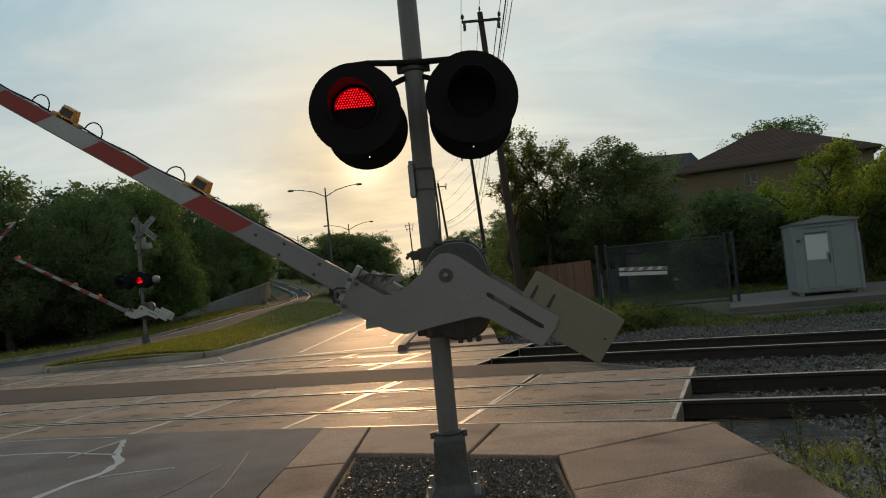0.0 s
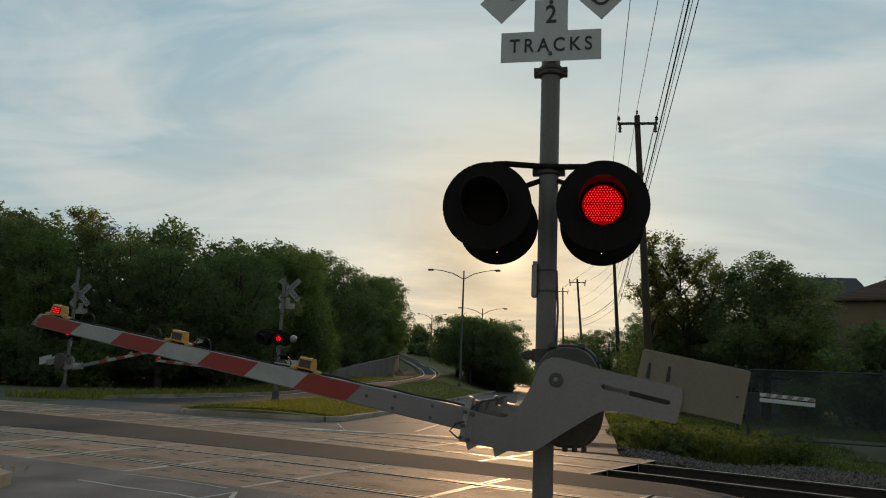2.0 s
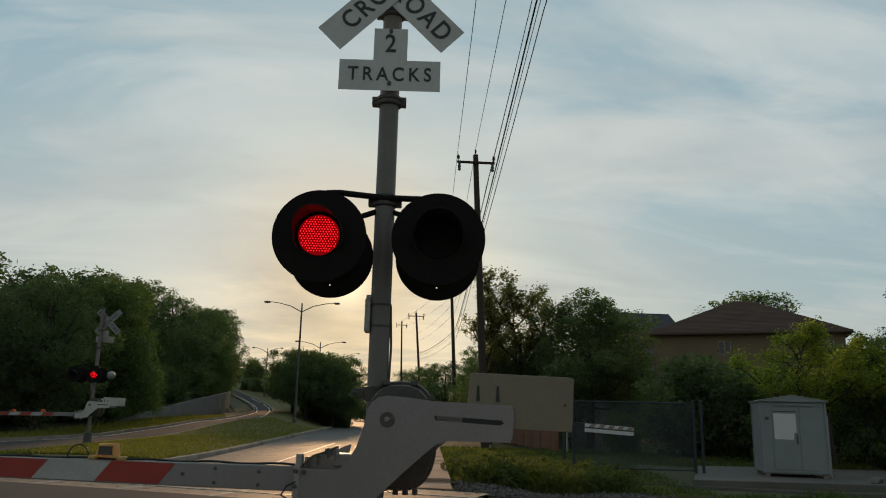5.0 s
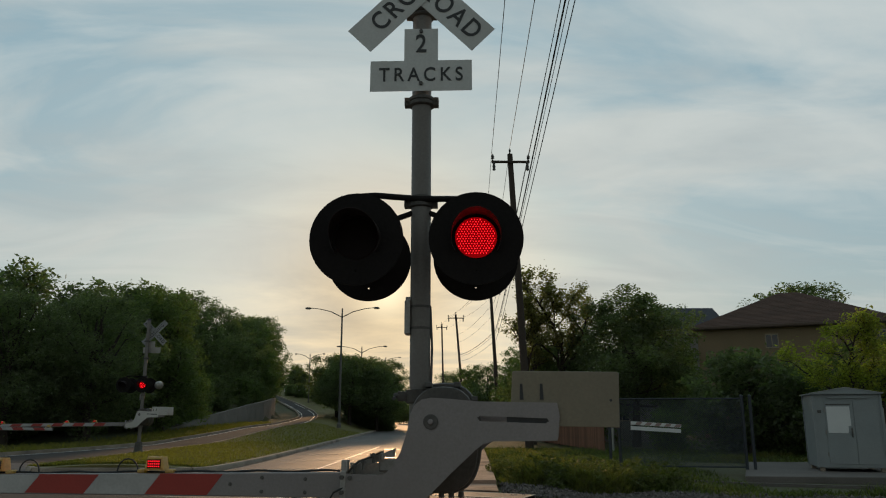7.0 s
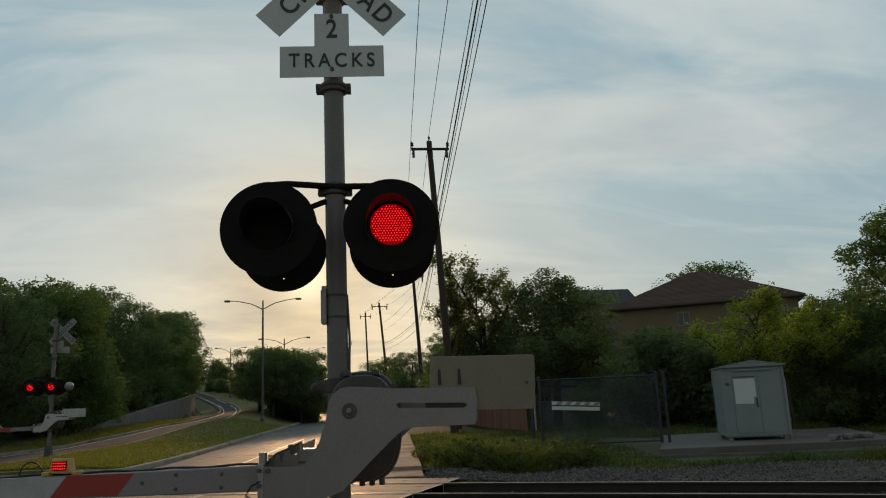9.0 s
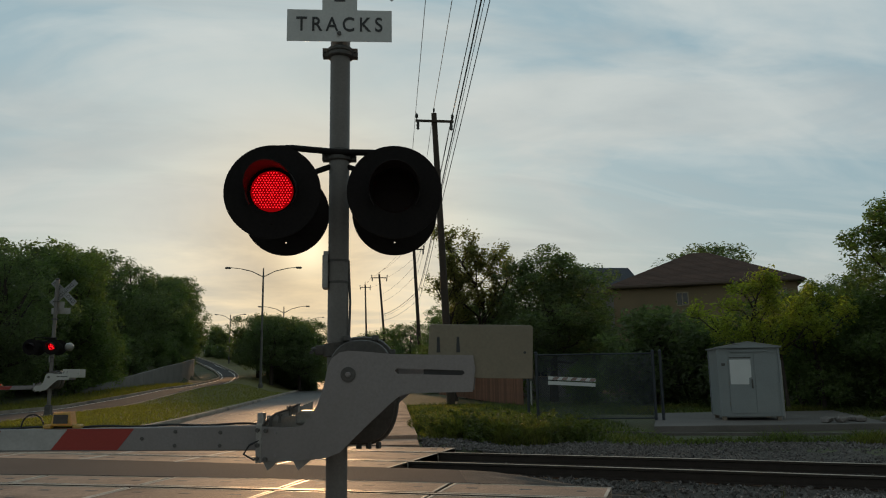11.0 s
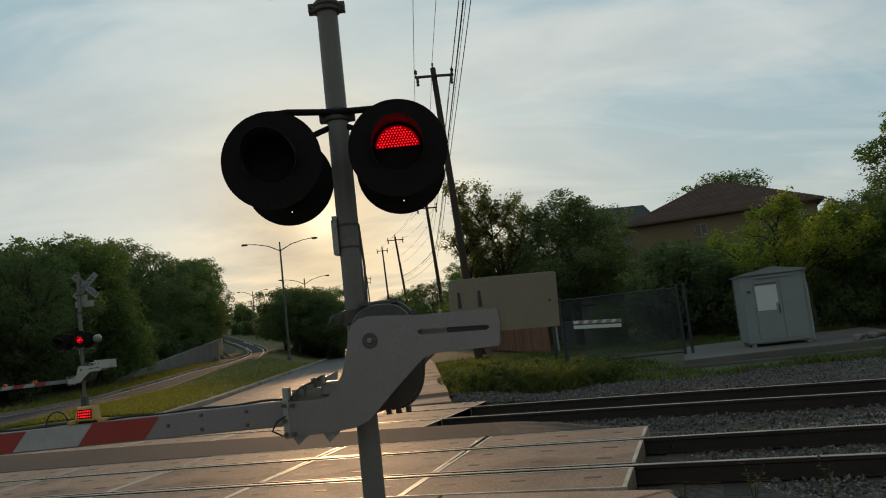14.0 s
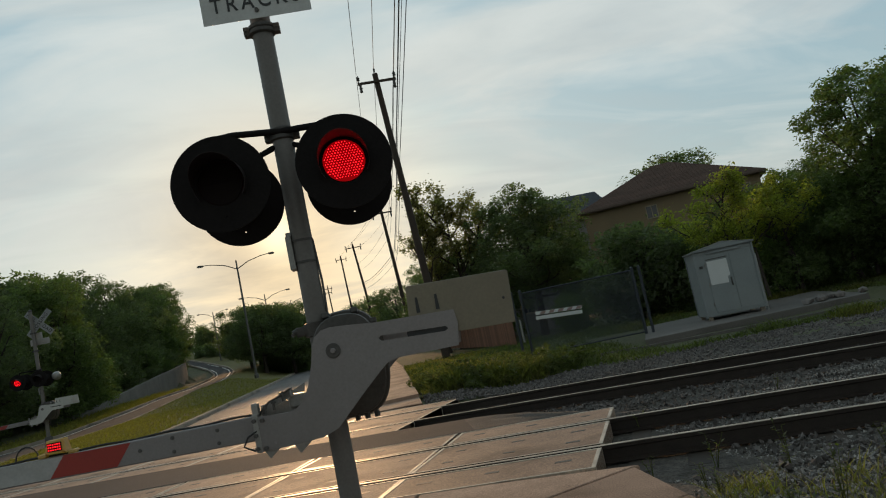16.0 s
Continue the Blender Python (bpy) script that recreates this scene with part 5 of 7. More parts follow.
def lens_rows(on):
    lit = lambda t: any(a <= t < b for a, b in on)
    angle = 0.0 if lit(0.0) else 180.0
    rows = [(0.0, angle)]
    times = sorted({t for span in on for t in span if 0 < t < 16.0})
    for t in times:
        f0 = round(t * 30) / 30
        goal = 0.0 if lit(t + 1e-3) else 180.0
        if goal == angle:
            continue
        for k, part_turn in enumerate((0.0, 1 / 3, 2 / 3, 1.0)):
            rows.append((f0 + (k - 2) / 30 + 1e-4, angle + (goal - angle) * part_turn))
        angle = goal
    rows.append((16.0 if rows[-1][0] < 15.98 else 16.1, angle))
    return [(t, pose(0, -0.004, 0, 0, 0, a)) for t, a in rows]


# spans of time in which the upper and the lower half of each lamp are lit
LEFT_ALL = [(1.17, 1.75), (3.6, 4.14), (4.74, 5.32), (5.92, 6.51), (7.22, 7.66), (8.28, 8.86), (9.48, 10.07), (10.66, 11.25), (11.86, 12.44), (13.06, 13.64), (15.42, 15.93)]
LEFT_ON = (sorted([(-1, 0.15), (14.25, 14.42), (14.6, 14.8)] + LEFT_ALL), sorted([(0.36, 0.56)] + LEFT_ALL))
RIGHT_ALL = [(1.78, 2.36), (4.15, 4.66), (5.33, 5.91), (6.52, 7.14), (8.87, 9.47), (10.08, 10.65), (11.26, 11.85), (12.45, 13.05), (15.94, 17)]
RIGHT_ON = (sorted([(0.57, 1.08), (2.95, 3.42), (8.08, 8.26), (13.66, 14.06), (14.14, 14.24), (14.82, 15.14)] + RIGHT_ALL),
            sorted([(0.57, 0.93), (2.95, 3.58), (7.92, 8.26), (13.66, 13.9), (14.82, 14.94)] + RIGHT_ALL))
ARM_ROWS = [(0.0, 34.0), (0.5, 27.7), (1.0, 21.5), (1.5, 15.4), (2.0, 9.5), (2.5, 6.4), (3.0, 4.6), (3.5, 2.5), (4.0, 1.6), (4.5, 1.3), (5.5, 0.5),
            (7.0, 0.0), (9.0, 0.3), (11.5, 0.5), (12.0, 0.1), (12.5, -0.3), (13.0, 0.2), (13.5, 0.7), (14.0, 0.4), (14.5, 0.7), (15.0, 0.6), (16.0, 1.2)]
crossing_gate(pose(0.012, 0, 0), ARM_ROWS, LEFT_ON, RIGHT_ON, "railway crossing mast with striped gate arm, crossbuck and flashing lights",
              boom_blink=(sorted([(1.76, 1.95), (2.15, 2.36)] + [(a, 12.9 if a == 12.45 else b) for a, b in RIGHT_ON[0] if a != 1.78]), sorted([(0.3, 0.56), (1.17, 1.35), (1.56, 1.7), (2.37, 2.9)] + LEFT_ALL[1:])))
FAR_ROWS = [(0.0, 31.0), (0.5, 22.0), (1.0, 13.8), (1.5, 7.2), (2.0, 4.2), (2.5, 1.5), (3.0, 0.3), (4.0, 0.0), (16.0, 0.0)]
FAR_LEFT = [(0.35, 0.72), (1.56, 1.85), (2.45, 3.45), (7.2, 7.75), (8.3, 9.05), (11.8, 12.75), (13.1, 13.6), (14.3, 14.8), (15.55, 17)]
FAR_RIGHT = [(-1, 0.35), (0.72, 1.56), (1.85, 2.45), (3.45, 7.2), (7.75, 8.3), (8.95, 11.8), (12.35, 13.1), (13.6, 14.3), (14.8, 15.55)]
crossing_gate(pose(-12.45, 24.2, 0.12), FAR_ROWS, (FAR_LEFT, FAR_LEFT), (FAR_RIGHT, FAR_RIGHT), "crossing mast on the grass median with its gate lowered", yaw=0, boom=5.0, lights_shift=-0.28, counted=False, mast_top=5.1, cross_z=4.62, cross_x=0.22)
THIRD_ROWS = [(0.0, 44.0), (0.5, 38.0), (1.0, 32.0), (1.5, 24.0), (2.0, 13.0), (2.5, 5.0), (3.0, 1.0), (4.0, 0.0), (16.0, 0.0)]
crossing_gate(pose(-21.4, 23.0, 0, 0, 0, 180), THIRD_ROWS, (FAR_LEFT, FAR_LEFT), (FAR_RIGHT, FAR_RIGHT), "crossing mast beyond the far carriageway with its gate lowered", yaw=0, boom=5.6, lights_shift=0.28, counted=False, mast_top=5.3, cross_z=4.2, cross_x=-0.15, away=True)

# ---- utility poles and wires ----


def crossarm_pole(base, top, r0, r1, arms, label):
    t = thing("utility_pole", pose(*base), label, "utility pole", "utility poles")
    v = Vector(top) - Vector(base)
    bm = bmesh.new()
    tube(bm, [(0, 0, -0.3), v * 0.5, v], [r0, (r0 + r1) / 2, r1], 12)
    part("pole", bm, POLEWOOD, t, smooth=True)
    for f, half, turn in arms:
        c = v * f
        d = Vector((math.cos(radians(turn)), math.sin(radians(turn)), 0))
        bm = bmesh.new()
        box(bm, -half, half, -0.05, 0.05, -0.06, 0.06, 0.01, Matrix.Translation(c + Vector((0, -r1 - 0.03, 0))) @ Matrix.Rotation(radians(turn), 4, "Z"))
        arm = part("crossarm", bm, POLEWOOD, t)
        for s in (-half + 0.06, half - 0.06):
            p = c + d * s + Vector((0, -r1 - 0.03, 0.05))
            bm = bmesh.new()
            lathe(bm, [(0.03, 0.0), (0.03, 0.10), (0.095, 0.14), (0.06, 0.19), (0.09, 0.24), (0.04, 0.32), (0.005, 0.38)], 10, Matrix.Translation(p))
            lathe(bm, [(0.04, -0.52), (0.085, -0.48), (0.06, -0.38), (0.085, -0.30), (0.06, -0.2), (0.085, -0.1), (0.02, -0.03)], 8, Matrix.Translation(p + d * (0.06 if s < 0 else -0.06)))
            part("insulator", bm, IRON, arm, "pin insulator", True)
    bm = bmesh.new()
    lathe(bm, [(0.02, 0.0), (0.02, 0.10), (0.065, 0.14), (0.04, 0.18), (0.06, 0.22), (0.005, 0.34)], 10, Matrix.Translation(v))
    part("top_insulator", bm, IRON, t, smooth=True)
    return t


def wire(points, r, sag=0.0, label="thin black overhead wire strung between poles"):
    t_pts = []
    for a, b in zip(points, points[1:]):
        a, b = Vector(a), Vector(b)
        for k in range(13):
            f = k / 12
            t_pts.append(a + (b - a) * f - Vector((0, 0, sag * 4 * f * (1 - f))))
    bm = bmesh.new()
    tube(bm, [p for k, p in enumerate(t_pts) if k == 0 or (p - t_pts[k - 1]).length > 1e-3], r, 5)
    return part("overhead_wire", bm, CABLE, None, label, False, None, "", "overhead wire")


P1B, P1T = (3.08, 31.8, 0.0), (2.42, 31.8, 14.75)
crossarm_pole(P1B, P1T, 0.21, 0.14, [(0.968, 0.98, 3)], "tall leaning wooden utility pole with a crossarm")
P2B, P2T = (2.75, 62, 0.0), (2.1, 62, 13.2)
crossarm_pole(P2B, P2T, 0.2, 0.13, [(0.965, 0.95, 3)], "wooden utility pole beyond the trees")
P3B, P3T = (-0.6, 96, 0.5), (-1.75, 96, 15.1)
crossarm_pole(P3B, P3T, 0.2, 0.13, [(0.965, 1.1, 3)], "distant wooden utility pole")
P4B, P4T = (-4.6, 130, 1.0), (-5.0, 130, 18.0)
crossarm_pole(P4B, P4T, 0.2, 0.13, [(0.96, 1.0, 3)], "distant wooden utility pole")
P5B, P5T = (-10.5, 170, 1.5), (-10.9, 170, 16.5)
crossarm_pole(P5B, P5T, 0.2, 0.13, [(0.96, 1.0, 3), (0.9, 0.8, 3)], "distant wooden utility pole")


def back(p, q, y):
    """The line from p through q carried on to y."""
    f = (y - p[1]) / (q[1] - p[1])
    return tuple(p[k] + (q[k] - p[k]) * f for k in range(3))


L1, C1, R1 = (1.46, 31.75, 14.62), (2.42, 31.8, 15.08), (3.36, 31.75, 14.62)
for p, q in ((L1, (1.43, 15, 13.62)), (C1, (2.32, 15, 13.62))):
    wire([back(p, q, -22), p], 0.013)
wire([L1, (1.2, 62, 12.9), (-2.8, 96, 14.7), (-5.9, 130, 17.4)], 0.012, 0.35)
wire([C1, (2.1, 62, 13.5), (-1.75, 96, 15.4), (-5.0, 130, 18.3)], 0.012, 0.35)
wire([R1, (3.0, 62, 12.9), (-0.7, 96, 14.7), (-4.0, 130, 17.4)], 0.012, 0.35)
LOW = [((3.36, 31.7, 14.55), (3.08, 15, 13.56), 0.014), ((3.05, 31.7, 13.3), (3.05, 15, 13.40), 0.011), ((2.84, 31.7, 11.3), (3.17, 15, 13.34), 0.028), ((2.84, 31.7, 11.0), (3.28, 15, 13.34), 0.012),
       ((2.82, 31.7, 10.3), (3.43, 15, 13.26), 0.017)]
for k, (p, q, r) in enumerate(LOW):
    wire([(q[0] + (q[0] - p[0]) * 0.9, -1.0, q[2] + 1.2), q, p], r, 0.05)
    wire([p, (2.45 + 0.03 * k, 62, p[2] * 0.8), (-1.4, 96, p[2] * 0.85)], r, 0.4)

# ---- street lamps ----


def street_lamp(x, y, z, height, reach, turn, label, arms=(-1, 1)):
    t = thing("street_lamp", pose(x, y, z, 0, 0, turn), label, "street lamp", "street lamps")
    bm = bmesh.new()
    lathe(bm, [(0.2, -0.2), (0.2, 0.12), (0.12, 0.2), (0.11, 1.0), (0.075, height - 0.9), (0.06, height)], 12)
    part("post", bm, LAMPSTEEL, t, smooth=True)
    for s in arms:
        bm = bmesh.new()
        tube(bm, [(0, 0, height - 0.8), (s * reach * 0.3, 0, height - 0.28), (s * reach * 0.62, 0, height - 0.02), (s * reach * 0.85, 0, height + 0.06)], [0.045, 0.04, 0.035, 0.03], 8)
        arm = part("arm", bm, LAMPSTEEL, t, smooth=True)
        bm = bmesh.new()
        prism(bm, [(s * reach * 0.83, height + 0.02), (s * reach * 0.87, height - 0.06), (s * reach * 0.98, height - 0.05), (s * reach, height + 0.05), (s * reach * 0.96, height + 0.12), (s * reach * 0.85, height + 0.11)], -0.13, 0.13, 0.03)
        part("lamp_head", bm, LAMPSTEEL, arm, "flat cobra lamp head, unlit")
    return t


street_lamp(-11.36, 62, 0.75, 10.35, 3.42, 0, "tall street lamp with two curved arms on the median")
street_lamp(-13.9, 92, 1.0, 9.4, 3.3, 0, "distant double-armed street lamp")
street_lamp(-25.0, 112, 2.4, 8.7, 2.4, 0, "distant double-armed street lamp")
street_lamp(-17.5, 150, 3.0, 10.5, 3.3, 0, "distant double-armed street lamp")

# ---- relay cabinet, pad, fence ----


def relay_cabinet():
    t = thing("relay_cabinet", pose(10.98, 17.55, 0.06, 0, 0, -14), "pale grey metal signal cabinet with low gabled roof", "signal cabinet")
    w, d, h = 0.86, 0.75, 2.03
    bm = bmesh.new()
    box(bm, -w, w, -d, d, 0.05, h, 0.015)
    part("body", bm, CABINET, t)
    for sx in (-1, 1):
        for sy in (-1, 1):
            bm = bmesh.new()
            x, y = sx * w, sy * d
            box(bm, x - 0.028, x + 0.028, y - 0.028, y + 0.028, 0.05, h - 0.004, 0.006)
            part("corner_angle", bm, CABINET, t, "folded sheet corner")
    bm = bmesh.new()
    prism(bm, [(-w - 0.07, h), (w + 0.07, h), (w + 0.07, h + 0.035), (0.0, h + 0.19), (-w - 0.07, h + 0.035)], -d - 0.10, d + 0.10, 0.008)
    roof = part("roof", bm, CABINET, t, "shallow gabled sheet roof")
    bm = bmesh.new()
    for s in (-1, 1):
        tube(bm, [(s * (w + 0.075), -d - 0.102, h + 0.03), (0.0, -d - 0.102, h + 0.187)], 0.013, 6)
    part("verge_strip", bm, GALV, roof, "folded metal verge")
    bm = bmesh.new()
    box(bm, -w * 0.58, w * 0.62, -d - 0.055, -d - 0.002, h - 0.115, h - 0.055, 0.012)
    part("rain_strip", bm, CABINET, t, "projecting drip strip over the door")
    bm = bmesh.new()
    box(bm, -w * 0.66, w * 0.16, -d - 0.018, -d, 0.14, h - 0.17, 0.008)
    door = part("door", bm, CABINET, t, "flat sheet door")
    bm = bmesh.new()
    box(bm, w * 0.185, w * 0.90, -d - 0.014, -d, 0.14, h - 0.17, 0.008)
    part("door", bm, CABINET, t, "flat sheet door")
    bm = bmesh.new()
    box(bm, 0.05, 0.085, -d - 0.065, -d - 0.02, 0.92, 1.12, 0.008)
    tube(bm, [(0.068, -d - 0.05, 0.94), (0.068, -d - 0.05, 0.86)], 0.02, 8)
    part("handle", bm, IRON, door, "steel handle with a padlock")
    bm = bmesh.new()
    prism(bm, [(-0.53, 0.98), (-0.02, 0.97), (-0.01, 1.16), (0.06, 1.18), (0.06, 1.70), (-0.53, 1.70)], -d - 0.0245, -d - 0.0195)
    part("notice", bm, PLACARD, door, "blank white notice plate with a torn corner")
    bm = bmesh.new()
    box(bm, -0.54, 0.08, -d - 0.03, -d - 0.019, 1.74, 1.77, 0.003)
    part("notice_rail", bm, IRON, door, "thin dark strip over the notice")
    bm = bmesh.new()
    for z in (0.4, 1.0, 1.6):
        tube(bm, [(-w * 0.68, -d - 0.022, z - 0.06), (-w * 0.68, -d - 0.022, z + 0.06)], 0.014, 6)
    part("hinge", bm, GALV, door)
    bm = bmesh.new()
    box(bm, -w + 0.10, -w + 0.20, -d - 0.03, -d - 0.001, 1.52, 1.60, 0.008)
    part("vent", bm, IRON, t, "small dark vent")
    bm = bmesh.new()
    tube(bm, [(w + 0.05, -d + 0.08, -0.06), (w + 0.05, -d + 0.08, 1.65), (w - 0.02, -d + 0.08, 1.72)], 0.024, 8)
    for z in (0.5, 1.2):
        box(bm, w, w + 0.08, -d + 0.04, -d + 0.12, z - 0.015, z + 0.015, 0.003)
    part("conduit", bm, GALV, t, "grey cable conduit clipped to the side", True)
    for x in (-w + 0.1, w - 0.1):
        for y in (-d + 0.1, d - 0.1):
            bm = bmesh.new()
            box(bm, x - 0.06, x + 0.06, y - 0.06, y + 0.06, -0.06, 0.05)
            part("foot", bm, KERB, t)
    return t


relay_cabinet()
bm = bmesh.new()
slab(bm, [(7.3, 15.25), (13.6, 14.75), (15.9, 21.2), (9.6, 21.6)], -0.4, 0.0, 0.02)
part("concrete_pad", bm, PADCONC, None, "worn grey concrete pad under the cabinet", False, None, "structure", "concrete pad")
edge_bar("kerb", [(12.9, 12.9), (11.3, 13.5), (9.6, 14.0), (7.15, 14.75), (5.6, 15.6)], -0.4, 0.02, 0.14, PADCONC, "low concrete edging before the pad", "kerb")


def rubble():
    for k in range(9):
        bm = bmesh.new()
        bmesh.ops.create_icosphere(bm, subdivisions=1, radius=0.14)
        for v in bm.verts:
            v.co *= random.uniform(0.7, 1.25)
        bmesh.ops.scale(bm, vec=(1.3, 1.0, 0.75), verts=bm.verts[:])
        part("rock", bm, FARSTONE, None, "broken rock on the concrete pad", False,
             pose(12.1 + 0.24 * k * random.uniform(0.6, 1.2), 15.5 + random.uniform(-0.3, 0.3), 0.07, 0, 0, random.uniform(0, 180)), "", "rock")["group"] = "rocks"


rubble()


def chain_fence():
    t = thing("chain_link_fence", pose(0, 0, 0), "chain-link fence panel between steel posts with a board on it", "fence")
    a, b, h, z0 = Vector((4.75, 18.3, 0)), Vector((8.25, 17.75, 0)), 2.0, -0.12
    d = (b - a).normalized()
    n = Vector((-d.y, d.x, 0))
    L = (b - a).length
    for s in (-0.28, 0.0, L, L + 0.22):
        bm = bmesh.new()
        p = a + d * s
        tube(bm, [p + Vector((0, 0, z0 - 0.2)), p + Vector((0, 0, h + 0.06))], 0.045, 10)
        lathe(bm, [(0.05, h + 0.05), (0.05, h + 0.08), (0.02, h + 0.11)], 10, Matrix.Translation(p))
        part("post", bm, FENCEWIRE, t, smooth=True)
    for z in (h, 0.06):
        bm = bmesh.new()
        tube(bm, [a + Vector((0, 0, z)), b + Vector((0, 0, z))], 0.022, 8)
        part("fence_rail", bm, FENCEWIRE, t, smooth=True)
    bm = bmesh.new()
    step = 0.066
    k = -int(h / step)
    while k * step < L:
        for sgn in (1, -1):
            s0 = k * step if sgn > 0 else k * step + h
            s1 = s0 + sgn * h
            p0, p1, za, zb = s0, s1, 0.06, h
            # clip to the panel
            def cl(s, z, s_b, z_b):
                if s < 0:
                    z = z + (z_b - z) * (0 - s) / (s_b - s)
                    s = 0
                if s > L:
                    z = z + (z_b - z) * (L - s) / (s_b - s)
                    s = L
                return s, z
            q0 = cl(p0, za, p1, zb)
            q1 = cl(p1, zb, p0, za)
            if (0 <= q0[0] <= L) and (0 <= q1[0] <= L) and abs(q0[0] - q1[0]) > 0.03 and max(p0, p1) > 0 and min(p0, p1) < L:
                tube(bm, [a + d * q0[0] + Vector((0, 0, q0[1])), a + d * q1[0] + Vector((0, 0, q1[1]))], 0.0058, 3, False)
        k += 1
    part("chain_mesh", bm, FENCEWIRE, t, "woven wire mesh")
    # board hung on the mesh
    bm = bmesh.new()
    m = Matrix.Translation(a + d * 1.05 + Vector((0, -0.05, 1.18))) @ Matrix.Rotation(math.atan2(d.y, d.x), 4, "Z") @ Matrix.Rotation(radians(3.5), 4, "Y")
    box(bm, -0.72, 0.72, -0.012, 0.012, -0.055, 0.055, 0.003, m @ Matrix.Translation((0, 0, -0.07)))
    box(bm, -0.72, 0.72, -0.012, 0.012, -0.05, 0.05, 0.003, m @ Matrix.Translation((0, 0, 0.075)))
    part("board", bm, PLACARD, t, "pair of white boards wired to the mesh")
    bm = bmesh.new()
    for k in range(5):
        prism(bm, [(-0.6 + 0.28 * k, -0.045), (-0.45 + 0.28 * k, -0.045), (-0.38 + 0.28 * k, 0.045), (-0.53 + 0.28 * k, 0.045)], -0.016, -0.0125)
    bmesh.ops.transform(bm, matrix=m @ Matrix.Translation((0, 0, 0.075)), verts=bm.verts[:])
    part("board_stripes", bm, ORANGE, t, "faded slanting stripes")
    return t


chain_fence()


def wood_fence():
    t = thing("wooden_fence", pose(0, 0, 0), "weathered red cedar board fence", "fence")
    bm = bmesh.new()
    box(bm, -0.068, 0.068, -0.01, 0.01, 0, 1.85)
    for v in bm.verts:
        if v.co.z > 1:
            v.co.z -= 0.04 if abs(v.co.x) > 0.05 else 0
    me = finish("board", bm, FENCEWOOD)
    a, b = Vector((3.45, 48, 0.1)), Vector((6.2, 29.5, 0.0))
    d = (b - a).normalized()
    L = (b - a).length
    s = 0
    rz = math.atan2(d.y, d.x)
    while s < L:
        o = new("board", me)
        o.parent = t
        o.matrix_basis = Matrix.Translation(a + d * s + Vector((0, 0, random.uniform(-0.03, 0.03)))) @ Matrix.Rotation(rz, 4, "Z") @ Matrix.Rotation(radians(random.uniform(-1, 1)), 4, "Y")
        s += 0.146
    bm = bmesh.new()
    for z in (0.4, 1.5):
        tube(bm, [a + Vector((0.04, 0, z)), b + Vector((0.04, 0, z))], 0.04, 4)
    part("fence_rail", bm, FENCEWOOD, t)
    bm = bmesh.new()
    tube(bm, [b + Vector((0.3, -0.5, -0.2)), b + Vector((0.3, -0.5, 1.1))], 0.05, 8)
    part("end_post", bm, GALV, t, "grey metal end post")
    return t


wood_fence()

# ---- houses ----


def window(parent, x, y, z, w, h):
    bm = bmesh.new()
    for x0, x1, z0, z1 in ((-w, -w + 0.07, 0, h), (w - 0.07, w, 0, h), (-w + 0.07, w - 0.07, 0, 0.07), (-w + 0.07, w - 0.07, h - 0.07, h), (-0.03, 0.03, 0.07, h - 0.07)):
        box(bm, x + x0, x + x1, y - 0.06, y + 0.02, z + z0, z + z1)
    win = part("window", bm, TRIM, parent, "small framed window")
    for s in (-1, 1):
        bm = bmesh.new()
        box(bm, x + (s - 1) * (w - 0.07) / 2 + (0.03 if s > 0 else 0), x + (s + 1) * (w - 0.07) / 2 - (0.03 if s < 0 else 0), y - 0.03, y - 0.018, z + 0.07, z + h - 0.07)
        part("pane", bm, GLASS, win, "dark glass")
    return win


def hip_house(m, w, d, wall_h, rise, over, wall_mat, roof_mat, label, wins, courses=24, steep_ends=False):
    """A house with a hipped roof laid in overlapping shingle courses."""
    t = thing("house", m, label, "house", "houses")
    bm = bmesh.new()
    box(bm, -w, w, -d, d, -0.5, wall_h)
    part("wall", bm, wall_mat, t)
    bm = bmesh.new()
    W, D = w + over, d + over
    box(bm, -W, W, -D, D, wall_h - 0.04, wall_h + 0.14)
    part("eaves_board", bm, EAVES, t, "brown painted eaves board")
    ridge = W - 0.35 if steep_ends else max(W - D, 0.0)
    for side in range(4):
        for k in range(courses):
            bm = bmesh.new()
            f0, f1 = k / courses, (k + 1) / courses
            def corner(f, s):
                ww, dd = W + (ridge - W) * f, D * (1 - f)
                pts = ((-ww, -dd), (ww, -dd), (ww, dd), (-ww, dd))
                return pts[(side + s) % 4]
            z0, z1 = wall_h + 0.14 + rise * f0, wall_h + 0.14 + rise * f1
            a, b = corner(f0, 0), corner(f0, 1)
            c, e = corner(f1, 1), corner(f1, 0)
            lip = 0.014
            v = [bm.verts.new((*a, z0 + lip)), bm.verts.new((*b, z0 + lip)), bm.verts.new((*c, z1)), bm.verts.new((*e, z1)), bm.verts.new((*a, z0)), bm.verts.new((*b, z0))]
            bm.faces.new(v[:4])
            bm.faces.new((v[0], v[4], v[5], v[1]))
            part("shingle_course", bm, roof_mat, t)
    for (x, z, ww, hh) in wins:
        window(t, x, -d, z, ww, hh)
    bm = bmesh.new()
    box(bm, -W, W, -D - 0.09, -D, wall_h + 0.0, wall_h + 0.1, 0.01)
    part("gutter", bm, EAVES, t, "brown painted gutter")
    return t


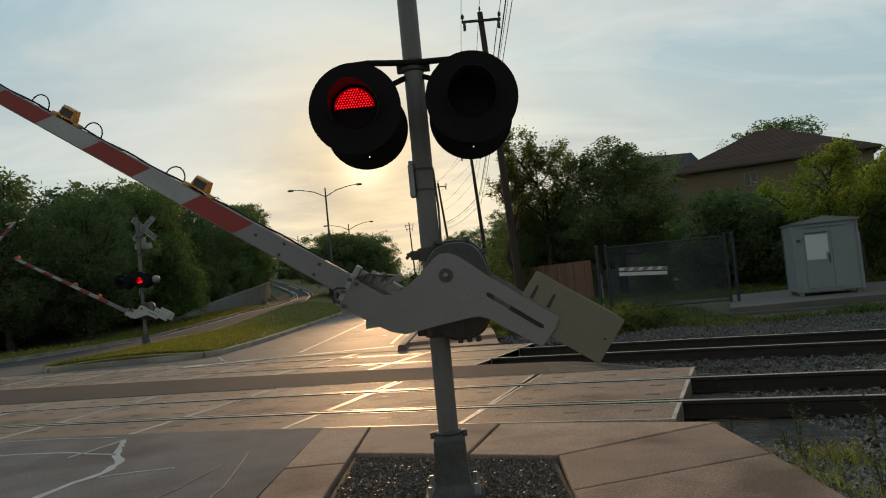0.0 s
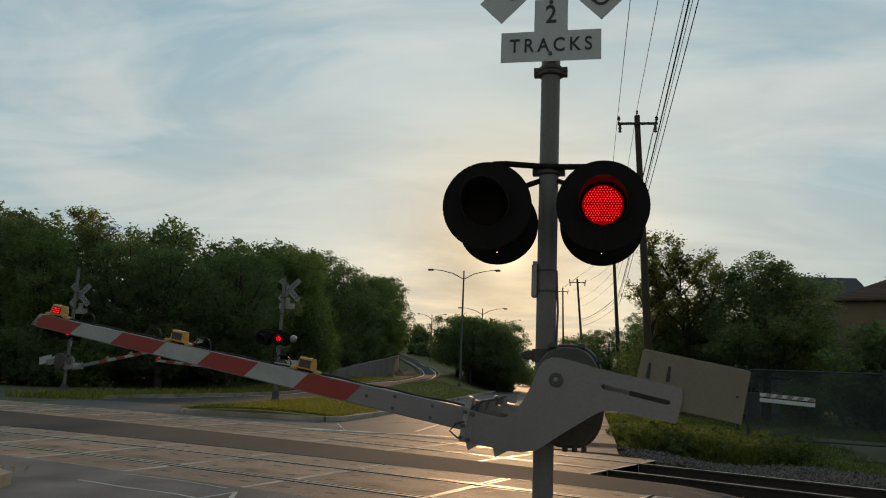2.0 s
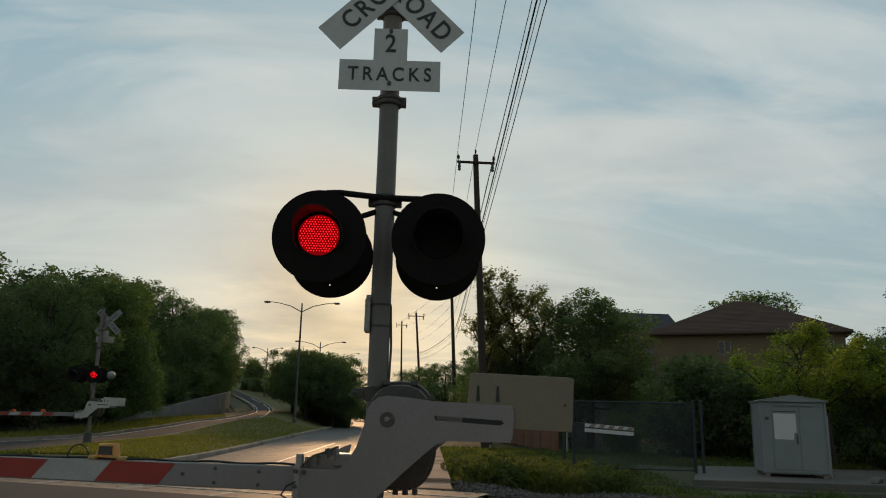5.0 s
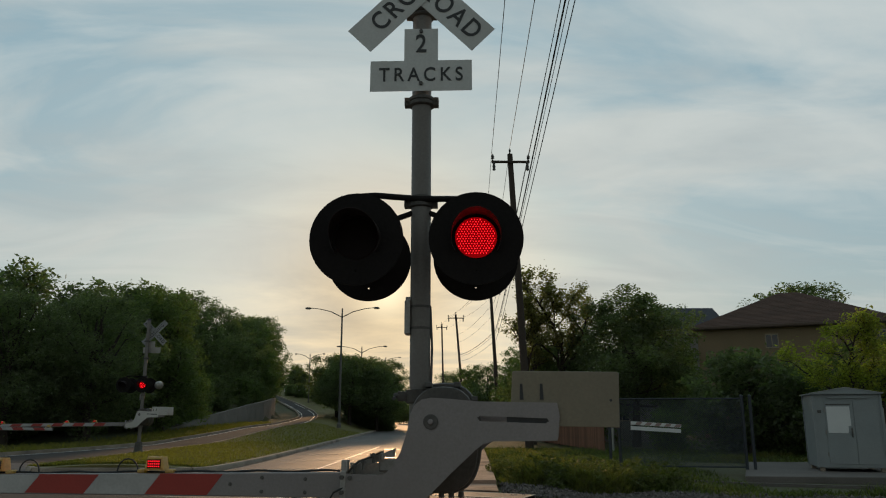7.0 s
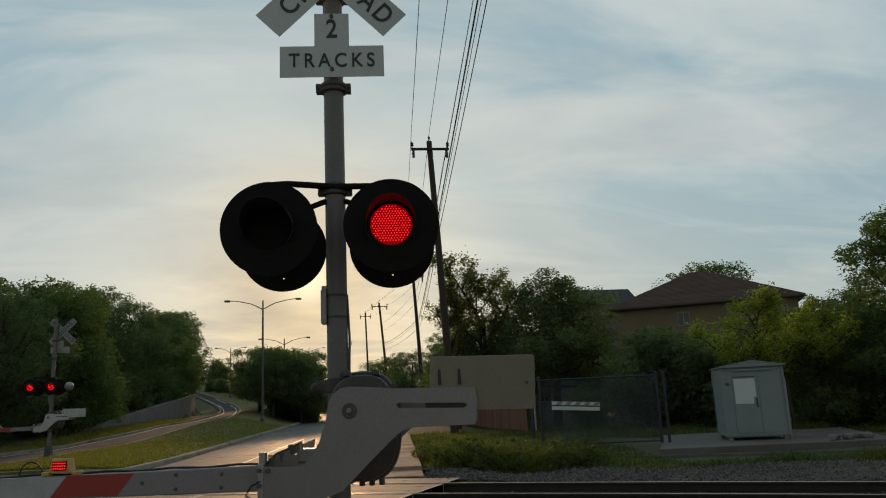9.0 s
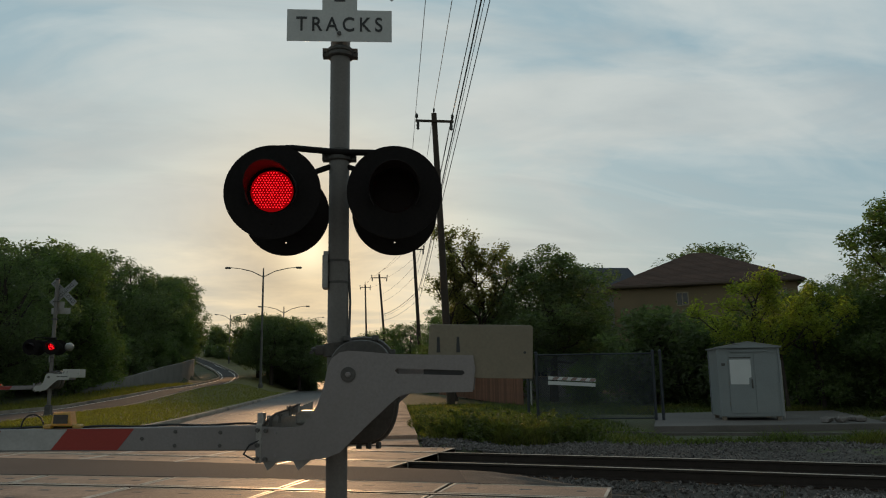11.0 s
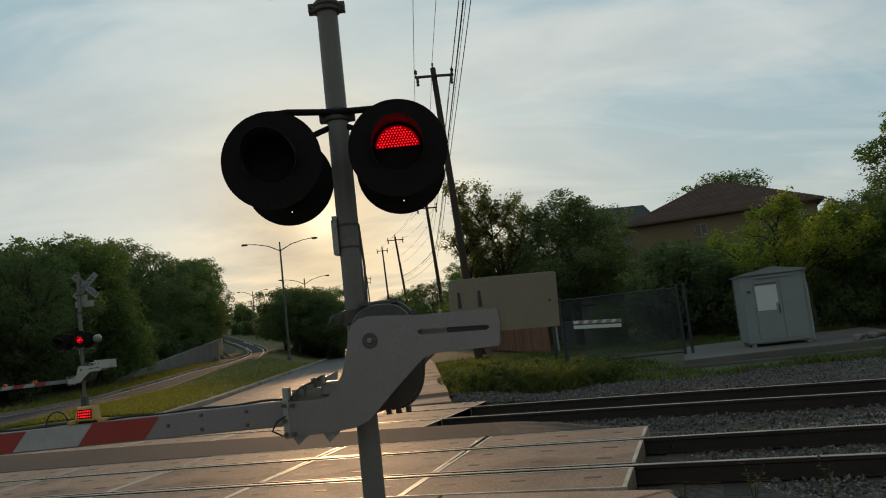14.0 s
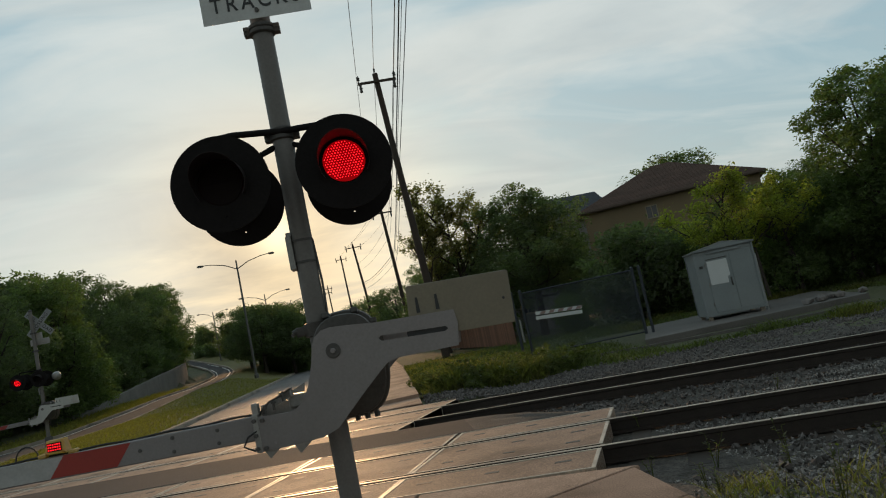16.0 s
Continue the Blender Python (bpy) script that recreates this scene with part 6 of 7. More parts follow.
hip_house(pose(23.9, 50.8, 0, 0, 0, -22), 6.1, 5.45, 7.4, 2.95, 0.45, STUCCO, SHINGLE, "two-storey tan stucco house with brown hipped roof",
          [(-1.35, 6.0, 0.42, 0.95), (5.0, 6.0, 0.42, 0.95), (-3.4, 2.0, 0.6, 1.2), (1.0, 2.0, 0.6, 1.2)])
hip_house(pose(20.3, 66.0, 0, 0, 0, 2), 2.9, 4.0, 8.5, 2.9, 0.35, SIDING, SLATE, "two-storey grey house with dark slate roof", [(-1.5, 6.4, 0.5, 1.0), (1.5, 6.4, 0.5, 1.0)], steep_ends=True)
hip_house(pose(10.6, 47.0, 0, 0, 0, 4), 3.0, 3.2, 2.9, 1.5, 0.4, SIDING, SLATE, "low grey outbuilding half hidden by trees", [(-1.0, 1.2, 0.5, 0.9)], 8)

# ---- retaining wall and a distant car on the far road ----


def retaining_wall():
    t = thing("retaining_wall", pose(0, 0, 0), "stained grey concrete retaining wall beside the curving road", "retaining wall", "", "structure")
    line = [(y, ramp(y, FAR_L_Y, BANK_X) - 1.45, h) for y, h in ((46, 0.25), (52, 0.7), (58, 1.15), (64, 1.55), (70, 1.85), (75, 2.05), (79, 2.15), (84, 2.2), (89, 2.15), (94, 1.9), (100, 1.5))]
    for k, ((y0, x0, h0), (y1, x1, h1)) in enumerate(zip(line, line[1:])):
        for j in range(2):
            fa, fb = j / 2 + 0.003, (j + 1) / 2 - 0.003
            xa, ya, ha = x0 + (x1 - x0) * fa, y0 + (y1 - y0) * fa, h0 + (h1 - h0) * fa
            xb, yb, hb = x0 + (x1 - x0) * fb, y0 + (y1 - y0) * fb, h0 + (h1 - h0) * fb
            bm = bmesh.new()
            za, zb = land(xa + 1, ya), land(xb + 1, yb)
            v = [bm.verts.new(p) for p in ((xa, ya, za - 0.5), (xb, yb, zb - 0.5), (xb, yb, zb + hb), (xa, ya, za + ha),
                                           (xa - 0.3, ya, za - 0.5), (xb - 0.3, yb, zb - 0.5), (xb - 0.3, yb, zb + hb), (xa - 0.3, ya, za + ha))]
            for f in ((0, 1, 2, 3), (7, 6, 5, 4), (3, 2, 6, 7), (0, 3, 7, 4), (1, 5, 6, 2)):
                bm.faces.new([v[i] for i in f])
            bmesh.ops.recalc_face_normals(bm, faces=bm.faces[:])
            part("wall_panel", bm, WALLC, t)
    return t


retaining_wall()



def parked_car(x, y, turn, paint, label):
    t = thing("car", pose(x, y, land(x, y) + 0.02, 0, 0, turn), label, "car", "parked cars")
    bm = bmesh.new()
    prism(bm, [(-2.2, 0.35), (2.15, 0.35), (2.25, 0.62), (2.1, 0.9), (1.1, 1.0), (0.35, 1.45), (-1.3, 1.48), (-2.0, 1.02), (-2.25, 0.95)], -0.86, 0.86, 0.06)
    body = part("body", bm, paint, t)
    for s in (-1, 1):
        bm = bmesh.new()
        prism(bm, [(0.85, 1.03), (0.28, 1.38), (-1.2, 1.4), (-1.7, 1.04)], s * 0.862 - 0.006, s * 0.862 + 0.006)
        part("side_window", bm, GLASS, body, "dark glass")
        for wx in (-1.35, 1.35):
            bm = bmesh.new()
            lathe(bm, [(0.05, -0.1), (0.3, -0.1), (0.33, -0.06), (0.33, 0.06), (0.3, 0.1), (0.05, 0.1)], 14, Matrix.Translation((wx, s * 0.78, 0.33)) @ Matrix.Rotation(radians(90), 4, "X"))
            part("wheel", bm, SIGNBLACK, t)
    bm = bmesh.new()
    prism(bm, [(1.12, 1.0), (0.37, 1.45), (0.385, 1.46), (1.14, 1.012)], -0.74, 0.74)
    part("windscreen", bm, GLASS, body, "dark glass")
    return t


parked_car(-30.2, 127, 20, CARWHITE, "white car parked far up the slope")
parked_car(-27.6, 129, 35, CARPAINT, "grey car parked far up the slope")

# ---- trees, bushes ----


def leaf_quads(p, size, rnd):
    """Pointed leaves (n, 4, 3) at the points p, turned every way."""
    count = len(p)
    a = rnd.normal(size=(count, 3))
    a[:, 2] *= 0.6
    a /= np.linalg.norm(a, axis=1)[:, None]
    b = np.cross(a, rnd.normal(size=(count, 3)))
    b /= np.linalg.norm(b, axis=1)[:, None]
    s = size * rnd.uniform(0.5, 1.2, (count, 1))
    return np.stack([p - a * s, p + b * s * 0.42 - a * s * 0.1, p + a * s, p - b * s * 0.42 + a * s * 0.05], 1)


def leaf_cloud(lobes, count, size, rnd, shell=3.0, clumps=16):
    """Leaves gathered in rounded clumps over the outside of the lobes, with a thin filling."""
    w = np.array([l[3] * l[4] for l in lobes])
    pick = rnd.choice(len(lobes), count, p=w / w.sum())
    c = np.array([l[:3] for l in lobes])[pick]
    r = np.array([(l[3], l[3], l[4]) for l in lobes])[pick]
    dirs = rnd.normal(size=(len(lobes), clumps, 3))
    dirs /= np.linalg.norm(dirs, axis=2)[:, :, None]
    reach = rnd.uniform(0.78, 1.12, (len(lobes), clumps))
    girth = rnd.uniform(0.24, 0.46, (len(lobes), clumps))
    which = rnd.randint(0, clumps, count)
    mid, far, wide = dirs[pick, which], reach[pick, which], girth[pick, which]
    d = rnd.normal(size=(count, 3))
    d /= np.linalg.norm(d, axis=1)[:, None]
    rad = rnd.rand(count) ** (1 / shell)
    p = c + r * (mid * far[:, None] + d * (wide * rad)[:, None])
    fill = rnd.rand(count) < 0.22
    p[fill] = (c + d * r * (rad * 0.85)[:, None])[fill]
    return leaf_quads(p + rnd.normal(size=(count, 3)) * size * 0.5, size, rnd)


def branch_tree(seed, height, spread, leaf, per_tip, leaf_mat, trunk_r, clear=0.25, levels=4, rise=0.35):
    """A tree of forking limbs with leaves strung along its last twigs: open, with sky between."""
    rnd = np.random.RandomState(seed)
    bm, spots = bmesh.new(), []

    def grow(p, d, length, r, level):
        d = d / np.linalg.norm(d)
        bend = rnd.normal(size=3) * 0.10 * length
        mid, end = p + d * length * 0.5 + bend, p + d * length
        tube(bm, [tuple(p), tuple(mid), tuple(end)], [r, r * 0.75, r * 0.5], 7 if level == levels else 5 if level > 1 else 3, False)
        if level <= 1:
            for k in range(per_tip if level == 0 else per_tip // 3):
                f = rnd.rand() ** 0.7
                spots.append(p + (end - p) * f + bend * (1 - abs(2 * f - 1)) + rnd.normal(size=3) * leaf * 1.3)
        if level == 0:
            return
        for k in range(rnd.randint(4, 6) if level > 1 else 5):
            f = rnd.uniform(clear if level == levels else 0.3, 1.0)
            a = rnd.uniform(0, 6.28)
            out = np.array((math.cos(a) * spread, math.sin(a) * spread, rise + rnd.uniform(-0.25, 0.35)))
            grow(p + (end - p) * f + bend * (1 - abs(2 * f - 1)), d * 0.55 + out, length * rnd.uniform(0.42, 0.62), r * 0.5, level - 1)

    grow(np.array((0, 0, -0.2)), np.array((0.05, 0.03, 1.0)), height * 0.56, trunk_r, levels)
    spots = np.array(spots)
    lean = spots.mean(axis=0)[:2] / spots[:, 2].mean()
    spots[:, :2] -= spots[:, 2:] * lean
    for v in bm.verts:
        v.co.x, v.co.y = v.co.x - v.co.z * lean[0], v.co.y - v.co.z * lean[1]
    k = height / spots[:, 2].max()
    bmesh.ops.scale(bm, vec=(k, k, k), verts=bm.verts[:])
    wood = finish("trunk", bm, BARK, True)
    return wood, quads_mesh("crown", leaf_quads(spots * k, leaf, rnd), leaf_mat)


def tree_mesh(seed, height, radius, leaves, leaf, leaf_mat, trunk_r=0.2, low=0.3, lobes_n=12, top_sparse=0, shell=3.0, stems=1, twigs=3):
    """Trunk mesh with limbs, and crown mesh, of a tree with its foot at the origin."""
    rnd = np.random.RandomState(seed)
    lobes = []
    for k in range(lobes_n):
        f = (k + 0.5) / lobes_n
        z = height * (low + (0.93 - low) * f)
        spread = radius * math.sin(math.pi * (0.18 + 0.74 * f)) ** 0.8
        a = k * 2.399 + rnd.uniform(-0.4, 0.4)
        q = rnd.uniform(0.25, 0.75) * spread
        lr = radius * rnd.uniform(0.30, 0.52) * (1.15 - 0.45 * f) * (15 / lobes_n) ** 0.33
        lobes.append((q * math.cos(a), q * math.sin(a), min(z, height - lr * 0.7), lr, lr * 0.72))
    bm = bmesh.new()
    for s in range(stems):
        ox, oy = (0, 0) if stems == 1 else (rnd.uniform(-0.5, 0.5) * radius * 0.5, rnd.uniform(-0.5, 0.5) * radius * 0.5)
        fork = height * (low + 0.05)
        bend = (rnd.uniform(-0.25, 0.25), rnd.uniform(-0.25, 0.25))
        trunk = [(ox, oy, -0.3), (ox + bend[0] * 0.5, oy + bend[1] * 0.5, fork * 0.5), (ox + bend[0], oy + bend[1], fork), (bend[0] * 0.5, bend[1] * 0.5, height * 0.8)]
        tube(bm, trunk, [trunk_r * 1.3, trunk_r, trunk_r * 0.75, trunk_r * 0.18], 9)
    for k, (x, y, z, lr, lz) in enumerate(lobes):
        f0 = min(max(0.5 * z / height + 0.08, low * 0.85), 0.75) * height
        start = (0.25 * x * (f0 / z if z else 0) * 0.3, 0.25 * y * 0.3, f0)
        mid = ((start[0] + x) / 2 + rnd.uniform(-0.3, 0.3), (start[1] + y) / 2 + rnd.uniform(-0.3, 0.3), (start[2] + z) / 2 - 0.05 * height * rnd.rand())
        tube(bm, [start, mid, (x, y, z)], [trunk_r * 0.42, trunk_r * 0.28, trunk_r * 0.1], 6)
        for j in range(twigs):
            e = (x + rnd.uniform(-1, 1) * lr * 0.8, y + rnd.uniform(-1, 1) * lr * 0.8, z + rnd.uniform(-0.2, 0.9) * lz)
            tube(bm, [(x, y, z), e], [trunk_r * 0.1, trunk_r * 0.03], 4)
    wood = finish("trunk", bm, BARK, True)
    corners = leaf_cloud(lobes, leaves, leaf, rnd, shell)
    if top_sparse:
        ext = [(rnd.uniform(-0.5, 0.5) * radius, rnd.uniform(-0.5, 0.5) * radius, height * rnd.uniform(0.9, 1.06), radius * 0.3, radius * 0.25) for k in range(5)]
        corners = np.concatenate([corners, leaf_cloud(ext, top_sparse, leaf * 0.8, rnd, 1.2, 9)])
    crown = quads_mesh("crown", corners, leaf_mat)
    return wood, crown


def plant(meshes, x, y, z, label, scale=1.0, turn=0.0, name="tree", category="tree", group="trees", sz=None):
    t = thing(name, pose(x, y, z, 0, 0, turn), label, category, group)
    for nm, me in zip(("trunk", "crown"), meshes):
        o = new(nm, me)
        o.parent = t
        o.matrix_basis = Matrix.Diagonal((scale, scale, sz or scale, 1))
    return t


OAK_A = tree_mesh(11, 10.0, 4.3, 36000, 0.105, LEAF_DARK, 0.24, 0.22, 26, 0, 4.0)
OAK_B = tree_mesh(12, 10.0, 4.6, 36000, 0.105, LEAF_DARK, 0.26, 0.2, 24, 0, 4.0)
OAK_C = tree_mesh(13, 10.0, 3.9, 32000, 0.105, LEAF_MID, 0.22, 0.15, 24, 0, 4.0)
BACK_A = tree_mesh(15, 10.0, 4.4, 13000, 0.19, LEAF_DARK, 0.24, 0.2, 24, 0, 4.0)
DISTANT = tree_mesh(16, 10.0, 4.5, 7000, 0.26, LEAF_DARK, 0.24, 0.15, 20, 0, 4.0)
AIRY = branch_tree(14, 10.0, 0.75, 0.10, 24, LEAF_AIRY, 0.17, 0.3)

WOOD = "dense dark green tree at the wood's edge"
WOODS = [(-33.2, 37.5, 10.4, OAK_B), (-23.8, 41.5, 9.6, OAK_A), (-27.3, 46, 11.2, BACK_A), (-38.0, 40, 12.0, BACK_A), (-39.0, 33.5, 11.4, OAK_C), (-46.5, 35, 13.4, BACK_A), (-35.5, 35, 11.4, OAK_A), (-31.5, 33, 10.1, OAK_C), (-28.0, 36, 10.0, OAK_B), (-32.6, 39.0, 13.2, AIRY), (-24.5, 35, 9.4, OAK_A), (-21.6, 38, 9.8, OAK_B), (-22.5, 47, 11.0, OAK_C),
         (-20.9, 46.5, 10.4, OAK_C), (-40, 40, 13, BACK_A), (-24.9, 54, 11.2, OAK_A), (-25.6, 62, 11.4, OAK_B), (-25.2, 69, 10.6, OAK_A), (-25.8, 77, 10.2, OAK_B), (-26.0, 85, 11.0, OAK_A), (-24.6, 81, 9.6, OAK_C), (-27.6, 93, 12.0, OAK_A), (-31.0, 101, 12.5, OAK_C),
         (-44, 33, 12, BACK_A), (-49, 38, 13.5, BACK_A), (-28.5, 56, 12, BACK_A), (-29, 66, 12, BACK_A), (-33, 48, 13, BACK_A), (-55, 34, 13, BACK_A)]
for k, (x, y, h, me) in enumerate(WOODS):
    plant(me, x, y, land(x, y) - 0.3, WOOD if me is not AIRY else "thin-leaved tree rising over the wood", h / 10.6, 47 * k)
# undergrowth closing the wood
BUSH = tree_mesh(21, 3.2, 2.2, 12000, 0.1, LEAF_DARK, 0.06, 0.08, 10, stems=3)
BUSH_L = tree_mesh(22, 3.2, 2.0, 11000, 0.09, LEAF_MID, 0.06, 0.08, 10, stems=3)
for k in range(15):
    x, y = -22.4 - 2.0 * (k % 3) - 0.45 * k, 56 - 1.95 * k
    plant(BUSH if k % 3 else BUSH_L, x, y, land(x, y) - 0.15, "dark shrub filling the wood's edge", random.uniform(0.9, 1.35), 61 * k, "shrub", "shrub", "shrubs")
for k in range(8):
    y = 52 + 4.2 * k
    x = ramp(y, FAR_L_Y, BANK_X) - 3.6 - 0.9 * (k % 2)
    plant(BUSH_L if k % 3 == 1 else BUSH, x, y, land(x, y) - 0.25, "low shrub growing above the retaining wall", 0.75 + 0.12 * (k % 3), 70 * k, "shrub", "shrub", "shrubs")
for k, y in enumerate((66, 71, 75.5, 79.5, 83.5)):
    x = ramp(y, FAR_L_Y, BANK_X) - 2.5
    plant(BUSH_L if k % 2 else BUSH, x, y, land(x, y) - 0.3, "shrub overhanging the retaining wall", 0.42 + 0.07 * k, 83 * k, "shrub", "shrub", "shrubs")
# trees in the median, their crowns clear of the ground
MEDIAN_A = tree_mesh(17, 8.4, 4.4, 30000, 0.11, LEAF_DARK, 0.2, 0.36, 22, 0, 3.6)
MEDIAN_B = tree_mesh(18, 8.4, 4.1, 28000, 0.11, LEAF_DARK, 0.19, 0.3, 22, 0, 3.6)
for x, y, h, me in ((-12.2, 73, 7.9, MEDIAN_A), (-9.6, 75, 7.6, MEDIAN_B), (-14.4, 78, 7.6, MEDIAN_A), (-12.2, 86, 8.4, MEDIAN_B), (-15.2, 88, 7.8, MEDIAN_B), (-10.6, 82, 8.4, MEDIAN_A), (-12.5, 99, 10.0, OAK_B)):
    plant(me, x, y, land(x, y) - 0.4, "low round tree standing on the median", h / 8.4 if me is not OAK_B else 1.1, x * 40, sz=h / 8.4 if me is not OAK_B else 1.0)
for x, y, q in ((-10.4, 79, 0.9), (-8.9, 77, 0.7), (-12.6, 80, 0.8)):
    plant(BUSH, x, y, land(x, y) - 0.2, "dark shrub under the median trees", q, x * 50, "shrub", "shrub", "shrubs")
for k, (x, y, top) in enumerate(((-35.5, 116, 9.6), (-33.5, 139, 10.6), (-31.6, 139, 9.9), (-27.5, 142, 10.2), (-24.5, 118, 8.6), (-21.5, 126, 9.2), (-29.5, 150, 10.8), (-40.0, 150, 13.0),
                                (-20.5, 142, 10.4), (-37.5, 112, 9.8))):
    low = land(x, y) - 0.4
    plant(DISTANT, x, y, low, "dark tree on the rise where the road bends away", (top - low) / 9.4, 53 * k)
for k, (x, y) in enumerate(((-35.5, 119.0), (-33.5, 114.5), (-36.0, 123.0), (-26.0, 124.0), (-19.5, 112.0), (-28.4, 121.0), (-26.0, 119.0), (-30.6, 123.5), (-23.4, 114.0), (-24.4, 117.5), (-21.6, 117.0), (-22.2, 110.5))):
    plant(BUSH, x, y, land(x, y) - 0.3, "dark shrub on the rise where the road bends", 0.62 + 0.12 * (k % 3), 71 * k, "shrub", "shrub", "shrubs")
for k in range(13):
    x, y = -54 + 3.6 * k, 152 + 22 * ((k * 7) % 5) / 5
    plant(DISTANT, x, y, land(x, y) - 0.5, "distant tree closing the end of the street", 0.52 + 0.06 * (k * 5 % 3), 37 * k)
# right side
# tree added behind the oak, only to keep low sun off the tan house
plant(OAK_C, 13.6, 55.5, -0.2, "leafy tree added to shade the side wall of the tan house", 1.03, 15)
plant(tree_mesh(31, 9.6, 4.7, 46000, 0.1, LEAF_DARK, 0.2, 0.3, 18, 0, 3.4, twigs=6), 9.0, 36.0, -0.1, "spreading live oak before the houses", 1.02, 20, sz=0.88)
plant(AIRY, 3.9, 38.5, 0, "small airy tree beside the pole", 0.86, 160)
plant(MEDIAN_B, 4.9, 42.0, -0.1, "dark leafy tree behind the board fence", 0.74, 120)
plant(MEDIAN_A, 6.6, 40.5, -0.1, "dark leafy tree behind the board fence", 0.8, 220)
plant(AIRY, 5.3, 38.0, 0, "airy half-bare tree above the fence", 1.05, 75)
plant(OAK_C, 14.8, 48.0, 0, "leafy tree before the grey house", 0.64, 200)
plant(OAK_C, 12.4, 40.0, 0, "dark leafy tree beside the tan house", 0.55, 130)
plant(BUSH_L, 6.4, 42.5, 0, "leafy shrub along the fence line", 1.45, 10, "shrub", "shrub", "shrubs")
plant(BUSH, 11.9, 27.5, -0.1, "round dark bush beside the cabinet", 1.38, 40, "shrub", "shrub", "shrubs")
plant(BUSH, 14.2, 28.5, -0.1, "round dark bush behind the cabinet", 1.25, 200, "shrub", "shrub", "shrubs")
plant(BUSH_L, 9.3, 30.5, -0.1, "dark bush behind the chain-link fence", 0.6, 100, "shrub", "shrub", "shrubs")
SAPLING = branch_tree(41, 5.1, 0.95, 0.075, 15, LEAF_LIGHT, 0.075, 0.3, 4, 0.22)
plant(SAPLING, 13.5, 22.2, -0.1, "slender young tree with yellow-green leaves", 1.04, 0)
plant(SAPLING, 14.7, 22.0, -0.1, "slender young tree with yellow-green leaves", 0.86, 75)
plant(SAPLING, 16.4, 22.6, -0.1, "slender young tree with yellow-green leaves", 0.98, 140)
HEDGE = tree_mesh(42, 4.6, 2.2, 18000, 0.08, LEAF_MID, 0.08, 0.1, 12, stems=3)
for k, (x, y, s) in enumerate(((16.6, 23.5, 0.98), (18.8, 22.4, 1.05), (20.6, 21.4, 1.15), (15.0, 26.0, 0.95), (22.5, 23.5, 1.2), (18.0, 26, 1.15))):
    plant(HEDGE, x, y, -0.15, "bright green overgrown shrub row", s, 55 * k, "shrub", "shrub", "shrubs")
BIGR = tree_mesh(43, 9.3, 3.6, 60000, 0.09, LEAF_MID, 0.2, 0.2, 20)
plant(BIGR, 19.5, 20.6, -0.1, "tall sunlit green tree over the shrubs", 1.02, 0, sz=0.87)
plant(BIGR, 24.5, 21.5, -0.1, "tall sunlit green tree over the shrubs", 1.08, 100)
plant(OAK_A, 31.6, 66.0, 0, "tall tree showing above the house roof", 1.7, 30, sz=1.42)
plant(OAK_B, 31.8, 45.0, 0, "leafy tree beside the tan house", 0.74, 25)
plant(OAK_B, 36.5, 52.0, 0, "tree beside the tan house", 0.92, 70)
for k, (x, y, h) in enumerate(((30, 34, 6.0), (35, 38, 7), (27, 31, 5.2))):
    plant(OAK_C, x, y, -0.2, "dark tree behind the shrub row", h / 10, 70 * k)
for k, (x, y, h) in enumerate(((0.5, 88, 8.2), (2.2, 78, 7.8), (5.2, 70, 8.8), (-1.4, 110, 9.0), (3.8, 56, 6.6), (-4.5, 150, 11))):
    plant(OAK_B if k % 2 else OAK_C, x, y, land(x, y) - 0.4, "roadside tree farther along the street", h / 10, 33 * k)


def far_woods():
    """A band of distant tree crowns, closing the view."""
    rnd = np.random.RandomState(77)
    lobes = []
    for k in range(110):
        a = radians(-48 + 96 * k / 109)
        r = 235 + 40 * rnd.rand()
        x, y = r * math.sin(a), r * math.cos(a)
        for j in range(2):
            s = rnd.uniform(4.5, 6.5)
            lobes.append((x + rnd.uniform(-4, 4), y, land(x, y) + 1.0 + j * 3.5 * rnd.rand(), s, s * 0.75))
    me = quads_mesh("far_woods", leaf_cloud(lobes, 60000, 0.6, rnd, 4.0), LEAF_DARK)
    return tagged(new("far_woods", me), "distant dark line of woods", "woods", "", "stuff")


far_woods()

# ---- grass and weeds ----


def blades(name, count, place, height, mat, label, seed, lean=0.35, width=0.012):
    rnd = np.random.RandomState(seed)
    out = []
    for k in range(count):
        p = place(rnd)
        if p is None:
            continue
        h = height(p, rnd)
        a = rnd.uniform(0, 6.28)
        s = np.array((math.cos(a), math.sin(a), 0)) * width * rnd.uniform(0.6, 1.4)
        tip = np.array((rnd.normal() * lean * h, rnd.normal() * lean * h, h))
        mid = np.array((tip[0] * 0.35, tip[1] * 0.35, h * 0.55))
        q = np.array(p)
        out.append((q - s, q + s, q + mid + s * 0.7, q + mid - s * 0.7))
        out.append((q + mid - s * 0.7, q + mid + s * 0.7, q + tip, q + tip))
    me = quads_mesh(name, np.array(out), mat)
    return tagged(new(name, me), label, "grass", "", "stuff")


def on_median(rnd):
    y = 16.2 + 45 * rnd.rand() ** 1.8
    a, b = ramp(y, FAR_R_Y, FAR_R_X) + 0.25, ramp(y, ROAD_L_Y, ROAD_L_X) - 0.2
    f = rnd.rand()
    x = a + (b - a) * f
    return (x, y, land(x, y) + 0.10 + 0.10 * math.sin(math.pi * f))


blades("median_grass", 26000, on_median, lambda p, r: r.uniform(0.05, 0.13), BLADE, "short sunlit grass on the median", 3, 0.5, 0.014)


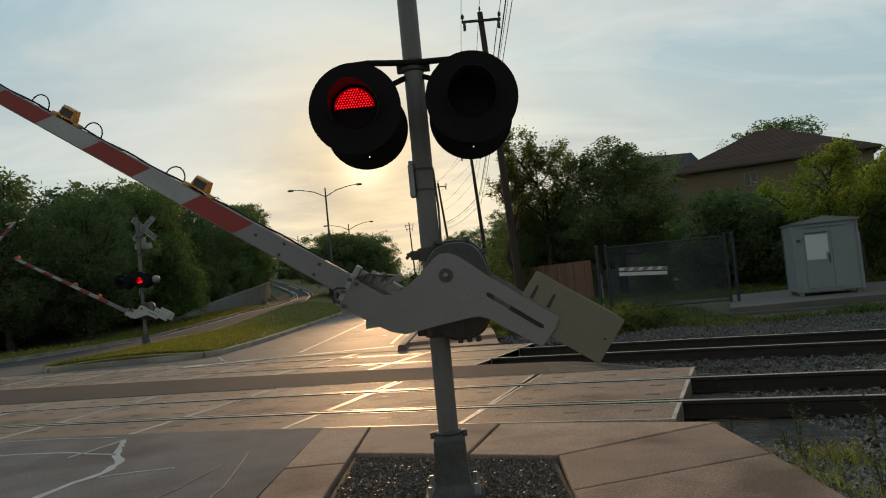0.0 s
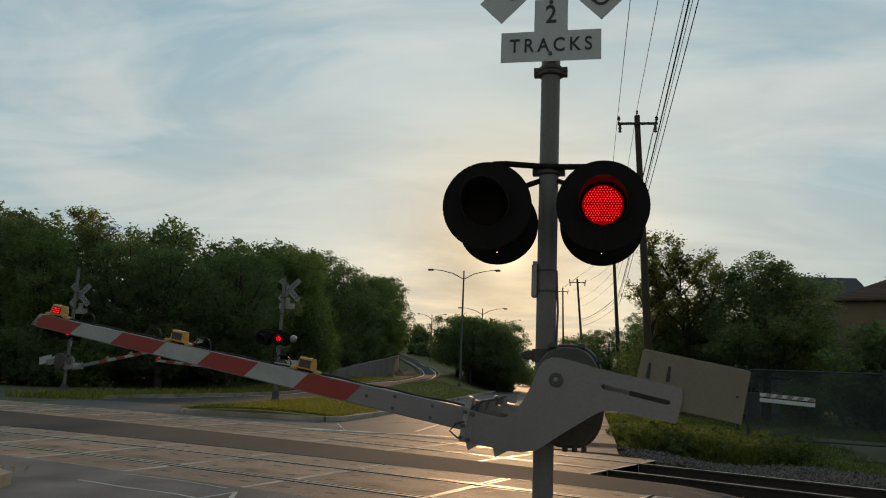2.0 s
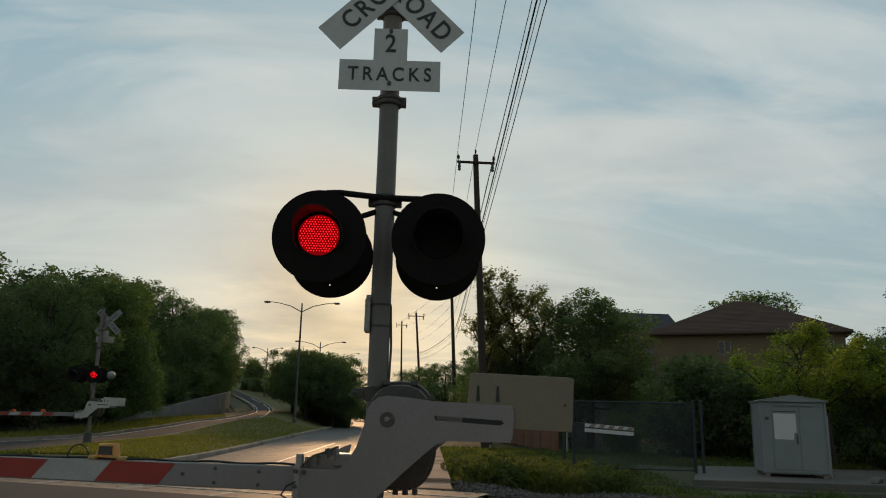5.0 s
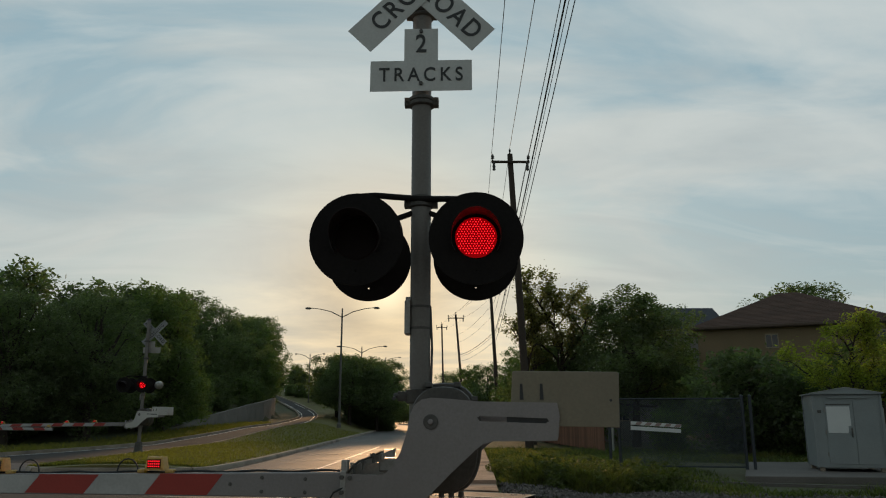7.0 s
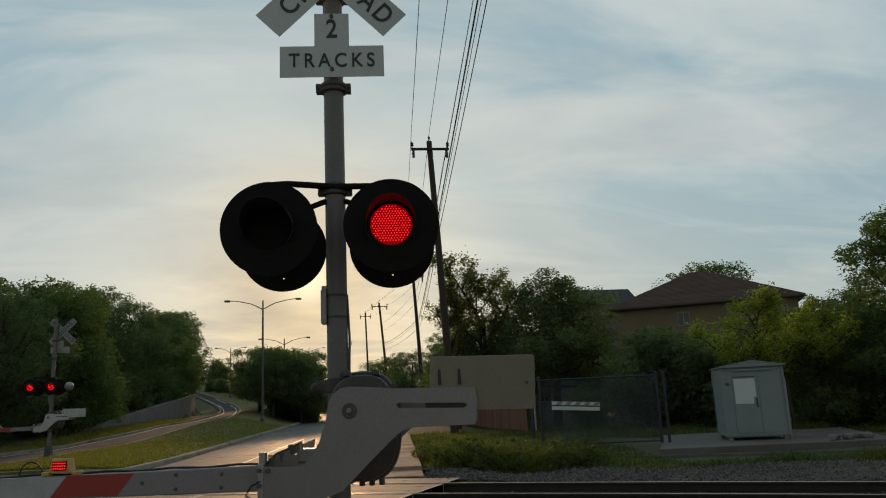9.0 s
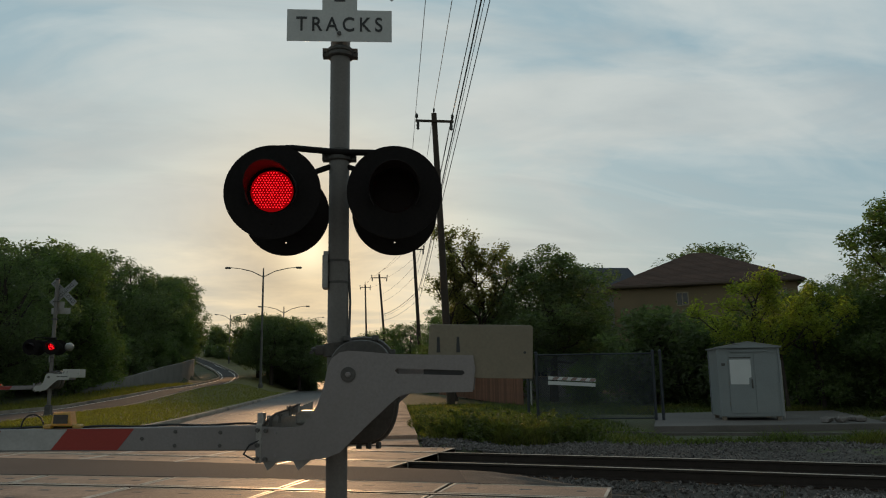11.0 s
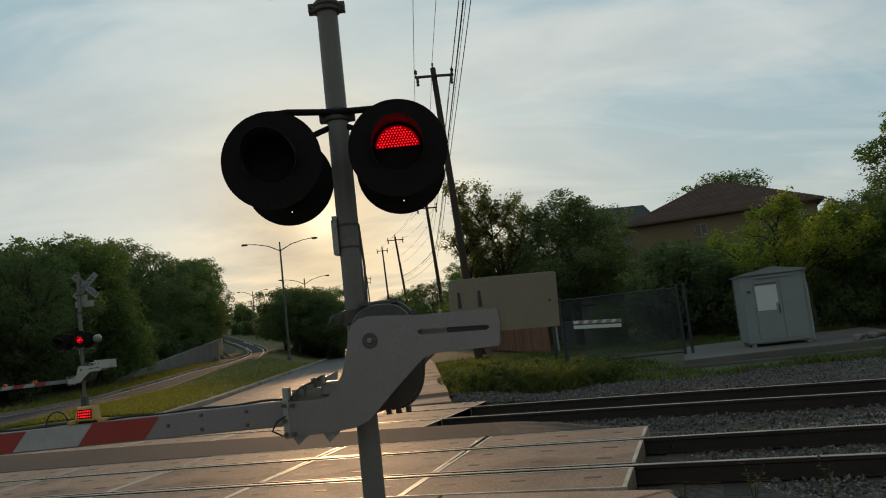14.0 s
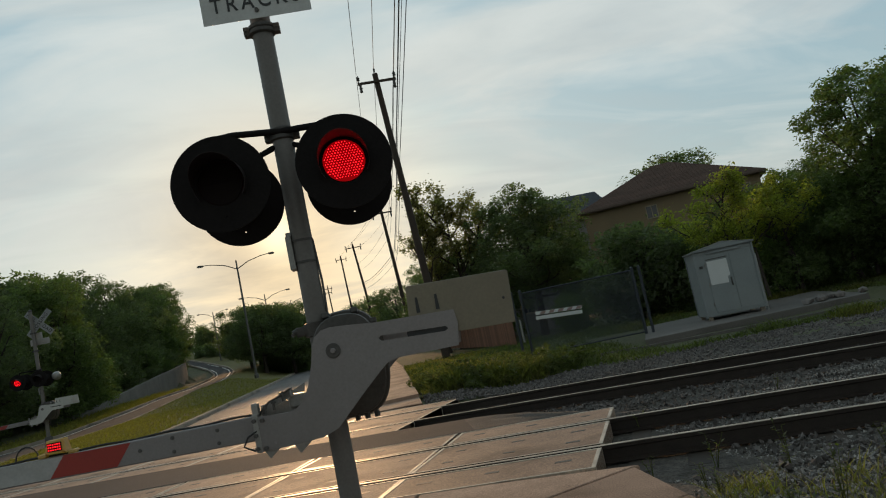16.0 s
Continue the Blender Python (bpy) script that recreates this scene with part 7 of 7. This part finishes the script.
def verge_bare(x, y):
    """True on the gravel, the pad and its edging."""
    if y < 13.2 - 0.18 * x + 0.5 * math.sin(x * 1.7):
        return True
    return 7.2 < x < 15.9 and 13.0 + 0.04 * (x - 10) < y < 21.4


def on_verge(rnd):
    y = 11.8 + 20 * rnd.rand() ** 1.3
    x = rnd.uniform(0.95, 22)
    if verge_bare(x, y):
        return None
    return (x, y, land(x, y) - 0.06)


blades("verge_grass", 60000, on_verge, lambda p, r: r.uniform(0.05, 0.15) + 0.22 * r.rand() * smooth(0.02, 0.35, noise.noise(Vector((p[0] * 0.8, p[1] * 0.55, 9)))), WEED, "unmown grass beyond the tracks", 4, 0.7, 0.013)

TUFT_RND = np.random.RandomState(61)
TUFTS = []
while len(TUFTS) < 24:
    tx, ty = TUFT_RND.uniform(1.1, 4.8), TUFT_RND.uniform(11.9, 16.4)
    if verge_bare(tx, ty - 0.25) or (tx > 4.6 and ty > 16.5) or (1.7 < tx < 4.3 and ty > 14.6):
        continue
    TUFTS.append((tx, ty, TUFT_RND.uniform(0.28, 0.6), TUFT_RND.uniform(0.3, 0.7) * (1.0 - 0.45 * smooth(3.0, 4.8, tx))))
while len(TUFTS) < 64:
    tx, ty = TUFT_RND.uniform(9.0, 22.0), TUFT_RND.uniform(11.0, 27.0)
    if not verge_bare(tx, ty):
        TUFTS.append((tx, ty, TUFT_RND.uniform(0.4, 0.9), TUFT_RND.uniform(0.14, 0.32)))


def verge_lawn():
    """The mown, sunlit patch between the pavement and the fence."""
    verts, faces, n = [], [], 10
    ys = list(np.arange(13.2, 33.0, 0.6))
    for y in ys:
        for k in range(n):
            x = 0.9 + (4.1 + 0.5 * math.sin(y * 0.8)) * k / (n - 1)
            verts.append((x, y, land(x, y) + 0.0 + 0.03 * noise.noise(Vector((x * 1.5, y * 1.5, 4))) - (0.06 if k in (0, n - 1) else 0.0)))
    for j in range(len(ys) - 1):
        for k in range(n - 1):
            a = j * n + k
            faces.append((a, a + 1, a + n + 1, a + n))
    return tagged(new("lawn", raw_mesh("lawn", verts, faces, LAWN)), "sunlit patch of short grass round the pole", "lawn", "", "structure")


verge_lawn()


def on_patch(rnd):
    x, y = rnd.uniform(0.95, 5.0), rnd.uniform(13.4, 32)
    return (x, y, land(x, y) - 0.01)


blades("short_grass", 16000, on_patch, lambda p, r: r.uniform(0.03, 0.09), BLADE, "short sunlit grass round the pole", 15, 0.6, 0.014)


def in_tuft(rnd):
    x, y, r, h = TUFTS[rnd.randint(len(TUFTS))]
    a, q = rnd.uniform(0, 6.28), r * rnd.rand() ** 0.6
    x, y = x + q * math.cos(a), y + q * math.sin(a)
    return (x, y, land(x, y) - 0.06)


def tuft_height(p, rnd):
    best = 0.1
    for x, y, r, h in TUFTS:
        d = math.hypot(p[0] - x, p[1] - y) / r
        if d < 1.05:
            best = max(best, h * math.sqrt(max(1.1 - d * d, 0.05)))
    return best * rnd.uniform(0.55, 1.1)


blades("tall_grass", 26000, in_tuft, tuft_height, TALL, "tall backlit tussocks of grass beyond the tracks", 14, 0.55, 0.012)


def on_near(rnd):
    x, y = rnd.uniform(2.2, 6.5), rnd.uniform(-4.0, 1.5)
    if rnd.rand() < smooth(2.9, 4.2, x) * 0.97 or x < 2.2 + 0.42 * max(y + 0.2, 0):
        return None
    if noise.noise(Vector((x * 1.6, y * 1.6, 3))) < -0.25 + 0.75 * smooth(0.0, 1.1, y):
        return None
    return (x, y, land(x, y) - 0.06)


blades("near_grass", 15000, on_near, lambda p, r: r.uniform(0.04, 0.13) + 0.14 * r.rand() ** 3, DRYBLADE, "ragged weeds and grass along the pavement edge", 5, 0.85, 0.006)


def on_left(rnd):
    y = rnd.uniform(20, 62)
    x = ramp(y, FAR_L_Y, FAR_L_X) - 0.2 - 3.5 * rnd.rand()
    return (x, y, land(x, y) - 0.06)


blades("roadside_grass", 12000, on_left, lambda p, r: r.uniform(0.12, 0.4), BLADE, "rough grass before the wood", 6, 0.4, 0.02)


def on_near_median(rnd):
    x, y = rnd.uniform(-12, -6.3), rnd.uniform(-8, 3.2)
    return (x, y, 0.10)


blades("island_grass", 5000, on_near_median, lambda p, r: r.uniform(0.04, 0.1), BLADE, "short grass on the near median", 7, 0.5, 0.008)


def weed_clump_mesh(seed):
    """A low leafy mound of weeds: stems and a ragged cover of small leaves."""
    rnd = np.random.RandomState(seed)
    bm = bmesh.new()
    lobes = []
    for k in range(9):
        a, q = rnd.uniform(0, 6.28), 0.34 * rnd.rand() ** 0.6
        h = rnd.uniform(0.16, 0.48) * (1 - 0.8 * q)
        tube(bm, [(q * 0.5 * math.cos(a), q * 0.5 * math.sin(a), -0.05), (q * math.cos(a), q * math.sin(a), h)], [0.006, 0.003], 4)
        lobes.append((q * math.cos(a), q * math.sin(a), h * 0.75, rnd.uniform(0.11, 0.2), rnd.uniform(0.1, 0.22)))
    return finish("stem", bm, WEED), quads_mesh("leaves", leaf_cloud(lobes, 1500, 0.032, rnd, 1.6, 7), CLUMPLEAF)


CLUMPS = [weed_clump_mesh(k) for k in (201, 202, 203)]
CLUMP_RND = random.Random(19)
for k in range(44):
    x, y = CLUMP_RND.uniform(1.05, 5.0), 12.2 + 4.2 * CLUMP_RND.random() ** 1.5
    if verge_bare(x, y - 0.2) or (1.9 < x < 3.9 and y > 14.4):
        continue
    t = thing("weed_clump", pose(x, y, land(x, y) - 0.05, 0, 0, CLUMP_RND.uniform(0, 360)), "leafy sunlit clump of weeds beside the gravel", "weeds", "weed clumps")
    q = CLUMP_RND.uniform(0.8, 1.5)
    for nm, me in zip(("stem", "leaves"), CLUMPS[k % 3]):
        o = new(nm, me)
        o.parent = t
        o.matrix_basis = Matrix.Diagonal((q * 1.15, q * 1.15, q, 1))


def weed(x, y, z, h, seed):
    rnd = np.random.RandomState(seed)
    t = thing("weed", pose(x, y, z), "small green weed growing through the ballast", "weed", "weeds")
    bm = bmesh.new()
    quads = []
    for k in range(rnd.randint(3, 6)):
        e = Vector((rnd.uniform(-0.35, 0.35) * h, rnd.uniform(-0.35, 0.35) * h, h * rnd.uniform(0.6, 1.0)))
        tube(bm, [(0, 0, -0.05), e * 0.5 + Vector((0, 0, 0.03)), e], [0.004, 0.003, 0.0015], 4)
        for j in range(9):
            f = 0.25 + 0.75 * j / 8
            p = np.array(e * f)
            a = rnd.uniform(0, 6.28)
            d = np.array((math.cos(a), math.sin(a), rnd.uniform(-0.1, 0.6))) * h * 0.17
            s = np.array((-math.sin(a), math.cos(a), 0.0)) * h * 0.035
            quads.append((p, p + d * 0.5 + s, p + d, p + d * 0.5 - s))
    part("stem", bm, WEED, t)
    o = new("leaves", quads_mesh("leaves", np.array(quads), WEED))
    o.parent = t
    return t


for k, (x, y, h) in enumerate(((2.45, 1.75, 0.22), (2.95, 1.55, 0.32), (3.35, 1.05, 0.38), (2.62, 1.0, 0.22), (3.1, 3.9, 0.28), (3.9, 0.6, 0.3), (2.5, 0.5, 0.25), (4.5, 1.0, 0.22), (3.0, -0.2, 0.4), (2.6, -0.4, 0.3), (5.2, 4.6, 0.2))):
    weed(x, y, -0.2 if y > 0.9 else -0.17, h, 100 + k)

# ---- what moves ----


def motions():
    for ob, rows in MOVERS:
        if isinstance(rows[0][1], Matrix):
            walk(ob, rows)
        else:
            walk(ob, lens_rows(rows))


motions()
